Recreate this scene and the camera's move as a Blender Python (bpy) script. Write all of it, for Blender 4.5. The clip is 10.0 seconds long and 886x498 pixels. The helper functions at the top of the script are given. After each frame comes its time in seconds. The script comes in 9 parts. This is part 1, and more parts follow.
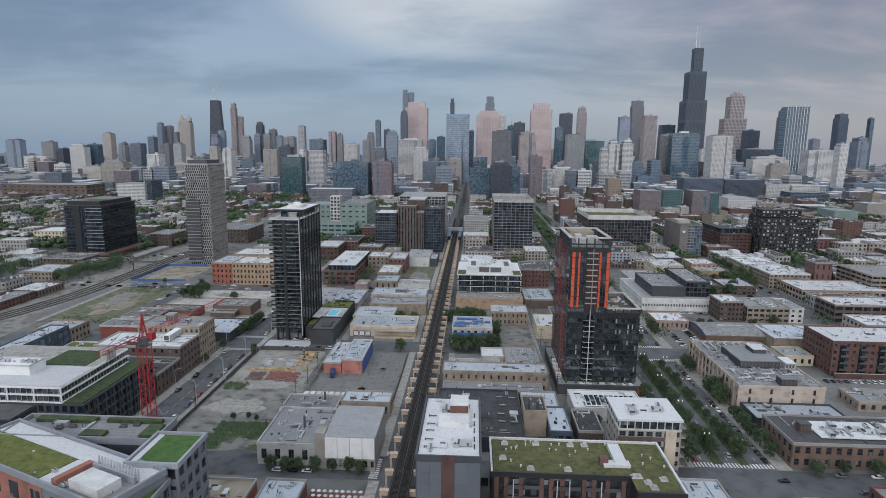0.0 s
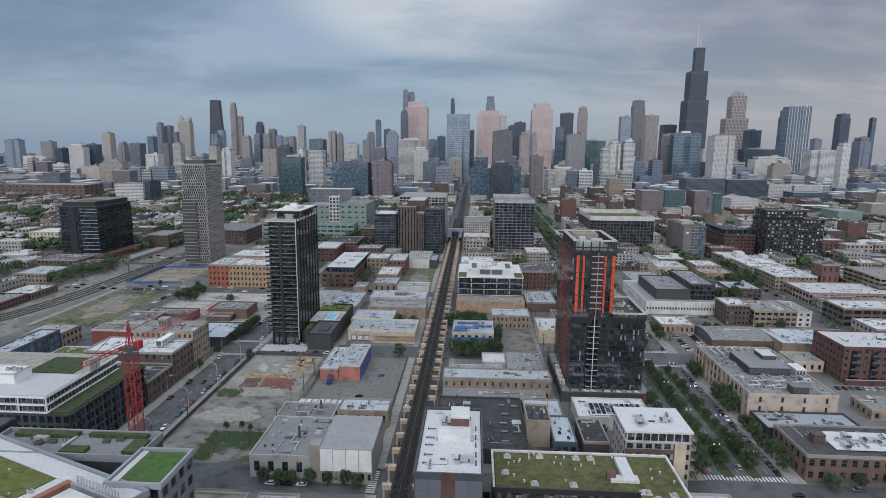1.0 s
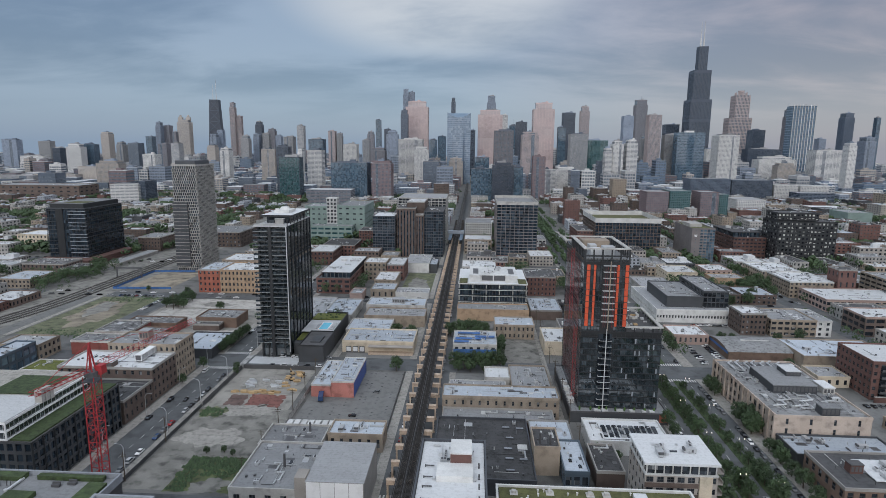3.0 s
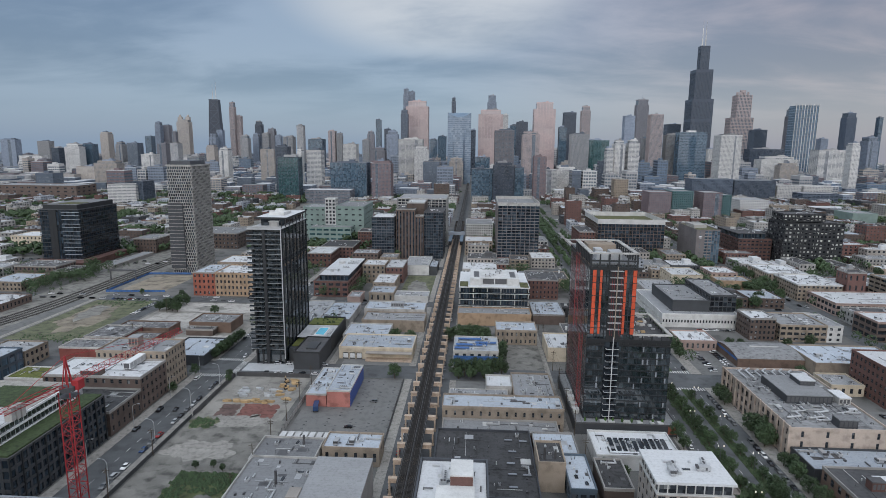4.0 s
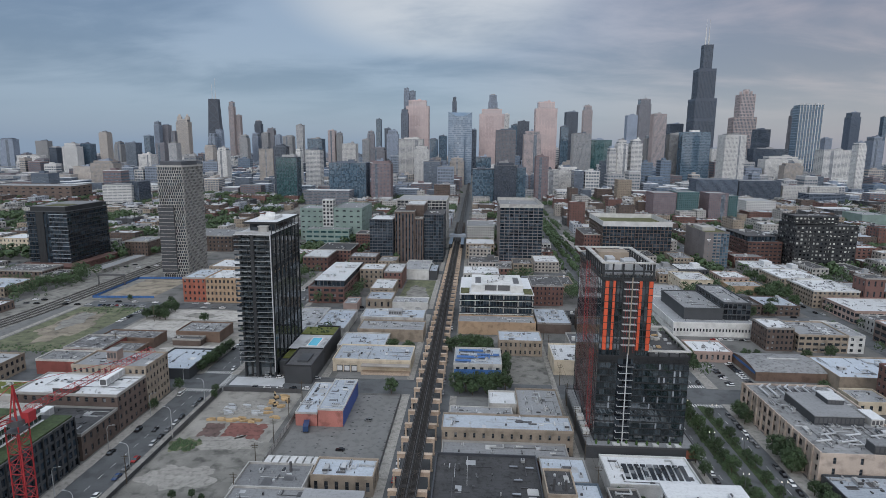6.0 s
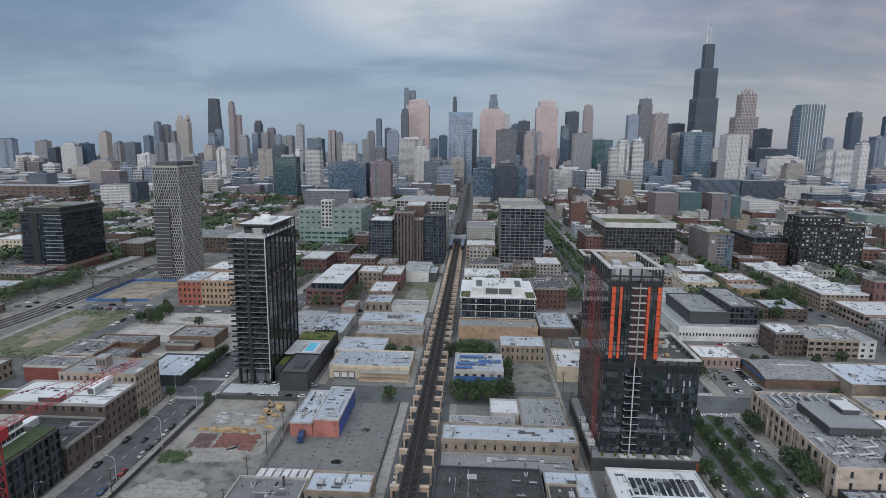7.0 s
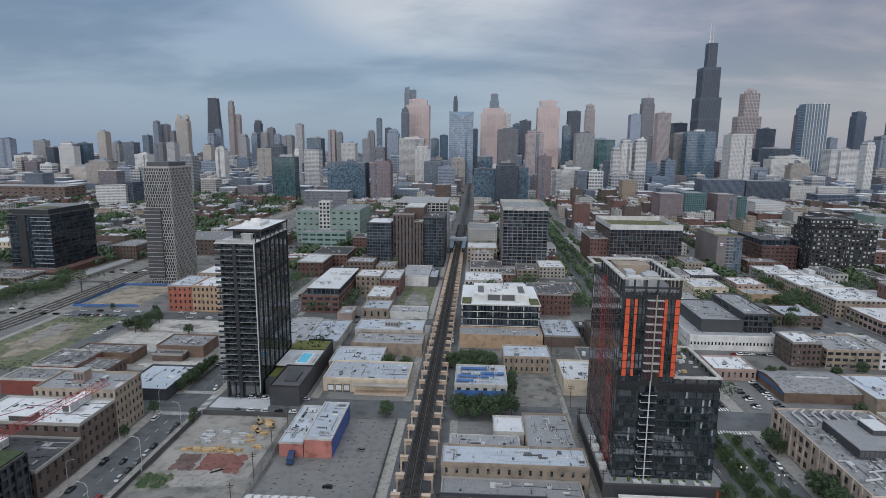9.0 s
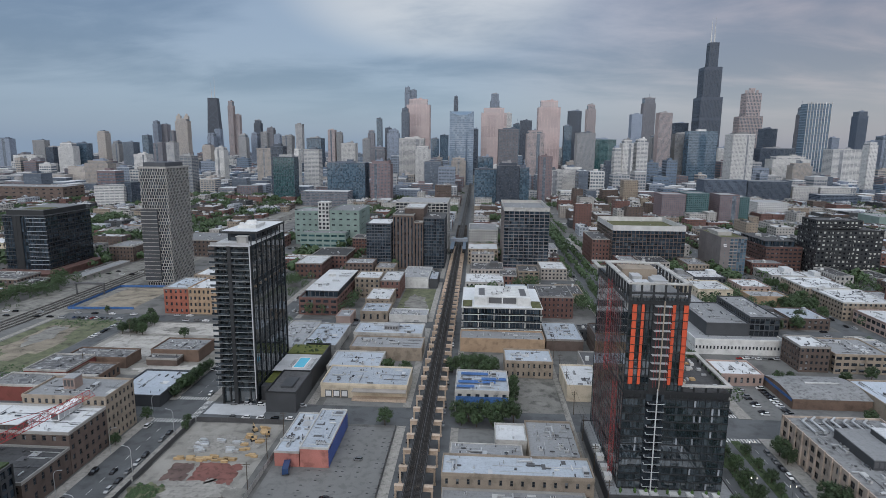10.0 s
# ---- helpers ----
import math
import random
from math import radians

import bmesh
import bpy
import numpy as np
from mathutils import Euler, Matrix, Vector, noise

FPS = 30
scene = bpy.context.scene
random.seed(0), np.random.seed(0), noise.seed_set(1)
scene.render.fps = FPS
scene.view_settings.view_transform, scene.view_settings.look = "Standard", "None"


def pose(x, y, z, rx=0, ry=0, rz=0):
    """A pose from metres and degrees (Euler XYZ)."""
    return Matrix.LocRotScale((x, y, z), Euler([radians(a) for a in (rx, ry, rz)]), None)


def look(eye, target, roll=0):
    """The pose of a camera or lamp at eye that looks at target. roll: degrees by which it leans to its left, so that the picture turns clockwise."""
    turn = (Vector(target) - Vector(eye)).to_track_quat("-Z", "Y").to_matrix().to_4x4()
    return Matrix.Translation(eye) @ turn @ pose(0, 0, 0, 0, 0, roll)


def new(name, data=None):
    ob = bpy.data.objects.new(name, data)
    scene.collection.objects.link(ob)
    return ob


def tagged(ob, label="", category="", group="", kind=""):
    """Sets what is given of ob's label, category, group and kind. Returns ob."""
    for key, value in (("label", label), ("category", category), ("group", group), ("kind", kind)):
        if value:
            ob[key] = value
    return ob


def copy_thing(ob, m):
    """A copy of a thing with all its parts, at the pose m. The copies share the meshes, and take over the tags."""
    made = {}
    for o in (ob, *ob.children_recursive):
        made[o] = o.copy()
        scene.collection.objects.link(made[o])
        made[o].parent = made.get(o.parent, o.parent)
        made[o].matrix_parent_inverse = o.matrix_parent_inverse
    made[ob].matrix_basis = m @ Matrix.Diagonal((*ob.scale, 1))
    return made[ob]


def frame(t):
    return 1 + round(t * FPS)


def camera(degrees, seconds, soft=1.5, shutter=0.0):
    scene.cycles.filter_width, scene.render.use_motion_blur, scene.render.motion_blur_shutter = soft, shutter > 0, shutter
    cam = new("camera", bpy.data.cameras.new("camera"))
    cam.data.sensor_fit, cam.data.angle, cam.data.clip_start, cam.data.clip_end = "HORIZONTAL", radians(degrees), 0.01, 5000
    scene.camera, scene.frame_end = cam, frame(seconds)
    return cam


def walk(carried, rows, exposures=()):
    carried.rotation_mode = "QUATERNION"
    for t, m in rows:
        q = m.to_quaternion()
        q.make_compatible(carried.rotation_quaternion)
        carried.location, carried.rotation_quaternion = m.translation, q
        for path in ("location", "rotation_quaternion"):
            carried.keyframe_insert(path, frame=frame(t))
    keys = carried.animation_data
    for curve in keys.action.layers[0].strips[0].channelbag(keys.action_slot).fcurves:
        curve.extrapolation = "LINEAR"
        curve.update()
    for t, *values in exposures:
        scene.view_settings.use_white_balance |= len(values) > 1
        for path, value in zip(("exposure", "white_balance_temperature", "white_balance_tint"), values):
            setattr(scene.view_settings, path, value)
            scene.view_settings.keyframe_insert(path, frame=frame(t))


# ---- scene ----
cam = camera(74.0, 10.0, 0.45)
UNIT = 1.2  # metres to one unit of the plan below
PATH = [
    (0.0, 1.0), (0.5, 4.9), (1.0, 9.0), (1.5, 13.4), (2.0, 18.2), (2.5, 23.1), (4.0, 37.8), (4.5, 42.4), (5.0, 46.9),
    (5.5, 51.2), (7.0, 63.8), (7.5, 67.9), (8.0, 71.8), (8.5, 75.5), (9.0, 79.0), (9.5, 82.3), (10.0, 85.3),
]


def flight(t, y):
    """A level push along the street, with hardly any turn."""
    yaw, pitch = radians(2.93 + 0.034 * t), radians(-9.94 - 0.014 * t)
    eye = Vector((1.6 - 0.30 * t, y, 109.8 + 0.10 * t))
    way = Vector((-math.sin(yaw) * math.cos(pitch), math.cos(yaw) * math.cos(pitch), math.sin(pitch)))
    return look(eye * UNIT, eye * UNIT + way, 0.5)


walk(cam, [(t, flight(t, y)) for t, y in PATH])

# ---- sky and light: an overcast evening, the hidden sun low in the west behind the camera ----
world = bpy.data.worlds.new("evening_sky")
scene.world = world
world.use_nodes = True
wn, wl = world.node_tree.nodes, world.node_tree.links
wn.clear()


def wmath(op, a, b=None, c=None):
    n = wn.new("ShaderNodeMath")
    n.operation = op
    for i, v in enumerate((a, b, c)):
        if v is None:
            continue
        if isinstance(v, (int, float)):
            n.inputs[i].default_value = v
        else:
            wl.new(v, n.inputs[i])
    return n.outputs[0]


def wmix(fac, a, b):
    n = wn.new("ShaderNodeMix")
    n.data_type = "RGBA"
    for sock, v in ((n.inputs[0], fac), (n.inputs[6], a), (n.inputs[7], b)):
        if isinstance(v, tuple):
            sock.default_value = (*v, 1)
        elif isinstance(v, (int, float)):
            sock.default_value = v
        else:
            wl.new(v, sock)
    return n.outputs[2]


def wstep(v, lo, hi):
    n = wn.new("ShaderNodeMapRange")
    n.interpolation_type = "SMOOTHSTEP"
    wl.new(v, n.inputs[0])
    n.inputs[1].default_value, n.inputs[2].default_value = lo, hi
    return n.outputs[0]


coord = wn.new("ShaderNodeTexCoord")
sep = wn.new("ShaderNodeSeparateXYZ")
wl.new(coord.outputs["Generated"], sep.inputs[0])
dx, dy, dz = sep.outputs
up = wmath("ADD", wmath("MAXIMUM", dz, 0.0), 0.20)
comb = wn.new("ShaderNodeCombineXYZ")
wl.new(wmath("MULTIPLY", wmath("DIVIDE", dx, up), 0.55), comb.inputs[0])
wl.new(wmath("DIVIDE", dy, up), comb.inputs[1])
clouds = []
for scale, detail, rough in ((0.75, 4, 0.5), (2.2, 6, 0.6)):
    n = wn.new("ShaderNodeTexNoise")
    n.inputs["Scale"].default_value, n.inputs["Detail"].default_value, n.inputs["Roughness"].default_value = scale, detail, rough
    n.inputs["Distortion"].default_value = 0.4
    wl.new(comb.outputs[0], n.inputs["Vector"])
    clouds.append(n.outputs["Fac"])
cover = wmath("ADD", wmath("MULTIPLY", clouds[0], 0.7), wmath("MULTIPLY", clouds[1], 0.3))
cool = wmix(wstep(cover, 0.41, 0.57), (0.185, 0.268, 0.405), (0.352, 0.450, 0.600))
warm = wmix(wstep(cover, 0.41, 0.57), (0.235, 0.240, 0.315), (0.560, 0.470, 0.500))
side = wstep(dx, -0.15, 0.55)
veil = wmix(side, cool, warm)
# a thin place in the cloud, high over the street's end
gap = wmath("ADD", wmath("POWER", wmath("DIVIDE", wmath("ADD", dx, 0.07), 0.18), 2.0), wmath("POWER", wmath("DIVIDE", wmath("SUBTRACT", dz, 0.235), 0.075), 2.0))
thin = wmath("MULTIPLY", wstep(wmath("MULTIPLY", gap, -1.0), -2.2, 0.0), wstep(cover, 0.30, 0.56))
cloud = wmix(wmath("MULTIPLY", thin, 0.90), veil, (0.80, 0.81, 0.83))
haze = wmix(side, (0.268, 0.385, 0.570), (0.360, 0.372, 0.470))
air = wmix(wstep(dz, 0.01, 0.13), haze, cloud)
nishita = wn.new("ShaderNodeTexSky")
nishita.sky_type = "NISHITA"
nishita.sun_disc = False
nishita.sun_elevation, nishita.sun_rotation = radians(24), radians(190)
dome = wmix(0.03, air, nishita.outputs[0])
west = wmath("ADD", wmath("MULTIPLY", wstep(wmath("MULTIPLY", dy, -1.0), -0.5, 0.7), 2.28), wmath("MULTIPLY", wstep(dz, 0.25, 0.9), 2.36))
dome = wmix(wmath("MULTIPLY", wmath("MINIMUM", west, 1.0), 0.85), dome, (0.316, 0.347, 0.384))
back = wn.new("ShaderNodeBackground")
wl.new(dome, back.inputs["Color"])
wl.new(wmath("MULTIPLY", wmath("ADD", west, 1.0), 0.71), back.inputs["Strength"])
out = wn.new("ShaderNodeOutputWorld")
wl.new(back.outputs[0], out.inputs["Surface"])

sun = new("sun", bpy.data.lights.new("sun", "SUN"))
sun.data.energy, sun.data.angle, sun.data.color = 0.8, radians(25), (1.0, 0.92, 0.85)
sun.matrix_world = look((-60, -340, 160), (0, 0, 0))

# ---- materials ----
MATS = {}


def surf(name, col, rough=0.85, var=0.18, scale=0.12, fine=2.5, bump=0.15, metal=0.0, tint=0.12, stain=0.0, stain_scale=0.25, island=0.0, seam=None):
    """A weathered surface: two scales of grain, stains with a shape of their own, a little relief, and a tone for each object."""
    m = bpy.data.materials.new(name)
    m.use_nodes = True
    nt = m.node_tree
    N, L = nt.nodes, nt.links
    bsdf = N["Principled BSDF"]
    geo = N.new("ShaderNodeNewGeometry")
    info = N.new("ShaderNodeObjectInfo")

    def noise_at(s, d):
        n = N.new("ShaderNodeTexNoise")
        n.inputs["Scale"].default_value, n.inputs["Detail"].default_value = s, d
        L.new(geo.outputs["Position"], n.inputs["Vector"])
        return n.outputs["Fac"]

    def op(kind, a, b):
        n = N.new("ShaderNodeMath")
        n.operation = kind
        for i, v in enumerate((a, b)):
            if isinstance(v, (int, float)):
                n.inputs[i].default_value = v
            else:
                L.new(v, n.inputs[i])
        return n.outputs[0]

    big, small = noise_at(scale, 4), noise_at(fine, 3)
    val = op("ADD", op("MULTIPLY", op("SUBTRACT", big, 0.5), var * 4), op("MULTIPLY", op("SUBTRACT", small, 0.5), var * 2))
    val = op("ADD", val, op("MULTIPLY", op("SUBTRACT", info.outputs["Random"], 0.5), tint * 2))
    if island:
        val = op("ADD", val, op("MULTIPLY", op("SUBTRACT", geo.outputs["Random Per Island"], 0.5), island * 2))
    if stain:
        n = N.new("ShaderNodeMapRange")
        n.inputs[1].default_value, n.inputs[2].default_value = 0.50, 0.64
        L.new(noise_at(stain_scale, 6), n.inputs[0])
        val = op("SUBTRACT", val, op("MULTIPLY", n.outputs[0], stain))
    if seam:
        bt = N.new("ShaderNodeTexBrick")
        bt.inputs["Scale"].default_value = 1.0
        bt.inputs["Brick Width"].default_value, bt.inputs["Row Height"].default_value, bt.inputs["Mortar Size"].default_value = seam[0], seam[1], 0.06
        bt.inputs["Color1"].default_value, bt.inputs["Color2"].default_value, bt.inputs["Mortar"].default_value = (0.62, 0.62, 0.62, 1), (0.40, 0.40, 0.40, 1), (0.12, 0.12, 0.12, 1)
        L.new(geo.outputs["Position"], bt.inputs["Vector"])
        val = op("ADD", val, op("MULTIPLY", op("SUBTRACT", bt.outputs["Color"], 0.5), seam[2]))
    val = op("MAXIMUM", op("ADD", val, 1.0), 0.15)
    mul = N.new("ShaderNodeVectorMath")
    mul.operation = "SCALE"
    mul.inputs[0].default_value = col
    L.new(val, mul.inputs["Scale"])
    L.new(mul.outputs[0], bsdf.inputs["Base Color"])
    bsdf.inputs["Roughness"].default_value, bsdf.inputs["Metallic"].default_value = rough, metal
    if bump:
        b = N.new("ShaderNodeBump")
        b.inputs["Strength"].default_value, b.inputs["Distance"].default_value = bump, 0.05
        L.new(small, b.inputs["Height"])
        L.new(b.outputs[0], bsdf.inputs["Normal"])
    MATS[name] = m
    return m


def glass(name, dark, light, share=0.22, rough=0.06, cell=(3.2, 3.2, 3.4), gloss=0.5, ior=1.5, spread=(0.6, 1.5)):
    """Window glass before dim rooms: every pane its own tone, a few with drawn blinds."""
    m = bpy.data.materials.new(name)
    m.use_nodes = True
    N, L = m.node_tree.nodes, m.node_tree.links
    bsdf = N["Principled BSDF"]
    geo, info = N.new("ShaderNodeNewGeometry"), N.new("ShaderNodeObjectInfo")
    snap = N.new("ShaderNodeVectorMath")
    snap.operation = "SNAP"
    snap.inputs[1].default_value = cell
    L.new(geo.outputs["Position"], snap.inputs[0])
    tone = N.new("ShaderNodeTexWhiteNoise")
    tone.noise_dimensions = "4D"
    L.new(snap.outputs[0], tone.inputs["Vector"])
    L.new(info.outputs["Random"], tone.inputs["W"])
    ramp = N.new("ShaderNodeValToRGB")
    ramp.color_ramp.elements[0].position, ramp.color_ramp.elements[0].color = 0.0, (*[c * spread[0] for c in dark], 1)
    ramp.color_ramp.elements[1].position, ramp.color_ramp.elements[1].color = 1.0, (*light, 1)
    mid = ramp.color_ramp.elements.new(1 - share)
    mid.color = (*[c * spread[1] for c in dark], 1)
    L.new(tone.outputs["Value"], ramp.inputs[0])
    L.new(ramp.outputs[0], bsdf.inputs["Base Color"])
    bsdf.inputs["Roughness"].default_value = rough
    bsdf.inputs["Specular IOR Level"].default_value = gloss
    bsdf.inputs["IOR"].default_value = ior
    MATS[name] = m
    return m


# walls
surf("brick", (0.128, 0.068, 0.058), tint=0.25, stain=0.2)
surf("brown", (0.112, 0.083, 0.071), tint=0.25, stain=0.2)
surf("red_brick", (0.190, 0.058, 0.048), tint=0.12, stain=0.25)
surf("tan", (0.29, 0.240, 0.19), tint=0.2, stain=0.25)
surf("rosy_cream", (0.44, 0.365, 0.31), tint=0.08, stain=0.3)
surf("cream", (0.52, 0.45, 0.35), tint=0.12, stain=0.2)
surf("stone", (0.30, 0.29, 0.275), tint=0.25)
surf("beige", (0.31, 0.285, 0.26), tint=0.2)
surf("grey", (0.27, 0.29, 0.32), tint=0.2)
surf("white", (0.54, 0.54, 0.53), tint=0.15, stain=0.15)
surf("dark", (0.055, 0.06, 0.07), rough=0.5, tint=0.25)
surf("black", (0.022, 0.024, 0.027), rough=0.45, tint=0.2)
surf("panel_grey", (0.120, 0.135, 0.155), rough=0.5, tint=0.06, var=0.06)
surf("panel_mid", (0.165, 0.180, 0.195), rough=0.5, tint=0.08, var=0.08)
surf("warm_brown", (0.165, 0.112, 0.086), tint=0.1, stain=0.2)
surf("steel", (0.07, 0.095, 0.12), rough=0.4, tint=0.25)
surf("blue", (0.12, 0.18, 0.25), rough=0.4, tint=0.2)
surf("teal", (0.07, 0.13, 0.135), rough=0.45, tint=0.15)
surf("pinkstone", (0.33, 0.245, 0.215), tint=0.15)
# pale glass with the sunset's pink put into its colour
surf("pinkglass", (0.42, 0.37, 0.39), rough=0.35, tint=0.08)
surf("orange_brick", (0.31, 0.105, 0.070), tint=0.05, stain=0.2)
surf("coral", (0.41, 0.165, 0.138), tint=0.04, stain=0.35)
surf("green_panel", (0.20, 0.265, 0.245), tint=0.05)
surf("hotel_panel", (0.165, 0.150, 0.150), tint=0.05)
surf("slate", (0.052, 0.056, 0.062), rough=0.6, tint=0.05)
surf("blue_tarp", (0.045, 0.13, 0.33), rough=0.6, tint=0.05, stain=0.3, stain_scale=0.8)
surf("concrete", (0.42, 0.41, 0.39), stain=0.25)
surf("red_panel", (0.56, 0.085, 0.035), rough=0.5, tint=0.1, var=0.08)
# the skyline's own, duller stone, metal and glass: distance haze is put into most colours
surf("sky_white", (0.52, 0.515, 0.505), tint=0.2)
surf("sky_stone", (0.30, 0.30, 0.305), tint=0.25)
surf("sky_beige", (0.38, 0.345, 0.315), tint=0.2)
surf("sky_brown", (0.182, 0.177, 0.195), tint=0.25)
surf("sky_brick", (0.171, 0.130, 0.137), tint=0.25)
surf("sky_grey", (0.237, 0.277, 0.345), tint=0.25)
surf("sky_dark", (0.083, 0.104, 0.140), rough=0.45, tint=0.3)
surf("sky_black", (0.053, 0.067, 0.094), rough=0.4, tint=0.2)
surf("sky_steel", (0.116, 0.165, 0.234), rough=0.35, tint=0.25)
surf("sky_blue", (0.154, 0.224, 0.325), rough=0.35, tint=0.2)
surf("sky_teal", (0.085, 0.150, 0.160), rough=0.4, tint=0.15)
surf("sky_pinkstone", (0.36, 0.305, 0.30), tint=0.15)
# the pink evening light on these towers is part of the base colour
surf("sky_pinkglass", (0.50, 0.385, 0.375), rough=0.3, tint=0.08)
# roofs
surf("roof_white", (0.55, 0.56, 0.57), stain=0.13, stain_scale=1.1, var=0.05, tint=0.15, seam=(9.0, 1.6, 0.22))
surf("roof_grey", (0.25, 0.255, 0.262), stain=0.15, stain_scale=0.9, var=0.08, tint=0.3, seam=(8.0, 1.4, 0.35))
surf("roof_blue", (0.40, 0.44, 0.49), stain=0.14, stain_scale=1.0, var=0.06, tint=0.15, seam=(7.0, 1.2, 0.3))
surf("roof_tar", (0.070, 0.070, 0.073), stain=0.3, stain_scale=0.6, var=0.2, tint=0.35, seam=(6.0, 2.0, 0.5))
surf("roof_worn", (0.222, 0.224, 0.227), stain=0.45, stain_scale=0.45, var=0.2, tint=0.1, seam=(6.0, 1.3, 0.5))
surf("roof_patched", (0.105, 0.105, 0.107), stain=-1.6, stain_scale=0.35, var=0.2, tint=0.2, seam=(5.0, 1.6, 0.6))
surf("buff", (0.36, 0.255, 0.17), tint=0.05, stain=0.25)
surf("planting", (0.046, 0.070, 0.026), var=0.4, scale=0.5, stain=0.3, stain_scale=0.8, bump=0.8)
surf("terracotta", (0.31, 0.130, 0.100), tint=0.04, stain=0.2)
surf("roof_green", (0.088, 0.090, 0.032), var=0.4, scale=0.3, stain=0.35, stain_scale=0.5, bump=0.6)
surf("lawn", (0.050, 0.108, 0.022), var=0.25, scale=0.5, stain=0.25, stain_scale=0.6, bump=0.6)
surf("sedum", (0.105, 0.118, 0.026), var=0.3, scale=0.4, stain=0.3, stain_scale=0.7, bump=0.6)
# ground
surf("ground_mix", (0.130, 0.128, 0.122), var=0.35, scale=0.03, stain=0.4, stain_scale=0.08)
surf("asphalt", (0.096, 0.101, 0.106), var=0.22, scale=0.08, stain=0.3, stain_scale=0.15, seam=(26.0, 3.4, 0.3))
surf("old_asphalt", (0.165, 0.165, 0.160), var=0.12, scale=0.08, stain=0.22, stain_scale=0.3, seam=(14.0, 7.0, 0.12))
surf("pavement", (0.30, 0.285, 0.26), var=0.15, scale=0.2, stain=0.3, stain_scale=0.5, seam=(1.6, 1.6, 0.5))
surf("gravel", (0.195, 0.188, 0.170), var=0.35, scale=0.1, stain=0.45, stain_scale=0.18, bump=0.5, seam=(6.0, 5.0, 0.3))
surf("cleared_concrete", (0.42, 0.40, 0.37), var=0.25, scale=0.1, stain=0.3, stain_scale=0.25, seam=(7.0, 5.0, 0.3))
surf("pale_slab", (0.25, 0.238, 0.215), var=0.25, scale=0.07, stain=0.35, stain_scale=0.16, seam=(9.0, 6.0, 0.25))
surf("dirt", (0.25, 0.215, 0.165), var=0.4, scale=0.06, stain=0.5, stain_scale=0.1, bump=0.5)
surf("scrub", (0.108, 0.116, 0.066), var=0.5, scale=0.12, fine=1.5, stain=0.4, bump=0.8)
surf("weeds", (0.082, 0.098, 0.040), var=0.5, scale=0.15, fine=1.8, stain=0.35, stain_scale=0.4, bump=0.8)
surf("red_earth", (0.17, 0.072, 0.060), var=0.3, stain=0.4, stain_scale=0.5)
surf("dark_earth", (0.13, 0.085, 0.075), var=0.3, stain=0.35, stain_scale=0.4)
surf("paint_white", (0.62, 0.62, 0.60), stain=0.5, stain_scale=1.5)
surf("lake_water", (0.10, 0.14, 0.17), rough=0.25, var=0.1)
surf("white_panel", (0.74, 0.745, 0.75), stain=0.1, var=0.06, tint=0.03)
surf("hoist_red", (0.36, 0.045, 0.045), rough=0.6)
# things
surf("timber", (0.026, 0.024, 0.023), var=0.3, fine=6)
surf("rail_steel", (0.085, 0.075, 0.070), rough=0.6, metal=0.5)
surf("beige_paint", (0.50, 0.39, 0.30), rough=0.6, stain=0.2, stain_scale=1.0)
surf("crane_red", (0.34, 0.03, 0.035), rough=0.5, tint=0.02)
surf("metal_light", (0.50, 0.51, 0.52), rough=0.45, metal=0.4, tint=0.2)
surf("metal_dark", (0.10, 0.10, 0.105), rough=0.5, metal=0.3)
surf("slab_grey", (0.27, 0.28, 0.285), rough=0.6, tint=0.2)
surf("balcony_edge", (0.45, 0.46, 0.47), rough=0.6, tint=0.05)
surf("bark", (0.07, 0.055, 0.04), fine=8)
surf("leaves", (0.040, 0.069, 0.028), rough=0.7, var=0.35, scale=0.4, fine=3, bump=0.0, tint=0.25, island=0.35)
surf("tyre", (0.02, 0.02, 0.02), rough=0.9)
surf("pool_water", (0.10, 0.50, 0.68), rough=0.1, var=0.06)
surf("rust_cloth", (0.20, 0.085, 0.085), var=0.35, tint=0.3)
surf("wood_new", (0.40, 0.28, 0.15), var=0.3, tint=0.25)
surf("billboard_blue", (0.05, 0.09, 0.28), rough=0.6)
glass("window", (0.026, 0.031, 0.038), (0.24, 0.25, 0.26), share=0.13, cell=(2.0, 2.0, 2.0))
glass("window_mid", (0.050, 0.055, 0.062), (0.16, 0.17, 0.18), share=0.2, rough=0.15, cell=(4.0, 4.0, 3.3))
# far panes lifted towards their walls' tone: haze put into the colour
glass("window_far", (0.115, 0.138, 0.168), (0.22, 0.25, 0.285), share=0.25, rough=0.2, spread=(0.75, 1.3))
glass("window_blue", (0.060, 0.098, 0.135), (0.13, 0.185, 0.23), share=0.25, rough=0.06, gloss=0.9)
glass("window_pale", (0.16, 0.215, 0.28), (0.26, 0.32, 0.38), share=0.2, rough=0.06, cell=(6.0, 6.0, 8.0), gloss=0.9, spread=(0.9, 1.15))
glass("window_teal", (0.028, 0.070, 0.076), (0.085, 0.155, 0.165), share=0.25, rough=0.06, gloss=0.8)
glass("window_dark", (0.014, 0.018, 0.023), (0.055, 0.068, 0.08), share=0.25, rough=0.05, gloss=0.6)
glass("window_lit", (0.012, 0.014, 0.017), (0.62, 0.62, 0.58), share=0.5, cell=(3.6, 3.6, 3.4))
# window_dark lifted and blued, with the air's haze in its colour
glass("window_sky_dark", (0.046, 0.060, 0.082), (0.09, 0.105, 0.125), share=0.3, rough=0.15)
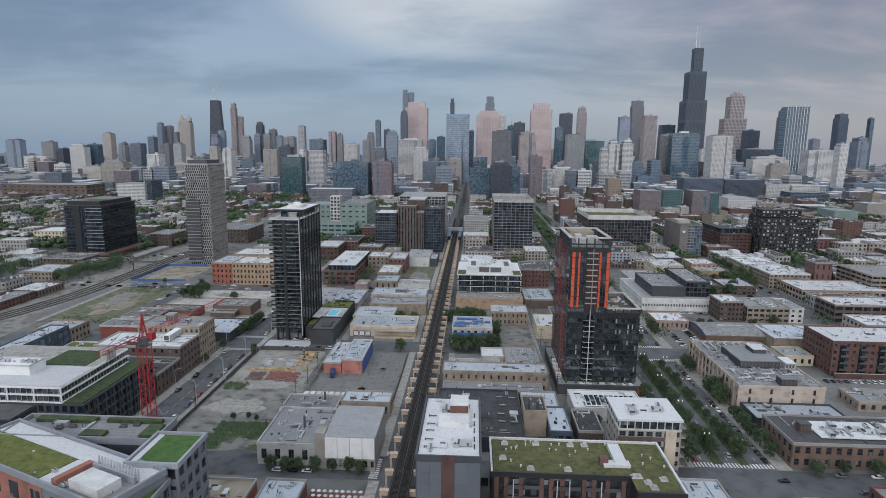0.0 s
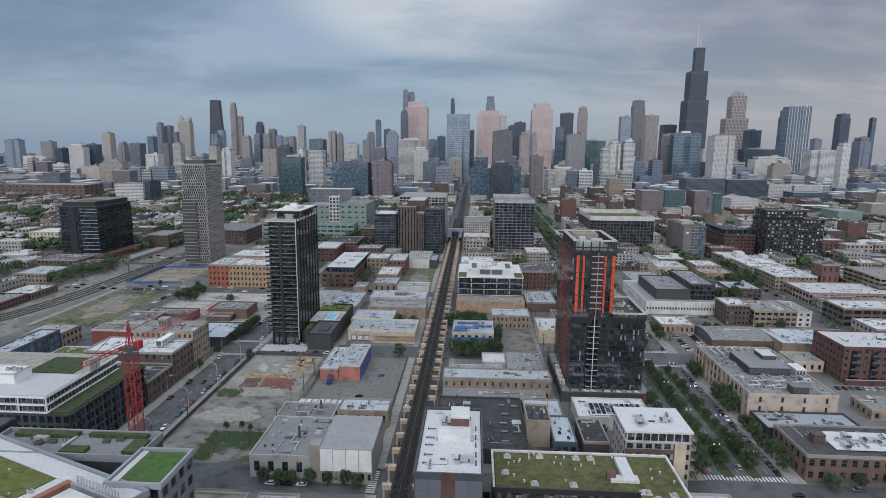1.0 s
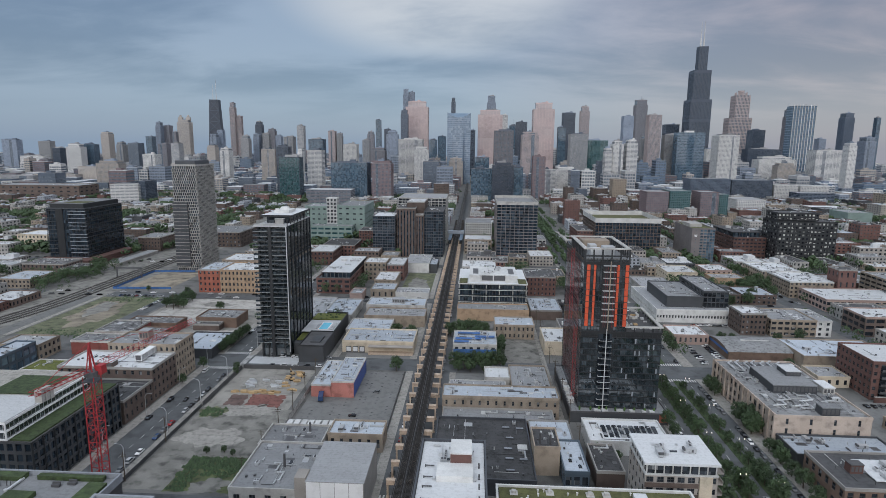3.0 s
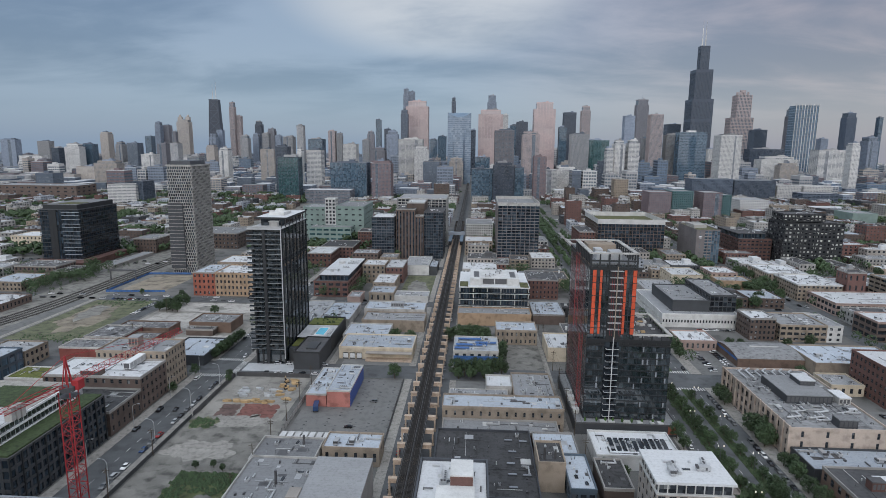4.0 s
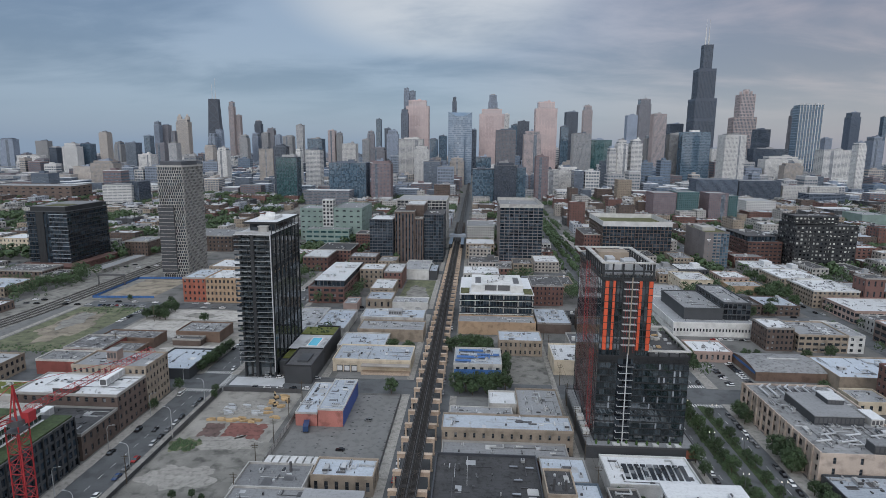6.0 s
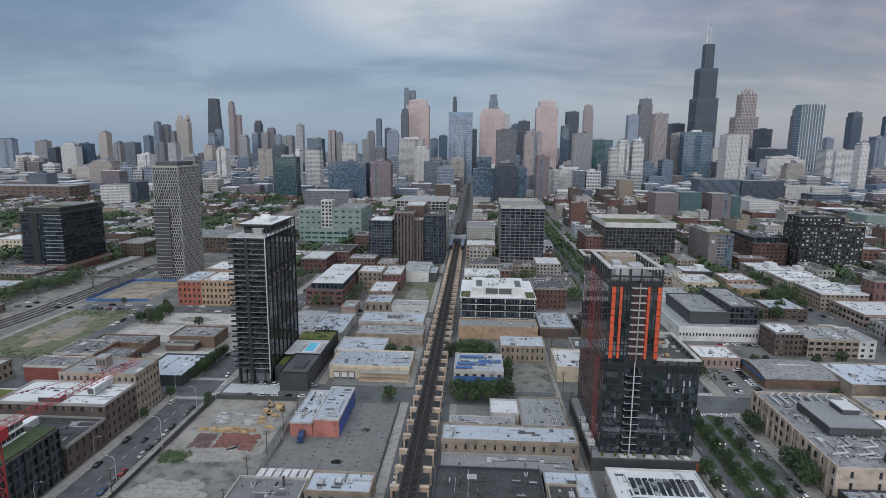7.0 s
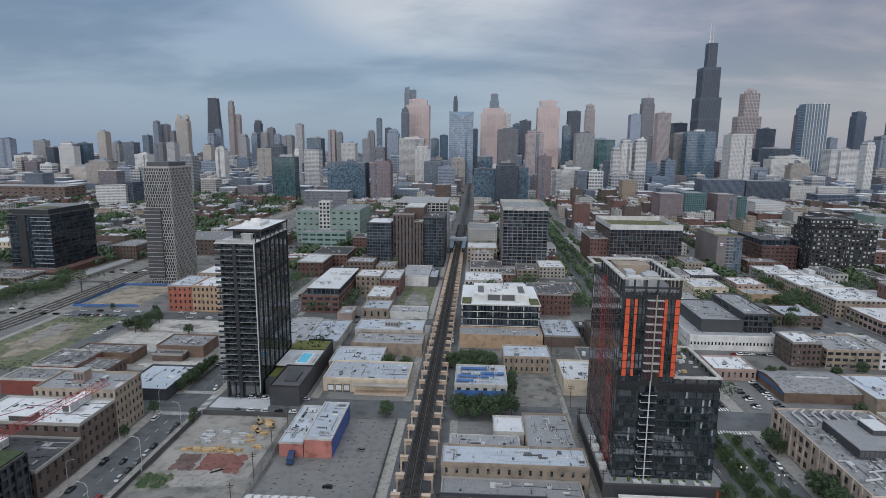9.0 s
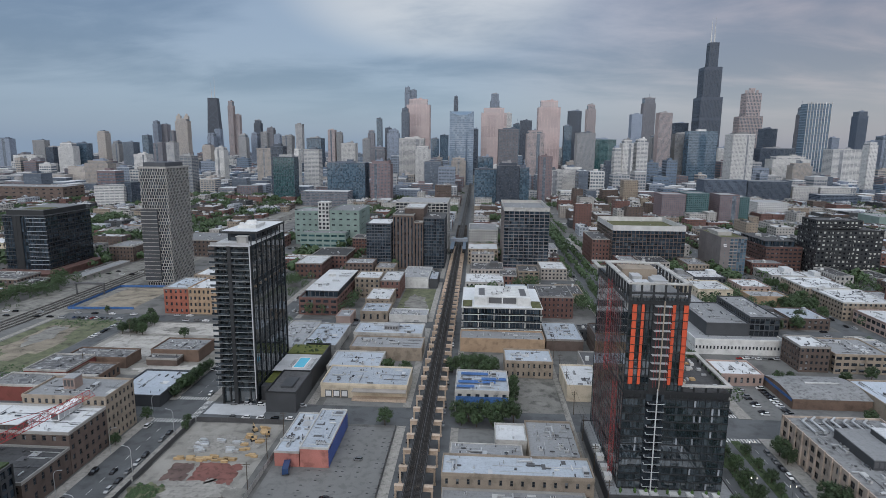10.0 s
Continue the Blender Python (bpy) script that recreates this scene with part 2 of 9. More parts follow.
glass("window_tower", (0.020, 0.026, 0.032), (0.075, 0.09, 0.10), share=0.3, rough=0.04, cell=(1.5, 1.5, 3.0), gloss=0.7)
glass("tower_glass", (0.014, 0.021, 0.026), (0.060, 0.076, 0.088), share=0.3, rough=0.02, cell=(2.1, 2.1, 3.0), gloss=1.0, ior=1.75)
glass("window_navy", (0.016, 0.025, 0.036), (0.055, 0.078, 0.10), share=0.25, rough=0.05, gloss=0.7)
# panes tinted with the pink of the sunset they would reflect
glass("window_pink", (0.37, 0.315, 0.315), (0.46, 0.395, 0.39), share=0.5, rough=0.2, cell=(30.0, 30.0, 40.0), gloss=0.8, spread=(0.9, 1.15))
# pale far panes, contrast lowered in the colour to stand for haze
glass("window_light", (0.20, 0.212, 0.232), (0.30, 0.31, 0.33), share=0.3, rough=0.15, cell=(6.0, 6.0, 7.0), spread=(0.85, 1.2))
for shade, col in (("black", (0.012, 0.012, 0.014)), ("white", (0.75, 0.75, 0.75)), ("grey", (0.16, 0.165, 0.17)), ("silver", (0.42, 0.43, 0.44)), ("blue", (0.03, 0.06, 0.14)), ("red", (0.25, 0.02, 0.02))):
    surf("car_" + shade, col, rough=0.25, var=0.03, bump=0, tint=0.05)

# ---- building blocks ----
FOOT = []  # footprints taken, for the filling-in of the blocks


class Acc:
    """Gathers faces for one mesh."""

    def __init__(self):
        self.v, self.f, self.m = [], [], []

    def face(self, pts, mat=0):
        i = len(self.v)
        self.v.extend(pts)
        self.f.append(tuple(range(i, i + len(pts))))
        self.m.append(mat)

    def box(self, x0, x1, y0, y1, z0, z1, mat=0, bottom=True):
        i = len(self.v)
        self.v.extend([(x0, y0, z0), (x1, y0, z0), (x1, y1, z0), (x0, y1, z0), (x0, y0, z1), (x1, y0, z1), (x1, y1, z1), (x0, y1, z1)])
        fs = [(4, 5, 6, 7), (0, 1, 5, 4), (1, 2, 6, 5), (2, 3, 7, 6), (3, 0, 4, 7)] + ([(3, 2, 1, 0)] if bottom else [])
        for f in fs:
            self.f.append(tuple(i + k for k in f))
            self.m.append(mat)

    def tube(self, a, b, r0, r1, n=6, mat=0, cap=True):
        a, b = Vector(a), Vector(b)
        d = (b - a).normalized()
        s = d.orthogonal().normalized()
        t = d.cross(s)
        i = len(self.v)
        for k in range(n):
            c = s * math.cos(2 * math.pi * k / n) + t * math.sin(2 * math.pi * k / n)
            self.v.append(tuple(a + c * r0))
            self.v.append(tuple(b + c * r1))
        for k in range(n):
            j = (k + 1) % n
            self.f.append((i + 2 * k, i + 2 * j, i + 2 * j + 1, i + 2 * k + 1))
            self.m.append(mat)
        if cap:
            self.f.append(tuple(i + 2 * k + 1 for k in range(n)))
            self.m.append(mat)

    def beam(self, a, b, w):
        """A square bar from a to b."""
        self.tube(a, b, w * 0.7, w * 0.7, 4)

    def mesh(self, name, mats):
        me = bpy.data.meshes.new(name)
        me.from_pydata(self.v, [], self.f)
        for k in mats:
            me.materials.append(MATS[k])
        if len(mats) > 1:
            me.polygons.foreach_set("material_index", self.m)
        me.update()
        return me


def part(name, acc, mats, parent=None, label="", at=None, kind=""):
    """One mesh as a part of a thing (or as a thing of its own when it has no parent)."""
    me = acc.mesh(name, (mats,) if isinstance(mats, str) else mats) if isinstance(acc, Acc) else acc
    ob = new(name, me)
    if parent is not None:
        ob.parent = parent
    if at is not None:
        ob.location = at
    return tagged(ob, label, "", "", kind)


def thing(name, label, category, at, group=""):
    root = new(name)
    root.location = at
    root.empty_display_size = 0.5
    return tagged(root, label, category, group)


def facade(wall, panes, o, u, n, width, z0, z1, cols, rows, fw, lo, hi, deep=0.22):
    """A wall face with real openings. o: its foot (x, y); u along it; n outwards. Gives the places of the openings."""
    cw, ch = width / cols, (z1 - z0) / rows
    ww = cw * fw

    def p(a, z, d=0.0):
        return (o[0] + u[0] * a - n[0] * d, o[1] + u[1] * a - n[1] * d, z)

    def q(a0, a1, b0, b1, d=0.0, acc=wall):
        acc.face([p(a0, b0, d), p(a1, b0, d), p(a1, b1, d), p(a0, b1, d)])

    spots = []
    prev = z0
    for r in range(rows):
        b0, b1 = z0 + r * ch + ch * lo, z0 + r * ch + ch * hi
        q(0, width, prev, b0)
        prev = b1
        left = 0
        for c in range(cols):
            a0 = c * cw + (cw - ww) / 2
            a1 = a0 + ww
            q(left, a0, b0, b1)
            left = a1
            wall.face([p(a0, b0), p(a1, b0), p(a1, b0, deep), p(a0, b0, deep)])
            wall.face([p(a0, b1, deep), p(a1, b1, deep), p(a1, b1), p(a0, b1)])
            wall.face([p(a0, b0), p(a0, b0, deep), p(a0, b1, deep), p(a0, b1)])
            wall.face([p(a1, b0, deep), p(a1, b0), p(a1, b1), p(a1, b1, deep)])
            spots.append((p(a0, b0, deep), u, n, ww, b1 - b0))
            if panes is not None:
                q(a0, a1, b0, b1, deep, panes)
        q(left, width, b0, b1)
    q(0, width, prev, z1)
    return spots


def window_mesh(w, h):
    """A sash window in one piece: a frame with its bars, the panes set back in it."""
    t, v, f, m = 0.07, [], [], []
    xs = [0, t, w - t, w] if w < 1.9 else [0, t, w / 2 - t / 2, w / 2 + t / 2, w - t, w]
    zs = [0, t, h / 2 - t / 2, h / 2 + t / 2, h - t, h]
    for z in zs:
        for x in xs:
            v.append((x, -0.05, z))
    k = len(xs)
    for r in range(len(zs) - 1):
        for c in range(k - 1):
            q = [r * k + c, r * k + c + 1, (r + 1) * k + c + 1, (r + 1) * k + c]
            if r % 2 == 1 and c % 2 == 1:
                i = len(v)
                v.extend((v[j][0], 0.03, v[j][2]) for j in q)
                for e in range(4):
                    n = (e + 1) % 4
                    f.append((q[e], q[n], i + n, i + e))
                    m.append(0)
                f.append((i, i + 1, i + 2, i + 3))
                m.append(1)
            else:
                f.append(tuple(q))
                m.append(0)
    me = bpy.data.meshes.new("window")
    me.from_pydata(v, [], f)
    me.materials.append(MATS["metal_dark"])
    me.materials.append(MATS["window"])
    me.polygons.foreach_set("material_index", m)
    return me


def unit_meshes():
    """Rooftop machines: a fan box, a long air handler, a vent hood, a pipe, a skylight."""
    made = []
    a = Acc()
    a.box(-1.2, 1.2, -0.9, 0.9, 0.15, 1.4)
    a.box(-1.1, 1.1, -0.8, 0.8, 0, 0.15)
    a.tube((-0.5, 0, 1.4), (-0.5, 0, 1.65), 0.45, 0.45, 10, 1)
    a.tube((0.55, 0, 1.4), (0.55, 0, 1.65), 0.45, 0.45, 10, 1)
    made.append(a.mesh("rooftop_unit", ("metal_light", "metal_dark")))
    a = Acc()
    a.box(-2.8, 2.8, -1.1, 1.1, 0.3, 2.0)
    a.box(-2.6, -2.2, -1.0, 1.0, 0, 0.3, 1)
    a.box(2.2, 2.6, -1.0, 1.0, 0, 0.3, 1)
    a.box(-2.9, -2.1, -1.2, 1.2, 1.2, 2.15, 1)
    a.box(0.6, 1.4, -1.16, -1.1, 0.5, 1.7, 1)
    made.append(a.mesh("rooftop_unit", ("metal_light", "metal_dark")))
    a = Acc()
    a.box(-0.5, 0.5, -0.5, 0.5, 0, 0.5)
    a.tube((0, 0, 0.5), (0, 0, 0.9), 0.35, 0.6, 8)
    a.tube((0, 0, 0.9), (0, 0, 1.1), 0.6, 0.2, 8)
    made.append(a.mesh("roof_vent", ("metal_light",)))
    a = Acc()
    a.tube((0, 0, 0), (0, 0, 1.5), 0.14, 0.14, 6)
    a.tube((0, 0, 1.5), (0.35, 0, 1.7), 0.16, 0.16, 6)
    made.append(a.mesh("roof_pipe", ("metal_dark",)))
    a = Acc()
    a.box(-0.9, 0.9, -1.6, 1.6, 0, 0.35)
    a.face([(-0.85, -1.5, 0.35), (0.85, -1.5, 0.35), (0.0, -1.5, 0.8)], 1)
    a.face([(-0.85, 1.5, 0.35), (0.0, 1.5, 0.8), (0.85, 1.5, 0.35)], 1)
    a.face([(-0.85, -1.5, 0.35), (0, -1.5, 0.8), (0, 1.5, 0.8), (-0.85, 1.5, 0.35)], 1)
    a.face([(0.85, -1.5, 0.35), (0.85, 1.5, 0.35), (0, 1.5, 0.8), (0, -1.5, 0.8)], 1)
    made.append(a.mesh("skylight", ("metal_light", "window")))
    a = Acc()
    a.box(-3.5, 3.5, -0.35, 0.35, 0.35, 0.95)
    a.box(2.8, 3.5, 0.35, 3.2, 0.35, 0.95)
    for x in (-3, -1, 1, 3):
        a.box(x - 0.08, x + 0.08, -0.3, 0.3, 0, 0.35, 1)
    a.box(-4.1, -3.5, -0.6, 0.6, 0, 1.3)
    made.append(a.mesh("roof_duct", ("metal_light", "metal_dark")))
    a = Acc()
    for k in range(4):
        a.box(-2.4 + k * 1.3, -1.4 + k * 1.3, -0.5, 0.5, 0.25, 1.0)
        a.tube((-1.9 + k * 1.3, 0, 1.0), (-1.9 + k * 1.3, 0, 1.12), 0.36, 0.36, 8, 1)
    a.box(-2.5, 3.0, -0.4, 0.4, 0.1, 0.25, 1)
    made.append(a.mesh("cooling_unit", ("metal_light", "metal_dark")))
    return made


UNITS = unit_meshes()
DICE = random.Random(11)


def roof_clutter(root, w, d, z, count, dice=DICE):
    for _ in range(count):
        me = UNITS[dice.choice((0, 0, 1, 2, 2, 3, 4, 5, 5, 6))]
        ob = new(me.name, me)
        ob.parent = root
        ob.location = (dice.uniform(-w / 2 + 2, w / 2 - 2) if w > 5 else 0, dice.uniform(-d / 2 + 2.5, d / 2 - 2.5) if d > 6 else 0, z)
        ob.rotation_euler[2] = dice.choice((0, math.pi / 2))
        ob.scale = (0.68, 0.68, 0.68)


def fittings(acc, x0, x1, y0, y1, z, count, dice, k=1):
    """Small roof fittings: conduits, curbs, vents, hatches and patches, in materials k (pale), k + 1 (dark), k + 2 (white)."""
    w, d = x1 - x0, y1 - y0
    for _ in range(count):
        x, y = x0 + w * dice.uniform(0.06, 0.92), y0 + d * dice.uniform(0.06, 0.92)
        m = k + dice.choice((0, 0, 1, 1, 1, 2))
        kind = dice.random()
        if kind < 0.25:                                       # conduit or gas pipe on blocks
            n = dice.uniform(0.15, 0.5)
            if dice.random() < 0.5:
                acc.box(x, min(x1 - 0.6, x + w * n), y, y + 0.14, z + 0.12, z + 0.26, m)
            else:
                acc.box(x, x + 0.14, y, min(y1 - 0.6, y + d * n), z + 0.12, z + 0.26, m)
        elif kind < 0.45:                                     # duct
            n = dice.uniform(1.0, 3.0)
            if dice.random() < 0.5:
                acc.box(x, min(x1 - 0.6, x + n), y, min(y1 - 0.5, y + 0.4), z + 0.15, z + 0.5, m)
            else:
                acc.box(x, min(x1 - 0.5, x + 0.4), y, min(y1 - 0.6, y + n), z + 0.15, z + 0.5, m)
        elif kind < 0.7:                                      # vent
            r = dice.uniform(0.08, 0.2)
            acc.tube((x, y, z), (x, y, z + dice.uniform(0.5, 1.1)), r, r, 6, m)
        elif kind < 0.88:                                     # unit on a curb
            a, b = dice.uniform(0.4, 0.9), dice.uniform(0.4, 0.9)
            h = dice.uniform(0.35, 0.8)
            acc.box(x, min(x1 - 0.5, x + a), y, min(y1 - 0.5, y + b), z, z + h, m)
            acc.box(x + 0.1, min(x1 - 0.5, x + a) - 0.1, y + 0.1, min(y1 - 0.5, y + b) - 0.1, z + h, z + h + 0.08, k + 1)
        else:                                                 # patch or walkway mat
            acc.box(x, min(x1 - 0.6, x + dice.uniform(1, 4)), y, min(y1 - 0.6, y + dice.uniform(1, 4)), z + 0.01, z + 0.03, m)


def rim(acc, x0, x1, y0, y1, z0, z1, t):
    acc.box(x0, x1, y0, y0 + t, z0, z1)
    acc.box(x0, x1, y1 - t, y1, z0, z1)
    acc.box(x0, x0 + t, y0 + t, y1 - t, z0, z1)
    acc.box(x1 - t, x1, y0 + t, y1 - t, z0, z1)


def block(name, label, x0, x1, y0, y1, h, wall="brick", roof="roof_grey", storey=3.8, bay=3.4, fw=0.45, lo=0.28, hi=0.78, units=3,
          parapet=0.7, single=False, trim=None, base=0.0, category="building", group="", plain=False, pane="window", front=None):
    """A building on the street grid with a parapet, a roof and rows of openings on the faces that turn to the street."""
    FOOT.append((x0, x1, y0, y1))
    cx, cy = (x0 + x1) / 2, (y0 + y1) / 2
    w, d = x1 - x0, y1 - y0
    root = thing(name, label, category, (cx, cy, base), group)
    X0, X1, Y0, Y1 = -w / 2, w / 2, -d / 2, d / 2
    a, g = Acc(), Acc()
    faces = [((X0, Y0), (1, 0), (0, -1), w)]
    faces.append(((X1, Y0), (0, 1), (1, 0), d) if cx < -8 else ((X0, Y1), (0, -1), (-1, 0), d))
    spots = []
    rows = max(1, round(h / storey))
    for o, u, n, width in faces:
        if plain:
            a.face([(o[0], o[1], 0), (o[0] + u[0] * width, o[1] + u[1] * width, 0), (o[0] + u[0] * width, o[1] + u[1] * width, h), (o[0], o[1], h)])
            continue
        step, share = front if front and n[1] else (bay, fw)
        spots += facade(a, None if single else g, o, u, n, width, 0, h, max(1, round(width / step)), rows, share, lo, hi)
    if cx < -8:
        a.face([(X0, Y1, 0), (X0, Y0, 0), (X0, Y0, h), (X0, Y1, h)])
    else:
        a.face([(X1, Y0, 0), (X1, Y1, 0), (X1, Y1, h), (X1, Y0, h)])
    a.face([(X1, Y1, 0), (X0, Y1, 0), (X0, Y1, h), (X1, Y1, h)])
    part("wall", a, wall, root)
    if single:
        shared = {}
        for place, u, n, ww, hh in spots:
            key = (round(ww, 2), round(hh, 2))
            if key not in shared:
                shared[key] = window_mesh(ww, hh)
            ob = new("window", shared[key])
            ob.parent = root
            ob.matrix_basis = Matrix(((u[0], -n[0], 0, place[0]), (u[1], -n[1], 0, place[1]), (0, 0, 1, place[2]), (0, 0, 0, 1)))
    elif g.v:
        part("glazing", g, pane, root, kind="stuff")
    r = Acc()
    r.face([(X0, Y0, h), (X1, Y0, h), (X1, Y1, h), (X0, Y1, h)])
    part("roof", r, roof, root)
    if parapet:
        c = Acc()
        rim(c, X0 - 0.12, X1 + 0.12, Y0 - 0.12, Y1 + 0.12, h - 0.35, h + parapet, 0.4)
        part("parapet", c, trim or {"brick": "stone", "brown": "stone", "coral": "concrete", "orange_brick": "stone"}.get(wall, wall), root)
    roof_clutter(root, w, d, h, units)
    if cy < 560:
        t = Acc()
        fittings(t, X0 + 0.5, X1 - 0.5, Y0 + 0.5, Y1 - 0.5, h, min(40 if units < 20 else 130, int(w * d / (30 if units < 20 else 14)) + units), DICE, 0)
        part("roof_gear", t, ("metal_light", "metal_dark", "white"), root, kind="stuff")
    return root


def top_storey(root, x0, x1, y0, y1, z, h, frame="metal_dark", roof="roof_white", pane="window_navy"):
    """A glazed storey set back on a roof: dark posts, a flat roof with an edge. Plan coordinates."""
    cx, cy = root.location.x, root.location.y
    x0, x1, y0, y1 = x0 - cx, x1 - cx, y0 - cy, y1 - cy
    g = Acc()
    g.box(x0 + 0.3, x1 - 0.3, y0 + 0.3, y1 - 0.3, z, z + h, bottom=False)
    part("top_glazing", g, pane, root)
    f = Acc()
    for a, b, side in ((x0, x1, 0), (y0, y1, 1)):
        n = max(2, round((b - a) / 3.2))
        for k in range(n + 1):
            c = a + (b - a - 0.35) * k / n
            if side == 0:
                f.box(c, c + 0.35, y0, y0 + 0.35, z, z + h)
            else:
                f.box(x0, x0 + 0.35, c, c + 0.35, z, z + h)
                f.box(x1 - 0.35, x1, c, c + 0.35, z, z + h)
    part("top_frame", f, frame, root, kind="stuff")
    f = Acc()
    f.box(x0 - 0.5, x1 + 0.5, y0 - 0.5, y1 + 0.5, z + h, z + h + 0.5)
    part("top_eaves", f, frame, root)
    f = Acc()
    f.box(x0 - 0.3, x1 + 0.3, y0 - 0.3, y1 + 0.3, z + h + 0.5, z + h + 0.56)
    part("top_roof", f, roof, root)
    dice = random.Random(int(abs(cx)))
    for _ in range(7):
        ob = part("rooftop_unit", UNITS[dice.choice((0, 1, 2, 5, 6))], None, root, at=(dice.uniform(x0 + 4, x1 - 4), dice.uniform(y0 + 4, y1 - 6), z + h + 0.56))
        ob.rotation_euler[2] = dice.choice((0, 1.571))
    f = Acc()
    f.tube(((x0 * 2 + x1) / 3, (y0 + 2 * y1) / 3, z + h + 0.56), ((x0 * 2 + x1) / 3, (y0 + 2 * y1) / 3, z + h + 2.4), 2.6, 2.6, 14)
    part("cooling_tower", f, "white", root)


def tower(x0, x1, y0, d, h, wall, style, name="tower_block", label="", roof="roof_grey", base=0.0, cap=True):
    """A tall building: a glazed body behind floor bands and piers that stand proud of it."""
    FOOT.append((x0, x1, y0, y0 + d))
    w = x1 - x0
    word = {"white": "pale concrete", "stone": "grey stone", "beige": "beige concrete", "brown": "brown masonry", "brick": "red brick", "dark": "dark metal", "black": "black metal and glass",
            "steel": "blue-grey glass", "blue": "blue glass", "teal": "teal glass", "grey": "grey concrete", "pinkstone": "pinkish stone", "pinkglass": "pale pink-lit glass"}.get(wall, wall)
    how = {"grid": "a grid of windows", "bands": "long window bands", "ribs": "upright ribs", "glass": "a smooth curtain wall"}[style]
    root = thing(name, label or f"tall {word} building with {how}", "tower", (x0 + w / 2, y0 + d / 2, base))
    X, Y = w / 2, d / 2
    dice = random.Random(int(x0 * 7 + y0 * 3 + h))
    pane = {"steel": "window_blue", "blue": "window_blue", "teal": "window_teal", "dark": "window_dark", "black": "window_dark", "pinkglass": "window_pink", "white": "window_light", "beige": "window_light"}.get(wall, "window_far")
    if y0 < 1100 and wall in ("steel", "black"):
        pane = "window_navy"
    # from here on walls and dark panes take the haze-coloured copies
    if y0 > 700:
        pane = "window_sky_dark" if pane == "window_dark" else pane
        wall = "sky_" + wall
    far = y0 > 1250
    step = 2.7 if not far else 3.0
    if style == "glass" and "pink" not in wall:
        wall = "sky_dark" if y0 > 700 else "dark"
    full = h
    inset = dice.uniform(0.06, 0.14) if cap and h > 60 and style != "glass" and dice.random() < 0.55 else 0.0
    if inset:
        h = h - max(4.0, h * dice.uniform(0.04, 0.09))          # the top storeys stand back
    g = Acc()
    g.box(-X + 0.4, X - 0.4, -Y + 0.4, Y - 0.4, 0, h - 0.5, bottom=False)
    if inset:
        k = 1 - inset * 2
        g.box(-X * k, X * k, -Y * k, Y * k, h - 0.5, full - 1.0, bottom=False)
    part("glazing", g, pane, root)
    rows = max(2, round(h / step))
    ch = h / rows
    a = Acc()
    slot = dice.choice((0, 0, 0.12, 0.2)) if style in ("grid", "bands") and w > 18 else 0
    mid = dice.uniform(-0.25, 0.25) * w
    thick = {"grid": 0.40, "bands": 0.42 if "white" not in wall else 0.55, "ribs": 0.12, "glass": 0.08}[style] * ch
    if far and style == "grid":
        thick *= 1.3
    proud = 0.0 if style != "glass" else 0.25
    for r in range(rows + 1):
        z1 = min(h, r * ch + thick * 0.5) if r else thick * 0.5
        z0 = max(0, r * ch - thick * 0.5)
        z1 = z1 if r < rows else h
        if slot and 0 < r < rows:
            a.box(-X, mid - slot * w / 2, -Y, Y, z0, z1)
            a.box(mid + slot * w / 2, X, -Y, Y, z0, z1)
        else:
            a.box(-X + proud, X - proud, -Y + proud, Y - proud, z0, z1)
    if inset:
        for z in (h, full - 2.2):
            a.box(-X * k - 0.3, X * k + 0.3, -Y * k - 0.3, Y * k + 0.3, z, z + (1.0 if z == h else 2.2))
    pitch = {"grid": 2.8, "bands": 9.0, "ribs": 2.0, "glass": 3.2}[style] * (1.1 if far else 1)
    pw = {"grid": 0.40, "bands": 0.08, "ribs": 0.50, "glass": 0.05}[style] * pitch * (1.25 if far and style == "grid" else 1)
    e = 0.06 if style == "ribs" else -0.06
    for span, side in ((w, 0), (d, 1)):
        n = max(2, round(span / pitch))
        for q in range(n + 1):
            c = -span / 2 + span * q / n
            c0, c1 = max(-span / 2, c - pw / 2), min(span / 2, c + pw / 2)
            if side == 0:
                if slot and abs(c - mid) < slot * w / 2:
                    continue
                a.box(c0, c1, -Y - e, -Y + 0.5, 0, h - 0.1, bottom=False)
                if inset and abs(c) < X * k:
                    a.box(c0, c1, -Y * k - 0.2, -Y * k + 0.3, h, full - 1, bottom=False)
            else:
                s = 1 if x0 + w / 2 < 0 else -1
                xa, xb = sorted((s * (X + e), s * (X - 0.5)))
                a.box(xa, xb, c0, c1, 0, h - 0.1, bottom=False)
    part("wall", a, wall, root, kind="stuff")
    r = Acc()
    k = 1 - inset * 2
    rim(r, -X * k - 0.2, X * k + 0.2, -Y * k - 0.2, Y * k + 0.2, full, full + 1.0, 0.5)
    part("parapet", r, wall, root)
    t = Acc()
    t.box(-X * k + 0.3, X * k - 0.3, -Y * k + 0.3, Y * k - 0.3, full - 0.1, full + 0.3)
    if inset:
        t.box(-X + 0.3, X - 0.3, -Y + 0.3, Y - 0.3, h - 0.1, h + 0.3)
    part("roof", t, roof, root)
    if cap:
        p = Acc()
        k *= dice.uniform(0.35, 0.7)
        o = dice.uniform(-0.2, 0.2) * X
        p.box(o - X * k, o + X * k, -Y * k, Y * k, full + 0.3, full + dice.uniform(2.5, 5.0))
        p.box(o + X * k * 0.2, o + X * k * 0.8, -Y * k * 0.5, Y * k * 0.5, full + 2.4, full + 6.2)
        part("penthouse", p, dice.choice(("sky_grey", "sky_stone", "sky_dark", wall)), root)
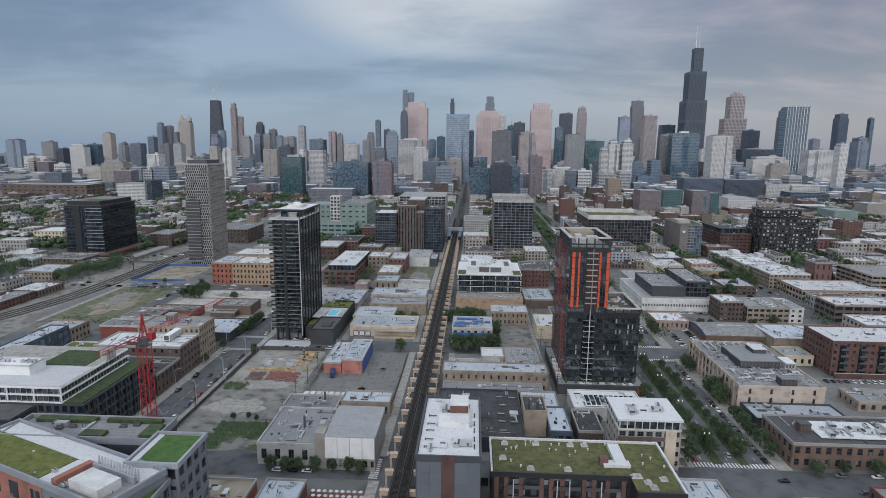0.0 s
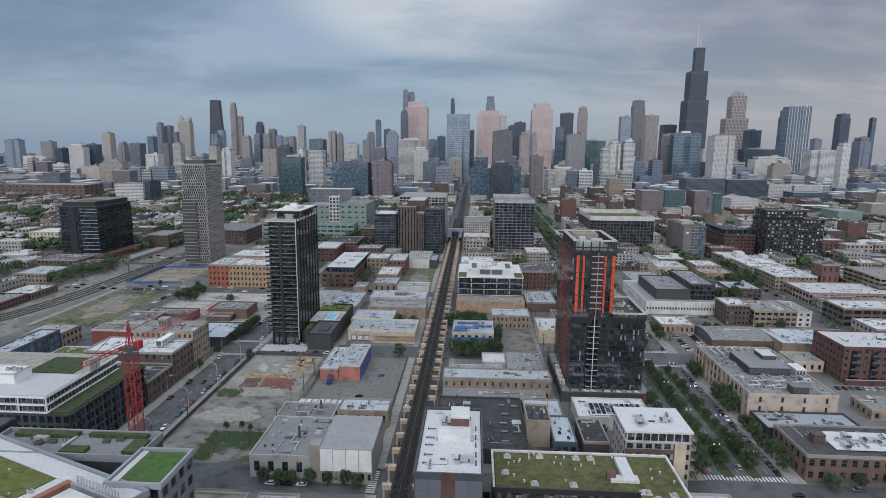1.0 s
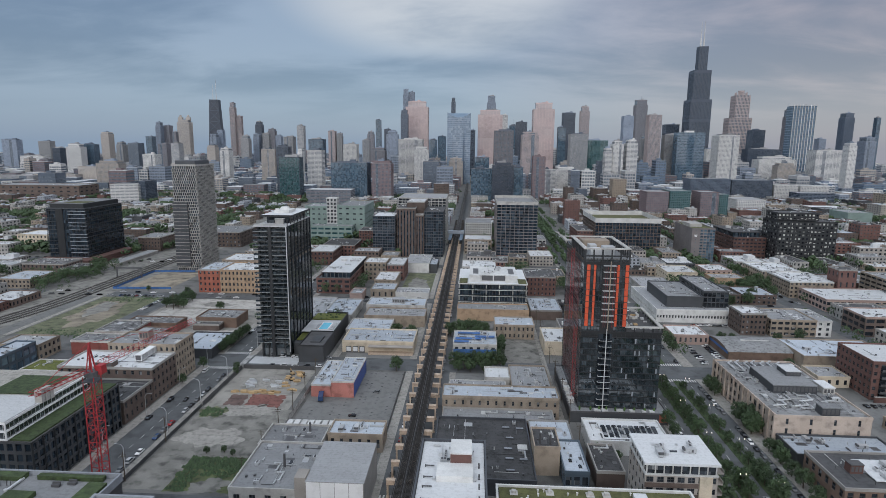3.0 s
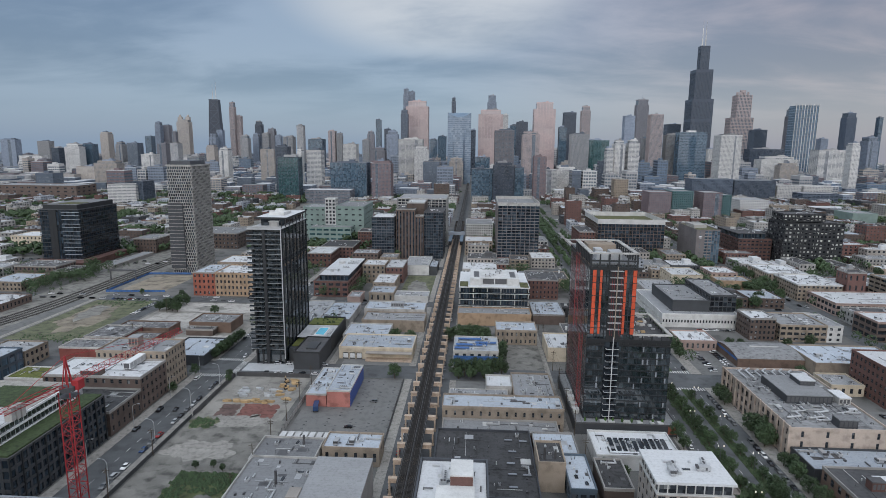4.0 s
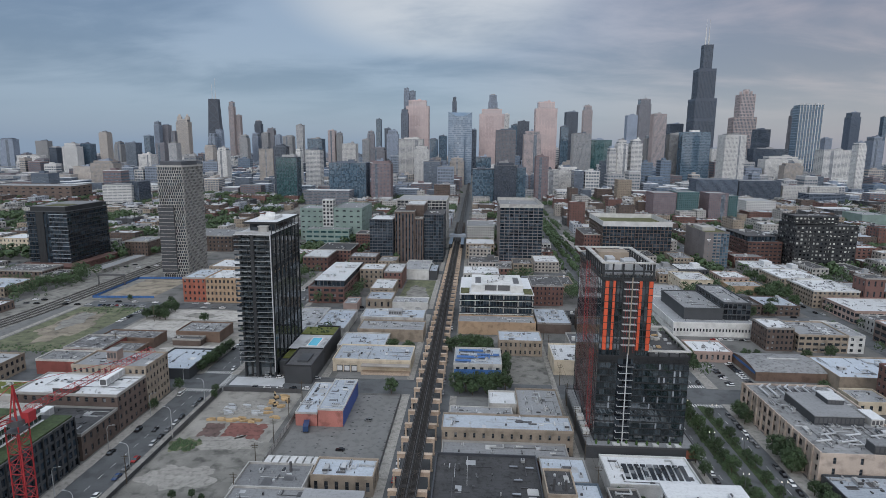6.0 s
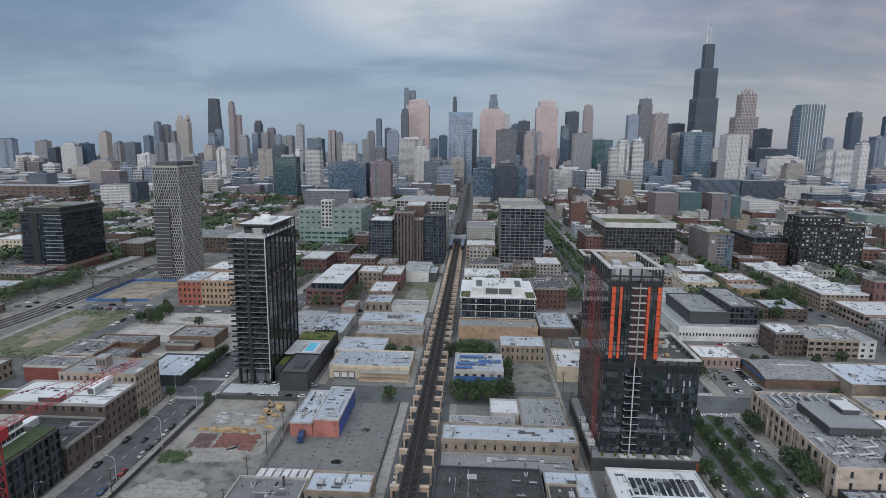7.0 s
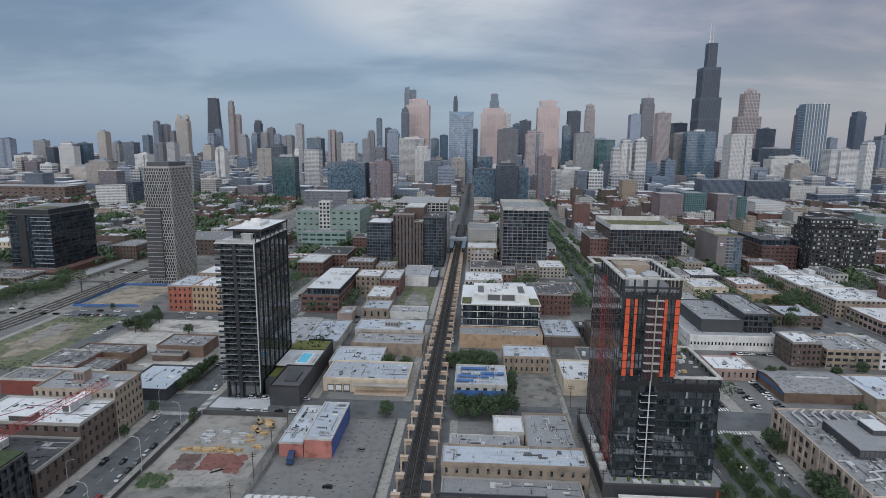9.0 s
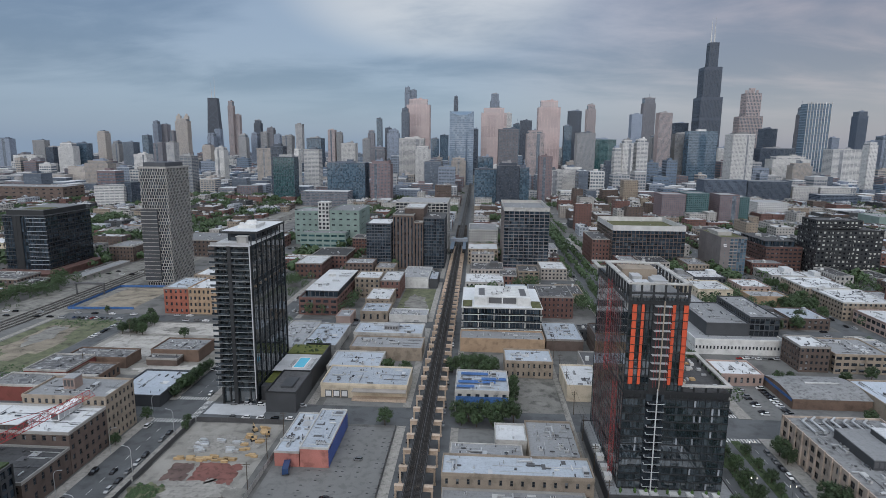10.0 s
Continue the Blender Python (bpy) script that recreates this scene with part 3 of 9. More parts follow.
        if far and full > 180 and dice.random() < 0.4:
            m = Acc()
            m.tube((o, 0, full + 2), (o, 0, full + dice.uniform(14, 26)), 0.6, 0.2, 6)
            part("mast", m, "sky_grey", root)
    return root

# ---- ground, streets, lots ----
def sheet(name, label, x0, x1, y0, y1, z, mat, category="ground", thick=0.0):
    a = Acc()
    if thick:
        a.box(x0, x1, y0, y1, z - thick, z)
    else:
        a.face([(x0, y0, z), (x1, y0, z), (x1, y1, z), (x0, y1, z)])
    return tagged(part(name, a, mat), label, category, "", "structure")


def patch(label, cx, cy, rx, ry, z, mat, seed):
    """A patch of ground with a ragged edge."""
    dice = random.Random(seed)
    ph = [dice.uniform(0, 6.28) for _ in range(4)]
    pts = []
    for k in range(56):
        t = 2 * math.pi * k / 56
        r = 1 + 0.16 * math.sin(2 * t + ph[0]) + 0.13 * math.sin(5 * t + ph[1]) + 0.08 * math.sin(11 * t + ph[2]) + dice.uniform(-0.06, 0.06)
        pts.append((cx + rx * r * math.cos(t), cy + ry * r * math.sin(t), z))
    a = Acc()
    a.face(pts)
    return tagged(part("lot", a, mat), label, "lot", "", "structure")


def slab(label, x0, x1, y0, y1, z, mat, seed):
    """An oblong slab whose edges have crumbled."""
    dice = random.Random(seed)
    pts = []
    for a, b in (((x0, y0), (x1, y0)), ((x1, y0), (x1, y1)), ((x1, y1), (x0, y1)), ((x0, y1), (x0, y0))):
        for k in range(14):
            t = k / 14
            e = dice.uniform(-0.45, 0.25) if dice.random() < 0.8 else dice.uniform(-1.6, 0)
            nx, ny = (b[1] - a[1]), -(b[0] - a[0])
            n = math.hypot(nx, ny)
            pts.append((a[0] + (b[0] - a[0]) * t + nx / n * e, a[1] + (b[1] - a[1]) * t + ny / n * e, z))
    acc = Acc()
    acc.face(pts)
    return tagged(part("lot", acc, mat), label, "lot", "", "structure")


sheet("ground", "flat city ground of worn asphalt and concrete", -5000, 5000, -600, 4100, 0, "ground_mix")
sheet("water", "grey-blue lake beyond the skyline", -5000, 5000, 4100, 9000, -0.5, "lake_water", "water")

CROSS = [(179, 194), (303, 319), (430, 443), (553, 566), (676, 689), (799, 812), (922, 935), (1045, 1058), (1168, 1181), (1291, 1304)]
ALONG = [(-131, -117), (-28, -10), (80.5, 108.5), (222, 236), (345, 358), (466, 479), (588, 601), (710, 723), (-380, -368), (-500, -488), (-620, -608), (-740, -728)]
for y0, y1 in CROSS:
    sheet("road", "worn grey asphalt cross street", -900, 1200, y0, y1, 0.02, "asphalt", "road")
for x0, x1 in ALONG:
    sheet("road", "worn grey asphalt street", x0, x1, -100, 1400, 0.03, "asphalt", "road")
# raised pavements along the kerbs
edges_y = [(-100, 179)] + [(CROSS[i][1], CROSS[i + 1][0]) for i in range(len(CROSS) - 1)]
for y0, y1 in edges_y[:6]:
    for x0, x1 in ((-135, -131), (-117, -113.5), (-31.5, -28), (-10, -7), (78.2, 80.5), (108.5, 113.8)):
        sheet("pavement", "concrete pavement with a raised kerb", x0, x1, y0 + 0.5, y1 - 0.5, 0.15, "pavement", "pavement", 0.15)
# the boulevard's planted strips
for y0, y1 in ((40, 176), (197, 300), (322, 427), (446, 550)):
    for x0, x1 in ((87.8, 91.4), (97.0, 100.4)):
        sheet("median", "planted strip with grass between the boulevard lanes", x0, x1, y0, y1, 0.18, "planting", "median", 0.18)
# open lots
sheet("lot", "cracked grey concrete lot", -112.5, -73, 196, 256, 0.035, "gravel", "lot")
slab("overgrown plot of scrub in a lot", -98, -75.6, 195.2, 217, 0.045, "weeds", 1)
patch("bare pale earth among the scrub", -84.5, 199.5, 6.2, 4.2, 0.052, "gravel", 2)
patch("worn pale concrete in the lot", -98, 231, 11, 8, 0.042, "pavement", 3)
sheet("lot", "building yard of pale trodden earth", -112.5, -76, 256, 300, 0.04, "pale_slab", "lot")
slab("worn dull red floor slab of a vanished building", -96.5, -80.5, 257.5, 270.5, 0.05, "red_earth", 4)
slab("worn brownish red floor slab of a vanished building", -105.5, -97.2, 258.5, 269.5, 0.052, "dark_earth", 5)
slab("broken pale concrete on the red slab", -90, -86, 256.8, 261, 0.07, "pavement", 15)
patch("pale broken concrete in the yard", -92, 254, 14, 4.2, 0.056, "pavement", 6)
patch("pale dust in the yard", -95, 284, 12, 7, 0.05, "pavement", 7)
patch("weedy edge of the yard", -106.5, 252, 5, 5.5, 0.06, "scrub", 8)
sheet("car_park", "empty dark asphalt car park with faded bays", -71, -31.5, 238, 301, 0.04, "old_asphalt", "car park")
sheet("car_park", "asphalt forecourt before the warehouse", -66, -31.5, 319.5, 327, 0.04, "old_asphalt", "car park")
sheet("lot", "weedy field of dry earth beside the railway", -266, -223, 343, 428, 0.04, "scrub", "lot")
patch("bare dry earth in the field", -246, 388, 13, 30, 0.05, "dirt", 9)
patch("pale dry rubble in the field", -250, 398, 7, 16, 0.056, "gravel", 10)
sheet("lot", "fenced building plot of bare earth", -274, -232, 453, 512, 0.04, "dirt", "lot")
sheet("lot", "flat pale concrete lot beside the field", -210, -135, 345, 428, 0.04, "pale_slab", "lot")
slab("pale concrete floor of a cleared plot", -206, -169.5, 370, 402, 0.055, "cleared_concrete", 12)
slab("broad pale concrete floor of a cleared plot", -199, -146, 405, 427, 0.056, "cleared_concrete", 13)
patch("grey worn earth on the pale floor", -176, 414, 9, 6, 0.062, "gravel", 16)
patch("broken concrete before the shed", -152, 353, 14, 7, 0.057, "cleared_concrete", 14)
sheet("lane", "asphalt lane beside the field", -222, -212, 345, 430, 0.05, "asphalt", "road")
sheet("railway_bed", "gravel bed of the railway", -318, -267, 100, 1400, 0.05, "gravel", "railway")
sheet("lot", "dark strip of ground beside the railway", -280, -271, 340, 428, 0.056, "old_asphalt", "lot")
sheet("path", "pale worn path beside the field", -270.6, -267.6, 340, 430, 0.06, "pavement", "path")
sheet("lot", "small fenced lawn lot", -55, -31.5, 461, 528, 0.06, "scrub", "lot")
patch("pale gravel in the fenced lawn lot", -43, 487, 7.5, 22, 0.065, "gravel", 11)
sheet("car_park", "asphalt car park by the boulevard", 113.8, 160, 319, 354, 0.04, "old_asphalt", "car park")
sheet("car_park", "asphalt car park behind the apartments", 150, 260, 225, 282, 0.04, "old_asphalt", "car park")
sheet("car_park", "pale yard behind the brick row", -8, 40, 268, 302, 0.04, "old_asphalt", "car park")


def crosswalk(x0, x1, y0, y1, along):
    a = Acc()
    if along == "x":
        x = x0
        while x < x1:
            a.box(x, x + 0.6, y0, y1, 0.0, 0.012)
            x += 1.2
    else:
        y = y0
        while y < y1:
            a.box(x0, x1, y, y + 0.6, 0.0, 0.012)
            y += 1.2
    ob = part("crosswalk", a, "paint_white")
    ob.location.z = 0.036
    return tagged(ob, "worn white crossing stripes painted on the asphalt", "crosswalk", "", "structure")


crosswalk(81, 108, 195, 198, "x")
crosswalk(81, 108, 299, 302, "x")
crosswalk(81, 108, 320, 323, "x")
crosswalk(-131, -117, 299, 302, "x")
crosswalk(-131, -117, 320, 323, "x")
crosswalk(-28, -10, 195, 198, "x")
crosswalk(-117, -114, 303, 319, "y")
crosswalk(-32, -29, 180, 193, "y")
# lane lines
lines = Acc()
for x in (-124, 84.6, 93.8, 103.6):
    y = 60
    while y < 900:
        if not any(c0 - 4 < y < c1 + 3 for c0, c1 in CROSS):
            lines.box(x - 0.07, x + 0.07, y, y + 3, 0.0, 0.01)
        y += 7
ob = part("lane_line", lines, "paint_white")
ob.location.z = 0.036
tagged(ob, "broken white lane lines painted on the streets", "road marking", "", "structure")
bays = Acc()
for y in range(241, 300, 3):
    for x in (-35.4, -33.0, -48.4, -46.2, -41.0, -66.5, -58.0, -54.0):
        if (y * 7 + int(x) * 3) % 5 < 2:
            continue
        bays.box(x, x + 0.9, y, y + 0.35, 0, 0.12)
ob = part("wheel_stop", bays, "metal_dark")
ob.location.z = 0.045
tagged(ob, "dark wheel stops in rows on the car park", "wheel stop", "", "structure")

sheet("lot", "pale concrete yard behind the shop", 14.5, 37, 318, 355, 0.05, "gravel", "lot")
sheet("plaza", "pale paved plaza at the foot of the black tower", -113, -88, 307, 317, 0.06, "balcony_edge", "plaza")
sheet("lot", "pale concrete apron beside the warehouse", -73, -69.2, 319.5, 372, 0.05, "pavement", "lot")

sheet("lot", "low-rise flat ground of pale rubble", -112, -80, 345, 372, 0.05, "gravel", "lot")
sheet("alley", "worn concrete alley beside the tower podium", 36.8, 39.2, 200, 430, 0.05, "pavement", "alley")

# ---- the elevated railway over the street ----
EL_X, DECK = -19.4, 6.6


def elevated_railway():
    root = thing("elevated_railway", "dark elevated railway on beige steel portal frames over the street", "railway", (EL_X, 0, 0))
    y0, y1 = 60, 1700
    d = Acc()
    d.box(-3.1, -2.5, y0, y1, DECK, DECK + 0.25)
    d.box(2.5, 3.1, y0, y1, DECK, DECK + 0.25)
    d.box(-0.35, 0.35, y0, y1, DECK, DECK + 0.22)
    part("walkway", d, "timber", root, "dark timber walkway boards")
    g = Acc()
    for x in (-2.2, -0.7, 0.7, 2.2):
        g.box(x - 0.2, x + 0.2, y0, y1, DECK - 1.1, DECK - 0.1)
    part("girder", g, "metal_dark", root, "long dark plate girders under the track")
    t = Acc()
    y = y0
    while y < 700:
        t.box(-2.6, 2.6, y, y + 0.24, DECK - 0.1, DECK + 0.1, bottom=False)
        y += 0.62
    t.box(-2.6, 2.6, 700, y1, DECK - 0.1, DECK + 0.1)
    part("sleeper", t, "timber", root, kind="stuff")
    for x in (-2.25, -0.8, 0.8, 2.25):
        r = Acc()
        r.box(x - 0.05, x + 0.05, y0, y1, DECK + 0.1, DECK + 0.28)
        part("rail", r, "rail_steel", root)
    for x in (-2.75, 2.75, -0.1):
        r = Acc()
        r.box(x - 0.06, x + 0.06, y0, y1, DECK + 0.26, DECK + 0.42)
        part("contact_rail", r, "metal_dark", root)
    # portal frames
    b = Acc()
    b.box(-6.0, 6.0, -0.6, 0.6, DECK - 1.6, DECK - 0.25)
    b.box(-6.1, 6.1, -0.8, 0.8, DECK - 0.25, DECK - 0.12)
    b.box(-6.1, 6.1, -0.8, 0.8, DECK - 1.72, DECK - 1.6)
    beam = b.mesh("cross_girder", ("beige_paint",))
    c = Acc()
    c.box(-0.3, 0.3, -0.3, 0.3, 0.0, DECK - 1.4)
    c.box(-0.5, 0.5, -0.5, 0.5, 0.0, 0.6)
    col = c.mesh("column", ("beige_paint",))
    dimmed_beam, dimmed_col = beam.copy(), col.copy()             # darker copies: the far frames' dim look is put into the colour
    dimmed_beam.materials[0] = dimmed_col.materials[0] = MATS["rail_steel"]
    y = 76.3
    while y < 860:
        skip = any(c0 - 1 < y < c1 + 1 for c0, c1 in CROSS)
        part("cross_girder", beam if y < 700 else dimmed_beam, None, root, at=(0, y, 0))
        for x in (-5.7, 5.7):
            part("column", col if y < 700 else dimmed_col, None, root, at=(x, y, 0))
        y += 10.95
    return root


elevated_railway()

# station at the far junction
st = thing("station", "glazed transfer bridge and canopies of a far railway station", "station", (EL_X, 690, 0))
a = Acc()
for x in (-7.5, 4.5):
    a.box(x, x + 3.0, -40, 40, DECK, DECK + 0.4)
part("platform", a, "timber", st)
a = Acc()
for x in (-7.7, 4.3):
    a.box(x, x + 3.4, -38, 38, DECK + 3.4, DECK + 3.7)
    for k in range(-36, 37, 9):
        a.box(x + 1.6, x + 1.8, k, k + 0.2, DECK + 0.4, DECK + 3.4)
part("canopy", a, "blue", st)
a = Acc()
a.box(-9, 9, -2, 2, DECK + 5, DECK + 8.2)
part("bridge", a, "roof_blue", st)

# ---- buildings near the street, south side ----
def slab_office():
    """White office of thin floor slabs and dark glass, with a notched white machine house on the roof."""
    x0, x1, y0, y1, h = -9.0, 36.6, 405.6, 452, 20.8
    FOOT.append((x0, x1, y0, y1))
    root = thing("office_building", "white office of thin floor slabs and dark window bands", "building", (x0, y0, 0))
    w, d, rows = x1 - x0, y1 - y0, 5
    st = h / rows
    g = Acc()
    g.box(1.0, w - 1.0, 1.2, d, 0, h - 0.3)
    part("glazing", g, "window_navy", root)
    for r in range(1, rows + 1):
        f = Acc()
        f.box(0, w, 0, d, r * st - (0.22 if r < rows else 0.55), r * st + 0.1)
        part("floor_slab", f, "white", root)
        if r < rows:
            f = Acc()
            f.box(0.15, w - 0.15, 0.08, 0.14, r * st + 0.12, r * st + 1.0)
            f.box(0.08, 0.14, 0.15, d, r * st + 0.12, r * st + 1.0)
            part("glass_rail", f, "tower_glass", root)
    m = Acc()
    for k in range(23):
        m.box(1.0 + (w - 2.2) * k / 22, 1.2 + (w - 2.2) * k / 22, 1.05, 1.3, 0, h - 1)
    for k in range(20):
        m.box(0.85, 1.1, 1.2 + (d - 2) * k / 19, 1.4 + (d - 2) * k / 19, 0, h - 1)
    part("mullion", m, "metal_dark", root, kind="stuff")
    m = Acc()
    for k in range(6):
        m.box(0.6 + (w - 1.8) * k / 5, 1.2 + (w - 1.8) * k / 5, 0.3, 0.9, 0, h - 1)
    part("column", m, "concrete", root, kind="stuff")
    r = Acc()
    r.box(0.3, w - 0.3, 0.3, d - 0.3, h + 0.12, h + 0.18)
    part("roof", r, "roof_white", root)
    r = Acc()
    r.box(0.6, 6.0, 0.6, 14, h + 0.18, h + 0.5)
    r.box(w - 6.0, w - 0.6, 0.6, 14, h + 0.18, h + 0.5)
    part("planting", r, "roof_green", root, "dull green roof planting")
    p = Acc()
    p.box(7.2, 15.0, 4, 34, h + 0.18, h + 4.8)
    p.box(15.0, 31.5, 7, 34, h + 0.18, h + 4.6)
    p.box(31.5, 39.0, 4, 34, h + 0.18, h + 4.8)
    part("machine_house", p, "white", root)
    p = Acc()
    p.box(15.6, 22.8, 6.9, 7.0, h + 0.7, h + 4.1)
    p.box(23.5, 31.0, 6.9, 7.0, h + 0.7, h + 4.1)
    p.box(9.6, 13.2, 9, 26, h + 4.7, h + 4.83)
    p.box(33.4, 37.0, 9, 26, h + 4.7, h + 4.83)
    part("louvre", p, "metal_dark", root, kind="stuff")
    for x, y in ((19, 12), (22, 15), (26, 20), (20, 24), (27, 28)):
        m = part("rooftop_unit", UNITS[int(x + y) % 3], None, root, at=(x, y, h + 4.6))
        m.scale = (0.7, 0.7, 0.7)


block("workshop", "pale roofed shop beside the tower", 44, 73, 228, 246, 5, "white", "roof_white", plain=True, units=4)
block("shop", "pale brick shop with a blue-painted front and a cluttered roof", -9, 13.4, 316.5, 339, 9.5, "concrete", "roof_blue", units=16, storey=4.5, bay=4)
block("shop", "tan two-storey brick shop with a pale roof", 13.6, 36.5, 356, 373, 8, "tan", "roof_blue", 3.8, 2.6, 0.35, units=6, single=True)
block("brick_building", "tan brick side wall of a long low building", -9, 36.5, 390.5, 405, 7.2, "buff", "roof_grey", plain=True, units=2)
slab_office()
block("brick_building", "red brick building with rows of small windows", 40, 62, 458, 490, 14, "brick", "roof_tar", 3.6, 2.6, 0.35, units=6)
block("shop", "low building with a pale grey roof", 38, 58, 396, 428, 6, "brown", "roof_blue", plain=True, units=11)
block("brick_building", "tan brick corner building with four storeys", -9, 19, 627, 660, 14.5, "tan", "roof_white", 3.4, 3.6, 0.35, units=6)
block("apartment_building", "pale gridded apartment building with small dark windows", -9.6, 21.5, 716, 766, 20, "white", "roof_grey", 2.9, 2.6, 0.45, units=6)
block("brick_building", "low building with a graffiti-covered parapet", -9, 20, 520, 550, 8, "concrete", "roof_white", units=6)
block("brick_building", "tan brick building with a railed roof", 32.5, 49, 545, 568, 11.8, "tan", "roof_tar", 3.3, 4, 0.6, units=4)
block("brick_building", "orange-red brick shed beside the white building", 18, 31.5, 545, 566, 8, "brick", "roof_tar", units=2)

block("brick_building", "long tan brick building with a pale roof and small windows", -11, 36.5, 254, 266, 9, "tan", "roof_blue", 4.2, 3.3, 0.26, 0.3, 0.72, units=5, single=True)
block("workshop", "low shed with a stained grey roof before the brick row", -10.5, 33.5, 243.5, 253.6, 4.2, "brick", "roof_grey", plain=True, units=2)
block("workshop", "low grey roof strip behind the brick row", -9, 16, 266.4, 281.5, 5, "concrete", "roof_grey", plain=True, units=9, parapet=0.3)
block("workshop", "white flat-roofed box behind the brick row", 6.8, 18, 281.8, 295, 6, "concrete", "roof_white", plain=True, units=1)
block("workshop", "grey flat-roofed workshop with roof vents", 18.3, 35.6, 266.4, 297, 6.5, "tan", "roof_grey", plain=True, units=14)
block("terrace_building", "low building with a dark roof terrace and long seats", -12, 22, 200, 243, 5, "dark", "roof_tar", plain=True, units=3, parapet=0.9)
block("house", "tan brick house with two broad chimney breasts", 22.4, 31, 213, 227, 10, "tan", "roof_tar", plain=True, units=2)
block("workshop", "low shed with a pale blue-grey roof", 23, 38, 228, 243, 5, "brick", "roof_blue", plain=True, units=2)
block("workshop", "low glazed annex with a pale roof", 31.5, 39.5, 205, 226, 6, "steel", "roof_blue", 6, 3, 0.7, units=3)
block("workshop", "low dark brick shed with a patched roof", 42, 51, 206, 224, 6, "brown", "roof_tar", plain=True, units=2)
block("shop", "pale cream shop with rows of roof skylights", 39.5, 55, 331, 356, 7, "cream", "roof_white", plain=True, units=3)
block("warehouse", "taller half of the coral warehouse with a pale roof", -61, -51, 270, 300, 7.2, "coral", "roof_blue", plain=True, units=5, parapet=0.4)
block("warehouse", "lower half of the coral warehouse with roof vents", -70, -61.3, 270, 300, 5.4, "coral", "roof_blue", plain=True, units=12, parapet=0.4)
sdice = random.Random(8)
for k in range(5):
    for x in (9, 14.5, 19):
        if sdice.random() < 0.3:
            continue
        seat = thing("garden_bench", "long grey planter bench on the roof terrace", "bench", (x + sdice.uniform(-0.6, 0.6), 206 + k * 7.5 + sdice.uniform(-1, 1), 5.05), "terrace benches")
        a = Acc()
        a.box(-1.5, 1.5, -0.5, 0.5, 0, 0.4)
        part("base", a, "slate", seat)
        a = Acc()
        a.box(-1.3, 1.3, -0.35, 0.35, 0.4, 0.55)
        part("cushion", a, "grey", seat)

block("brick_building", "tan brick building with a white roof and a stair house", -75, -58.5, 464, 495, 8, "tan", "roof_white", 4, 3.6, 0.35, units=6)
block("shop", "tan shop with a blue-grey roof", -73.6, -56, 440, 461, 6.5, "tan", "roof_blue", 6, 4.5, 0.3, units=5)
block("shop", "low white building with painted walls beside the railway", -55.6, -31.5, 441.5, 456, 4.2, "white", "roof_grey", plain=True, units=9)
block("warehouse", "white-walled low hall with a flat grey roof", -59, -38, 531, 572, 8, "white", "roof_grey", plain=True, units=3)
block("workshop", "small shed with a blue-grey roof and dark front", -37.6, -31, 531, 560, 7, "slate", "roof_blue", plain=True, units=2)
block("workshop", "low flat-roofed workshops crowded with vents", -112, -94, 377, 424, 4.2, "concrete", "roof_grey", plain=True, units=14)
block("workshop", "low flat-roofed workshops crowded with vents", -93.4, -75, 380, 419, 4.6, "concrete", "roof_blue", plain=True, units=12)
block("brick_building", "old red brick walk-up with porches", -126, -111, 665, 690, 17, "brick", "roof_tar", 3.4, 3, 0.5, units=3)
block("brick_building", "long red brick building with a white roof", -151, -129, 556, 592, 12.4, "brick", "roof_white", 4, 3.6, 0.45, units=8)
block("brick_building", "red brick school with chimney stacks", -150, -118, 600, 640, 11, "brick", "roof_tar", 4, 3.6, 0.45, units=6)
block("office_building", "pale grey windowless hall among low blocks", 546, 581, 914, 960, 18, "green_panel", "roof_grey", plain=True, units=4)
block("office_building", "broad low building with a pale cream roof", 571, 631, 1032, 1090, 12, "beige", "roof_white", 4, 5, 0.5, units=0)
block("office_building", "white balconied block beside the boulevard", 66.7, 78, 657, 688, 11, "white", "roof_grey", 3.4, 4, 0.7, units=3)

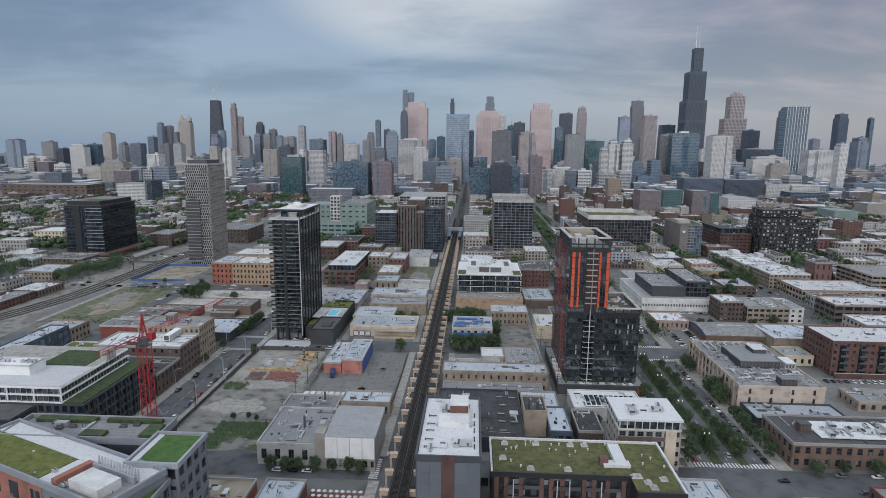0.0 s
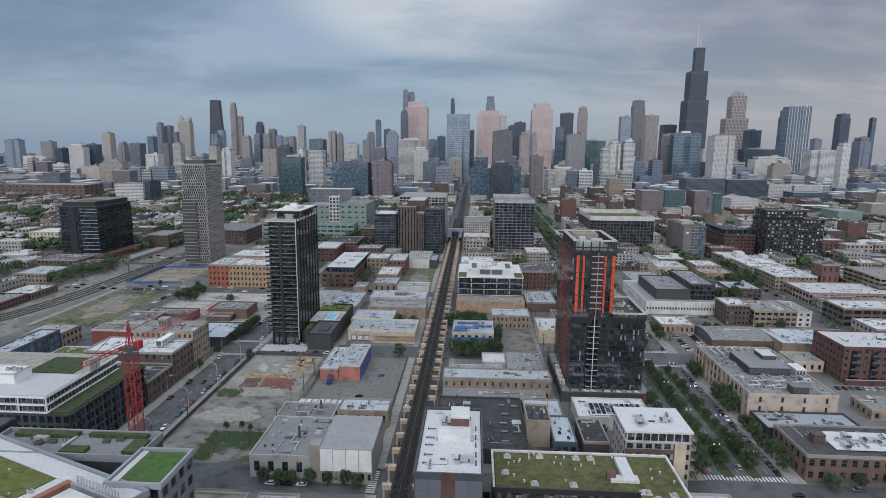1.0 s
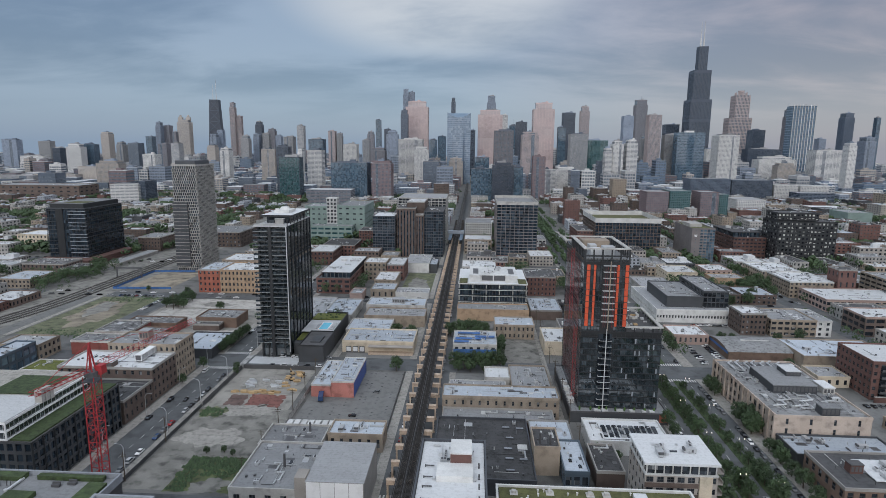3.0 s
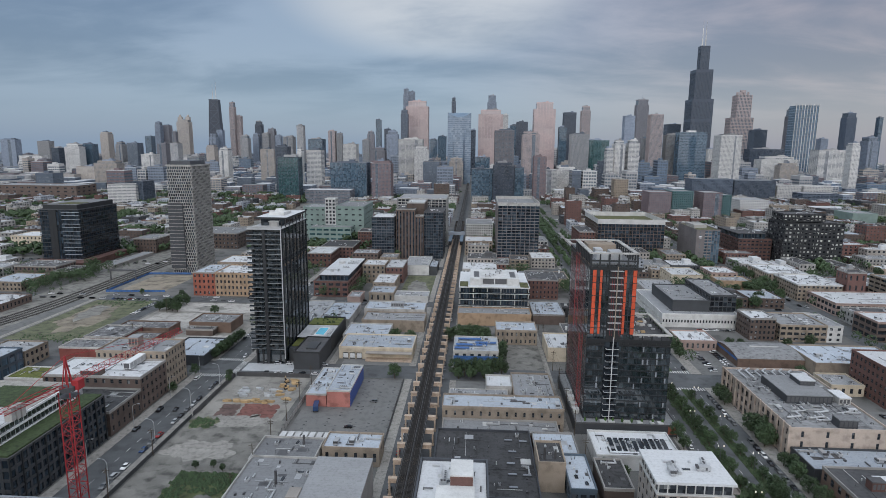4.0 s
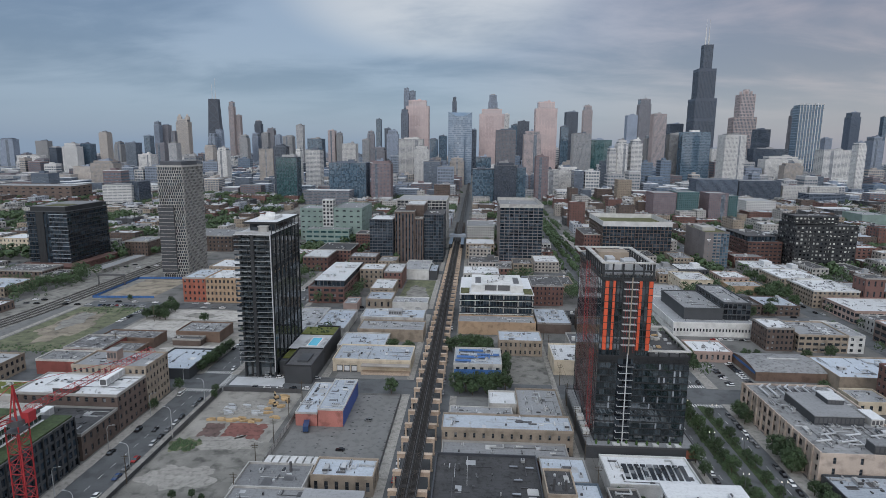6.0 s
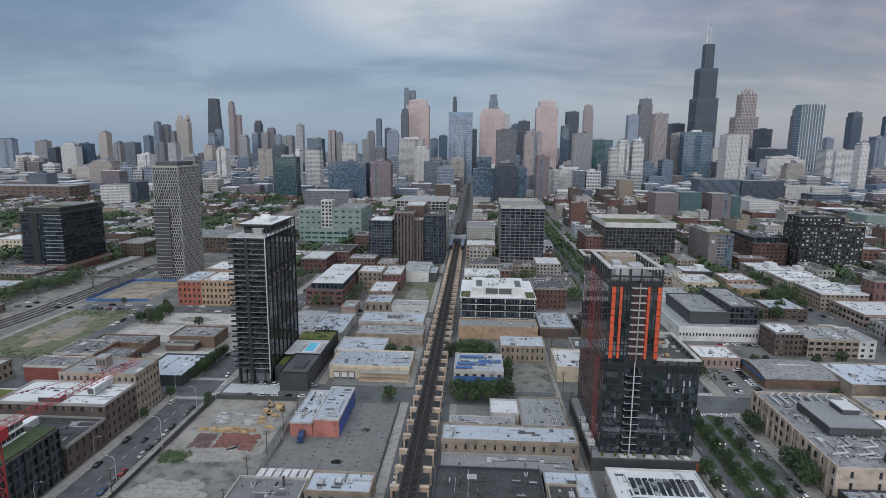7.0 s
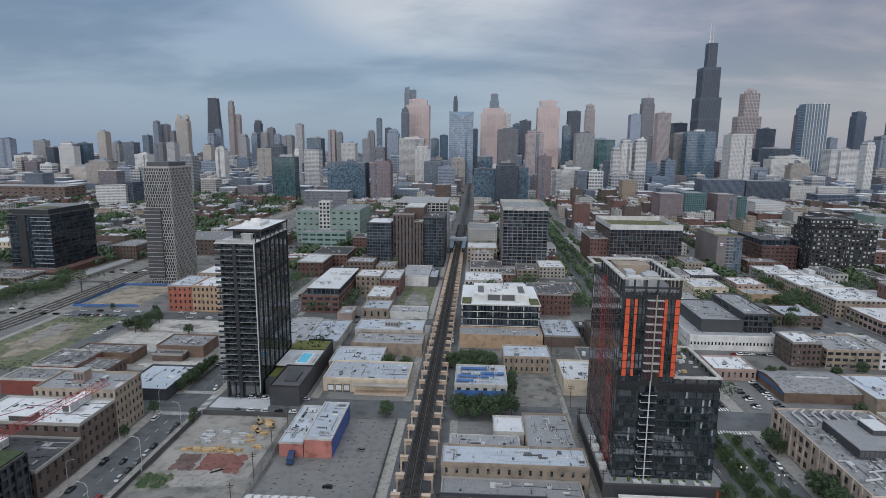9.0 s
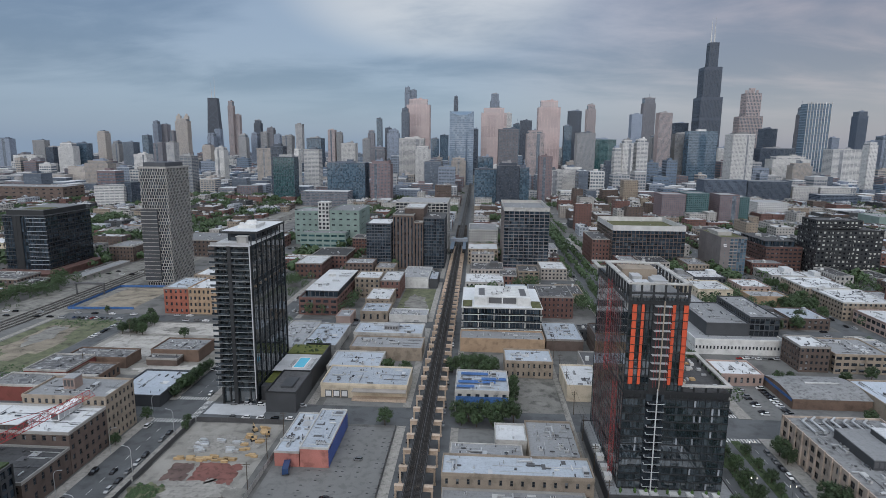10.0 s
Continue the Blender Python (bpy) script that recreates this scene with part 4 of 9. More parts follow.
# ---- south of the boulevard ----
def hotel():
    """A slab of dull mauve panels; one strip of paired windows and one of grey glass on its front."""
    x0, x1, y0, y1, h = 212.5, 234.5, 606, 657, 32.2
    FOOT.append((x0, x1, y0, y1))
    root = thing("hotel", "mauve-grey panelled hotel with a window strip and planted roof", "building", (x0, y0, 0))
    w, d, rows = x1 - x0, y1 - y0, 11
    a, g = Acc(), Acc()
    facade(a, g, (0, d), (0, -1), (-1, 0), d, 0, h, 9, rows, 0.12, 0.3, 0.7)
    facade(a, g, (0, 0), (1, 0), (0, -1), 7.5, 0, h, 1, rows, 0.06, 0.3, 0.7)
    facade(a, g, (7.5, 0), (1, 0), (0, -1), 7.0, 0, h, 2, rows, 0.72, 0.22, 0.82)
    facade(a, g, (14.5, 0), (1, 0), (0, -1), 7.5, 0, h, 3, rows, 0.9, 0.06, 0.95)
    a.face([(w, 0, 0), (w, d, 0), (w, d, h), (w, 0, h)])
    a.face([(w, d, 0), (0, d, 0), (0, d, h), (w, d, h)])
    part("wall", a, "hotel_panel", root)
    part("glazing", g, "window_blue", root, kind="stuff")
    ledge = Acc()
    ledge.box(7.7, 14.3, -0.5, 0.1, 0, 0.3)
    ledge = ledge.mesh("ledge", ("stone",))
    for r in range(1, rows):
        part("ledge", ledge, None, root, at=(0, 0, r * h / rows))
    r = Acc()
    r.box(0, w, 0, d, h, h + 0.2)
    part("roof", r, "roof_green", root, "dull green planted roof")
    r = Acc()
    rim(r, -0.1, w + 0.1, -0.1, d + 0.1, h - 0.2, h + 1.0, 0.4)
    part("parapet", r, "hotel_panel", root)
    r = Acc()
    r.box(3, 15, 16, 36, h + 0.2, h + 3.4)
    r.box(5, 11, 38, 46, h + 0.2, h + 2.4)
    part("penthouse", r, "stone", root)
    s = Acc()
    s.box(2.2, 5.2, -0.2, -0.05, h - 6.2, h - 5.4)
    s.box(2.6, 4.8, -0.2, -0.05, h - 7.4, h - 6.7)
    part("sign_bar", s, "white_panel", root, "small white sign bars")


block("brick_building", "brown brick corner building with a cluttered pale roof", 114, 170, 196.6, 219, 8.8, "warm_brown", "roof_tar", 4.2, 3.6, 0.5, 0.22, 0.78, units=8, single=True, trim="stone")
block("loft_building", "long cream terracotta loft building with a roof full of machines", 114.5, 149.5, 240, 298, 11.5, "rosy_cream", "roof_worn", 3.8, 3.6, 0.6, 0.2, 0.8, units=40, single=True, trim="rosy_cream", front=(8.8, 0.12))
block("shop", "low shop with a pale blue-grey roof and a dark wall", 115, 151.5, 224.5, 239.4, 4.4, "slate", "roof_blue", plain=True, units=4)
block("apartment_building", "dark red brick apartment building with balconies", 178, 246, 285, 311, 17.2, "brick", "roof_white", 3.4, 3.0, 0.5, units=12, single=True, trim="brick")
for k in range(7):
    root = thing("balcony_stack", "stack of black steel balconies before a flat dark strip", "balcony", (183 + k * 9.2, 284.9, 0), "balcony stacks")
    # no hollow here: the shade of the recessed balconies is this strip's colour
    a = Acc()
    a.box(-1.5, 1.5, -0.06, 0.05, 1.6, 15.8)
    part("recess", a, "window_dark", root)
    for r in range(4):
        a = Acc()
        a.box(-1.7, 1.7, -1.5, -0.06, 3.4 * r + 3.2, 3.4 * r + 3.4)
        slab_ob = part("balcony", a, "black", root)
        a = Acc()
        a.box(-1.7, 1.7, -1.5, -1.44, 3.4 * r + 3.4, 3.4 * r + 4.4)
        part("railing", a, "metal_dark", slab_ob)
fence_wall = thing("boundary_wall", "low dark red brick wall before the apartment building", "wall", (178, 281.4, 0))
a = Acc()
a.box(0, 68, 0, 0.5, 0, 2.6)
part("wall", a, "brick", fence_wall)
a = Acc()
a.box(0, 68, -0.08, 0.58, 2.6, 2.8)
part("coping", a, "stone", fence_wall)
block("shop", "low tan brick shop with a grey roof", 166, 200, 244, 258, 4.2, "tan", "roof_grey", 4.2, 4, 0.4, units=5)
block("shop", "low pale shop with a flat roof", 162.5, 177, 297.5, 312, 4.8, "cream", "roof_grey", 4.6, 3.4, 0.4, units=4)
block("shop", "low pinkish brick shop with a white roof", 114.6, 134.4, 354.6, 373, 5.2, "pinkstone", "roof_white", 5.0, 2.8, 0.4, units=6, single=True)
block("office_building", "long white office with a row of square windows", 118, 165, 397.5, 460, 8, "white", "roof_grey", 8, 1.9, 0.5, 0.38, 0.6, units=4)
block("office_building", "dark grey windowless office volume", 126.5, 149.4, 405.5, 450, 6.6, "slate", "roof_grey", plain=True, units=2, base=8.1)
block("office_building", "dark glazed office volume with a gridded front", 149.6, 165.5, 405.5, 452, 10.4, "slate", "roof_grey", 3.4, 2.6, 0.86, 0.1, 0.9, units=1, base=8.1, pane="window_dark")
block("apartment_building", "dark brown apartment building with white balconies", 161, 175.5, 375, 393, 12.8, "brown", "roof_white", 2.9, 2.6, 0.5, units=3)
block("office_building", "tan brick office with wide windows and a grey roof", 177.6, 204, 374, 400, 9.6, "tan", "roof_grey", 3.2, 3.8, 0.72, units=9)
block("office_building", "white-painted end of the tan brick office", 204.2, 213, 374.4, 399.6, 9.4, "white", "roof_grey", 3.2, 4.4, 0.4, units=3)
block("hall", "low workshop with a pale blue-grey roof", 169, 215, 322, 350, 6, "tan", "roof_blue", plain=True, units=7)
block("office_building", "pale cream building with square windows", 158.5, 183, 506, 536, 9.6, "cream", "roof_white", 4.6, 6, 0.36, 0.35, 0.65, units=7)
block("brick_building", "pinkish brick building with a cluttered pale roof", 195, 216, 520, 545, 9.0, "pinkstone", "roof_white", 4.2, 4.0, 0.4, units=8)
block("hall", "pale yellow brick hall", 191, 216.5, 496, 513, 7.8, "buff", "roof_grey", plain=True, units=2)
block("apartment_building", "apartment building with a white roof and dark roof machines", 238, 269, 515, 551, 10.5, "tan", "roof_white", 3.4, 3.2, 0.5, units=16, trim="white")
block("apartment_building", "apartment building with a white roof and dark roof machines", 237, 268.5, 469, 505, 12, "tan", "roof_white", 3.4, 3.2, 0.5, units=16, trim="white")
block("brick_building", "brick building with a white roof and open window bays", 242, 306, 431, 466, 8.2, "pinkstone", "roof_white", 4.1, 4.6, 0.8, 0.2, 0.75, units=12)
block("brick_tower", "squat red brick tower house behind the white roof", 270, 283, 467, 481, 22, "brick", "roof_tar", 7, 5, 0.3, units=1, category="building")
block("car_park_building", "tan concrete car park with open decks", 300, 350, 446, 490, 16.5, "tan", "roof_grey", 3.3, 6, 0.85, 0.4, 0.85, units=4, pane="window_dark")
block("office_building", "pale office with a white roof full of machines", 226, 268, 335, 357, 11, "beige", "roof_white", 3.7, 3.4, 0.5, units=14)
block("brick_building", "brown brick office with wide dark windows", 233.5, 296, 377, 399, 11.6, "brown", "roof_white", 3.9, 5.6, 0.82, 0.22, 0.78, units=8, trim="pinkstone", pane="window_dark")
hotel()
top_storey(block("office_building", "dark red brick office with a set-back dark top", 262, 294, 628, 690, 21, "brick", "roof_tar", 3.5, 4.2, 0.7, 0.3, 0.7, units=7, trim="brick"), 264, 291, 636, 686, 21, 4.6, "slate", "roof_tar")
block("office_building", "wide brown-framed glazed office with a pale roof band", 124, 190, 630, 700, 34.5, "brown", "roof_green", 3.4, 3.4, 0.86, 0.08, 0.92, units=11, trim="sky_white", parapet=4.5, pane="window_navy")
block("office_building", "dark red brick loft", 108, 127, 640, 690, 24, "brick", "roof_tar", 3.8, 3.4, 0.4, units=6)

# ---- north side ----
block("workshop", "low workshop with a flat grey roof and skylights", -72, -48, 186.5, 215, 7.5, "concrete", "roof_grey", 7, 5, 0.4, units=9, single=True)
block("workshop", "grey flat-roofed concrete annex beside the workshop", -74, -52, 216, 232, 5.5, "concrete", "roof_grey", plain=True, units=4)
block("workshop", "small brick building with a pale blue roof", -51, -31, 224, 235, 6.5, "tan", "roof_blue", 6, 3.4, 0.35, units=6, single=True)
block("warehouse", "pale yellow warehouse with three loading doors and a blue-grey roof", -69, -30.5, 327.5, 349, 6, "cream", "roof_blue", plain=True, units=9)
block("warehouse", "low warehouse with a patched grey roof", -72, -47, 350, 372, 5, "concrete", "roof_blue", plain=True, units=6)
block("warehouse", "low warehouse with a pale grey roof", -66, -28.5, 374, 392, 6.5, "tan", "roof_grey", plain=True, units=4)
block("warehouse", "low hall with a pale blue roof and a raised lantern", -68, -30, 393, 412, 8, "concrete", "roof_blue", plain=True, units=4)

top_storey(block("brick_building", "red brick loft with large windows and a set-back glazed top", -116.5, -91, 452, 524, 11, "brick", "roof_tar", 3.7, 5.2, 0.66, units=0, trim="brick"), -113.5, -92, 458, 523, 11, 3.6, "metal_dark", "roof_white")
block("workshop", "pinkish brick annex with a grey roof", -87, -78, 430.5, 447, 5.5, "pinkstone", "roof_grey", plain=True, units=3)
block("brick_building", "tan brick building with fire stairs", -89, -71, 498, 521, 14.5, "tan", "roof_white", 3.8, 3.4, 0.4, units=6)
block("brick_building", "red brick building with a white roof", -70.4, -56.4, 499, 531, 12.8, "brick", "roof_white", 3.8, 3.4, 0.35, units=4)


block("brick_building", "red-orange brick loft with rows of windows", -204.5, -188.2, 447, 476, 17, "orange_brick", "roof_blue", 4.2, 3.2, 0.4, units=6)
block("brick_building", "cream brick loft with arched windows", -188, -150, 447, 476, 17, "buff", "roof_white", 4.2, 3.0, 0.45, units=9)
block("brick_building", "yellow brick loft with rows of windows", -205, -160, 490, 520, 16, "tan", "roof_white", 4.2, 3.2, 0.4, units=9)
block("brick_building", "brown brick warehouse with a white roof along the street", -178, -136, 260, 280, 14.5, "brown", "roof_white", 3.6, 3.4, 0.4, units=5, single=True)
block("brick_building", "dark brown brick annex along the street", -172, -136, 238.5, 259.7, 9.5, "brown", "roof_tar", 4, 3.6, 0.35, units=4, single=True)
block("brick_building", "tan brick corner warehouse with five rows of windows", -168, -136, 280.3, 298, 18, "tan", "roof_grey", 3.3, 2.6, 0.42, units=6, single=True)
block("terrace_building", "low annex with a planted roof and pale edges", -214, -179, 282, 296, 3.2, "concrete", "sedum", plain=True, units=2, trim="white", parapet=0.5)
block("warehouse", "red brick shed with a weathered patchy roof", -210, -170, 313, 326.2, 7.0, "red_brick", "roof_worn", plain=True, units=5, trim="concrete")
block("warehouse", "weathered brick shed with a patchy dark roof", -209, -188.5, 331, 352, 6.6, "red_brick", "roof_patched", plain=True, units=1, trim="concrete")
block("warehouse", "low old brown brick shed with a dark tarred roof", -188, -172.5, 326.5, 346, 5, "warm_brown", "roof_patched", 5, 3, 0.5, units=2)
block("warehouse", "low old shed with a dark tarred roof", -205, -173.5, 352.5, 366, 5, "warm_brown", "roof_patched", plain=True, units=4)
block("workshop", "small brown lean-to before the brick shed", -166, -150, 357.5, 363.6, 3.4, "brown", "roof_tar", plain=True, units=1)
block("shop", "low dark-fronted building with a bright blue-grey roof", -155.5, -134, 312, 340, 4.6, "slate", "roof_blue", units=0, plain=True)
block("warehouse", "low brown brick shed with a worn flat grey roof", -167, -142, 364, 382.5, 5.6, "warm_brown", "roof_worn", plain=True, units=3)
block("office_building", "long glazed hall with a pale blue-grey roof", -230, -219.5, 252, 301, 10.5, "steel", "roof_blue", 5.2, 4.4, 0.8, 0.15, 0.85, units=8, pane="window_blue")
block("warehouse", "tan brick shed with a row of windows", -241, -219.3, 302, 318, 8, "tan", "roof_grey", 4, 3.4, 0.5, units=3)
block("brick_building", "weathered brown brick building with a broken roof line", -381, -345, 496, 521, 8.2, "brown", "roof_patched", 4, 3.6, 0.45, units=7)
block("brick_building", "lower brick end with a blue painted wall", -344.6, -330, 492, 516, 5.4, "brown", "roof_tar", 5, 4, 0.3, units=3)
block("shed", "long low pale shed beside the railway", -328, -318, 530, 597, 3.2, "stone", "roof_grey", plain=True, units=0, parapet=0.2)
block("brick_building", "cream brick building with arched windows", -484, -451, 620, 652, 13, "cream", "roof_white", 4.4, 4, 0.4, units=6)
block("brick_building", "brown brick warehouse with roof machines", -345, -322, 609, 640, 14, "brown", "roof_grey", 3.6, 3.4, 0.35, units=6)
block("brick_building", "brown brick building with a flat roof", -300, -250, 640, 690, 16, "brown", "roof_grey", 4, 4, 0.45, units=9)
block("office_building", "green-panelled block with scattered small windows", -163, -130, 720, 784, 38, "green_panel", "roof_grey", 6.4, 7.5, 0.42, 0.4, 0.66, units=9)
block("office_building", "green-panelled wing behind the stair tower", -203, -176, 724, 760, 36.5, "green_panel", "roof_grey", 6.4, 7.5, 0.42, 0.4, 0.66, units=4)
block("office_building", "low green glazed wing before the green block", -190.5, -141.5, 701, 719, 15.8, "green_panel", "roof_grey", 5, 8, 0.8, 0.3, 0.7, units=6, pane="window_teal")
block("stair_tower", "white gridded stair tower beside the green block", -175.5, -163.2, 719.4, 733, 47, "white", "roof_white", 4.2, 4.5, 0.6, 0.2, 0.8, units=1)
block("apartment_building", "dark glass apartment block with pale balcony edges", -98, -76.5, 592, 628, 41.6, "dark", "roof_white", 2.7, 2.4, 0.85, 0.1, 0.85, units=4, pane="window_navy")
block("apartment_building", "brown ribbed apartment block with narrow windows", -75.6, -57, 600, 640, 49, "brown", "roof_tar", 49, 3.1, 0.4, 0.03, 0.96, units=4, pane="window_navy")
block("apartment_building", "lower brown ribbed wing with narrow windows", -56.8, -49, 601, 611.5, 42.5, "brown", "roof_tar", 42, 2.6, 0.4, 0.03, 0.96, units=1, pane="window_navy")
block("apartment_building", "dark glass apartment block with slim posts", -48.8, -30, 606, 650, 45.5, "dark", "roof_tar", 2.8, 2.4, 0.88, 0.08, 0.9, units=4, pane="window_navy")
block("apartment_building", "windowless brown upper block behind the glass", -66.5, -49, 612, 652, 54, "brown", "roof_white", plain=True, units=3)
block("apartment_building", "concrete frame apartment building under construction", -84, -31, 680, 740, 52, "concrete", "roof_grey", 3.1, 4, 0.85, 0.1, 0.85, units=4)
block("apartment_building", "brown-black apartment tower with sheets over its open floors", 22.8, 62.5, 602, 676, 54, "hotel_panel", "roof_grey", 3.0, 4.4, 0.9, 0.10, 0.88, units=4, pane="window_navy", trim="concrete", parapet=3.0)


def roof_house(label, x0, x1, y0, y1, z, h, wall, roof):
    """A raised machine house on a roof, with a dark louvre band."""
    root = thing("roof_house", label, "roof house", ((x0 + x1) / 2, (y0 + y1) / 2, z))
    X, Y = (x1 - x0) / 2, (y1 - y0) / 2
    a = Acc()
    a.box(-X, X, -Y, Y, 0, h)
    part("wall", a, wall, root)
    a = Acc()
    a.box(-X - 0.1, X + 0.1, -Y - 0.1, Y + 0.1, h, h + 0.35)
    part("roof", a, roof, root)
    a = Acc()
    n = max(3, int(2 * X / 1.5))
    for k in range(n):
        a.box(-X + 0.3 + k * (2 * X - 0.4) / n, -X + 0.3 + (k + 0.7) * (2 * X - 0.4) / n, -Y - 0.05, -Y + 0.02, h * 0.25, h * 0.85)
    part("louvre", a, "metal_dark", root, kind="stuff")


roof_house("dark machine house with a pale roof on the loft", 124, 141.5, 262, 283, 11.5, 3.2, "slate", "roof_grey")
roof_house("small pale machine house on the upper loft roof", 134, 140, 272, 280, 15.05, 1.8, "slate", "roof_white")
roof_house("small grey machine house on the loft roof", 132, 138.5, 241.5, 246, 11.5, 3.0, "slate", "roof_grey")
roof_house("low pale stair house on a loft roof", 144, 148.5, 262, 270, 11.5, 2.6, "concrete", "roof_white")
roof_house("brown stair house on the corner building roof", 121, 125, 206, 209, 8.8, 2.8, "brick", "roof_tar")
roof_house("white machine house on the corner building roof", 150, 158, 203, 208, 8.8, 3.0, "white", "roof_white")
roof_house("brown stair tower on the tan corner warehouse", -157, -152.5, 287.5, 292, 18, 4.2, "pinkstone", "roof_grey")
roof_house("low brown stair house on the white warehouse roof", -162, -154, 260.8, 265, 14.5, 2.2, "brown", "roof_white")
for x, y, z, turn, label in ((-146.5, 274.5, 14.6, 90, "long white air handler on the white warehouse roof"), (-158, 247, 9.6, 90, "long white air handler on the dark annex roof")):
    root = thing("air_handler", label, "air handler", (x, y, z))
    root.rotation_euler[2] = radians(turn)
    a = Acc()
    a.box(-6.5, 6.5, -1.5, 1.5, 0.5, 3.3)
    part("casing", a, "white_panel", root)
    for k in range(5):
        a = Acc()
        a.box(-6.2 + k * 2.6, -4.0 + k * 2.6, -1.58, -1.5, 0.8, 3.0)
        part("access_panel", a, "metal_light", root)
    a = Acc()
    a.box(-6.56, -6.5, -1.2, 1.2, 0.8, 3.0)
    part("louvre", a, "metal_dark", root)
    for x2 in (-5.5, 0, 5.5):
        a = Acc()
        a.box(x2 - 0.2, x2 + 0.2, -1.4, 1.4, 0, 0.5)
        part("foot", a, "metal_dark", root)
roof_house("raised lantern on the low hall roof", -52, -44, 400, 405, 8, 2.4, "roof_grey", "roof_grey")
# tarpaulin strips and a painted front on the pale shop
for y, x0, x1 in ((316.35, -8.8, 13.2), (319, -8.4, -1), (324, -8, 8), (327.5, 2, 12.6), (333, -7, 5)):
    a = Acc()
    if y < 317:
        a.box(x0, x1, y - 0.06, y + 0.06, 2.6, 7.4)
    else:
        a.box(x0, x1, y, y + 2.6, 10.2, 10.35)
    tagged(part("tarpaulin", a, "blue_tarp"), "bright blue tarpaulin on the pale shop", "tarpaulin")
# the coral warehouse's blue side, the pale warehouse's doors and canopy
a = Acc()
a.box(-50.99, -50.85, 270.2, 299.8, 0.3, 6.4)
tagged(part("painted_wall", a, "billboard_blue"), "deep blue painted side wall of the coral warehouse", "wall", "", "structure")
for k in range(3):
    root = thing("loading_door", "white loading door in a dark surround", "door", (-65.5 + k * 3.6, 327.3, 0.1), "loading doors")
    a = Acc()
    a.box(-1.5, 1.5, -0.1, 0.1, 0, 3.4)
    part("surround", a, "metal_dark", root)
    a = Acc()
    a.box(-1.2, 1.2, -0.16, -0.1, 0.6, 3.0)
    part("leaf", a, "roof_white", root)
root = thing("loading_canopy", "long pale loading canopy before the warehouse", "canopy", (-42, 325.6, 0))
a = Acc()
a.box(-12.5, 11.3, -1.8, 1.8, 4.2, 4.6)
part("roof", a, "beige", root)
a = Acc()
a.box(-12.5, 11.3, -1.6, 1.8, 0, 1.1)
part("dock", a, "beige_paint", root)
# chimneys and stacks
for x, y, h0, h1 in ((-59, 200, 7.5, 12), (-58.5, 228, 5, 9), (24.5, 216, 10, 14), (28, 216, 10, 13.4), (-4, 234, 4, 7)):
    root = thing("chimney", "round grey metal chimney on a workshop roof", "chimney", (x, y, h0))
    a = Acc()
    a.tube((0, 0, 0), (0, 0, h1 - h0), 0.45, 0.4, 10)
    part("pipe", a, "metal_dark", root)
# skylight bank on the white shop
root = thing("skylight", "bank of dark sawtooth skylights on a white roof", "skylight", (60, 236, 5))
for k in range(10):
    a = Acc()
    x = -10 + k * 2.1
    a.face([(x, -4, 0), (x + 1.5, -4, 0), (x + 1.5, 4, 0.9), (x, 4, 0.9)], 0)
    a.face([(x, 4, 0), (x, 4, 0.9), (x + 1.5, 4, 0.9), (x + 1.5, 4, 0)], 0)
    part("pane", a, "window", root)


def curved_hall():
    """Low hall under a shallow barrel roof with a ridge light."""
    FOOT.append((134, 170, 329, 359))
    root = thing("hall", "low hall with a gently curved grey roof and painted wall", "building", (152, 344, 0))
    X, Y, n = 16.5, 13.5, 10
    a, r = Acc(), Acc()
    a.box(-X, X, -Y, Y, 0, 4.6)
    for k in range(n):
        y0, y1 = -Y + 2 * Y * k / n, -Y + 2 * Y * (k + 1) / n
        z0, z1 = 4.7 + 2.0 * (1 - (y0 / Y) ** 2), 4.7 + 2.0 * (1 - (y1 / Y) ** 2)
        r.face([(-X - 0.3, y0, z0), (X + 0.3, y0, z0), (X + 0.3, y1, z1), (-X - 0.3, y1, z1)])
        a.face([(-X, y0, 4.6), (-X, y1, 4.6), (-X, y1, z1), (-X, y0, z0)])
        a.face([(X, y0, 4.6), (X, y0, z0), (X, y1, z1), (X, y1, 4.6)])
    part("wall", a, "warm_brown", root)
    part("roof", r, "roof_worn", root)
    q = Acc()
    q.box(-X * 0.3, X * 0.6, -0.5, 0.5, 6.6, 7.1)
    part("ridge_light", q, "white", root)
    q = Acc()
    q.box(-X - 0.12, -X, -Y + 1, Y - 1, 3.2, 4.5)
    part("mural", q, "blue_tarp", root, "blue painted mural panel")


curved_hall()
block("apartment_building", "black apartment block with many pale square windows", 296, 351, 610, 643, 40, "black", "roof_tar", 3.5, 3.6, 0.55, 0.25, 0.75, units=6, trim="black", pane="window_lit")
block("roof_house", "set-back black top storeys with pale square windows", 297, 336, 616, 640, 7, "black", "roof_tar", 3.5, 3.6, 0.55, 0.25, 0.75, units=4, trim="black", base=40.8, pane="window_lit", category="roof house")
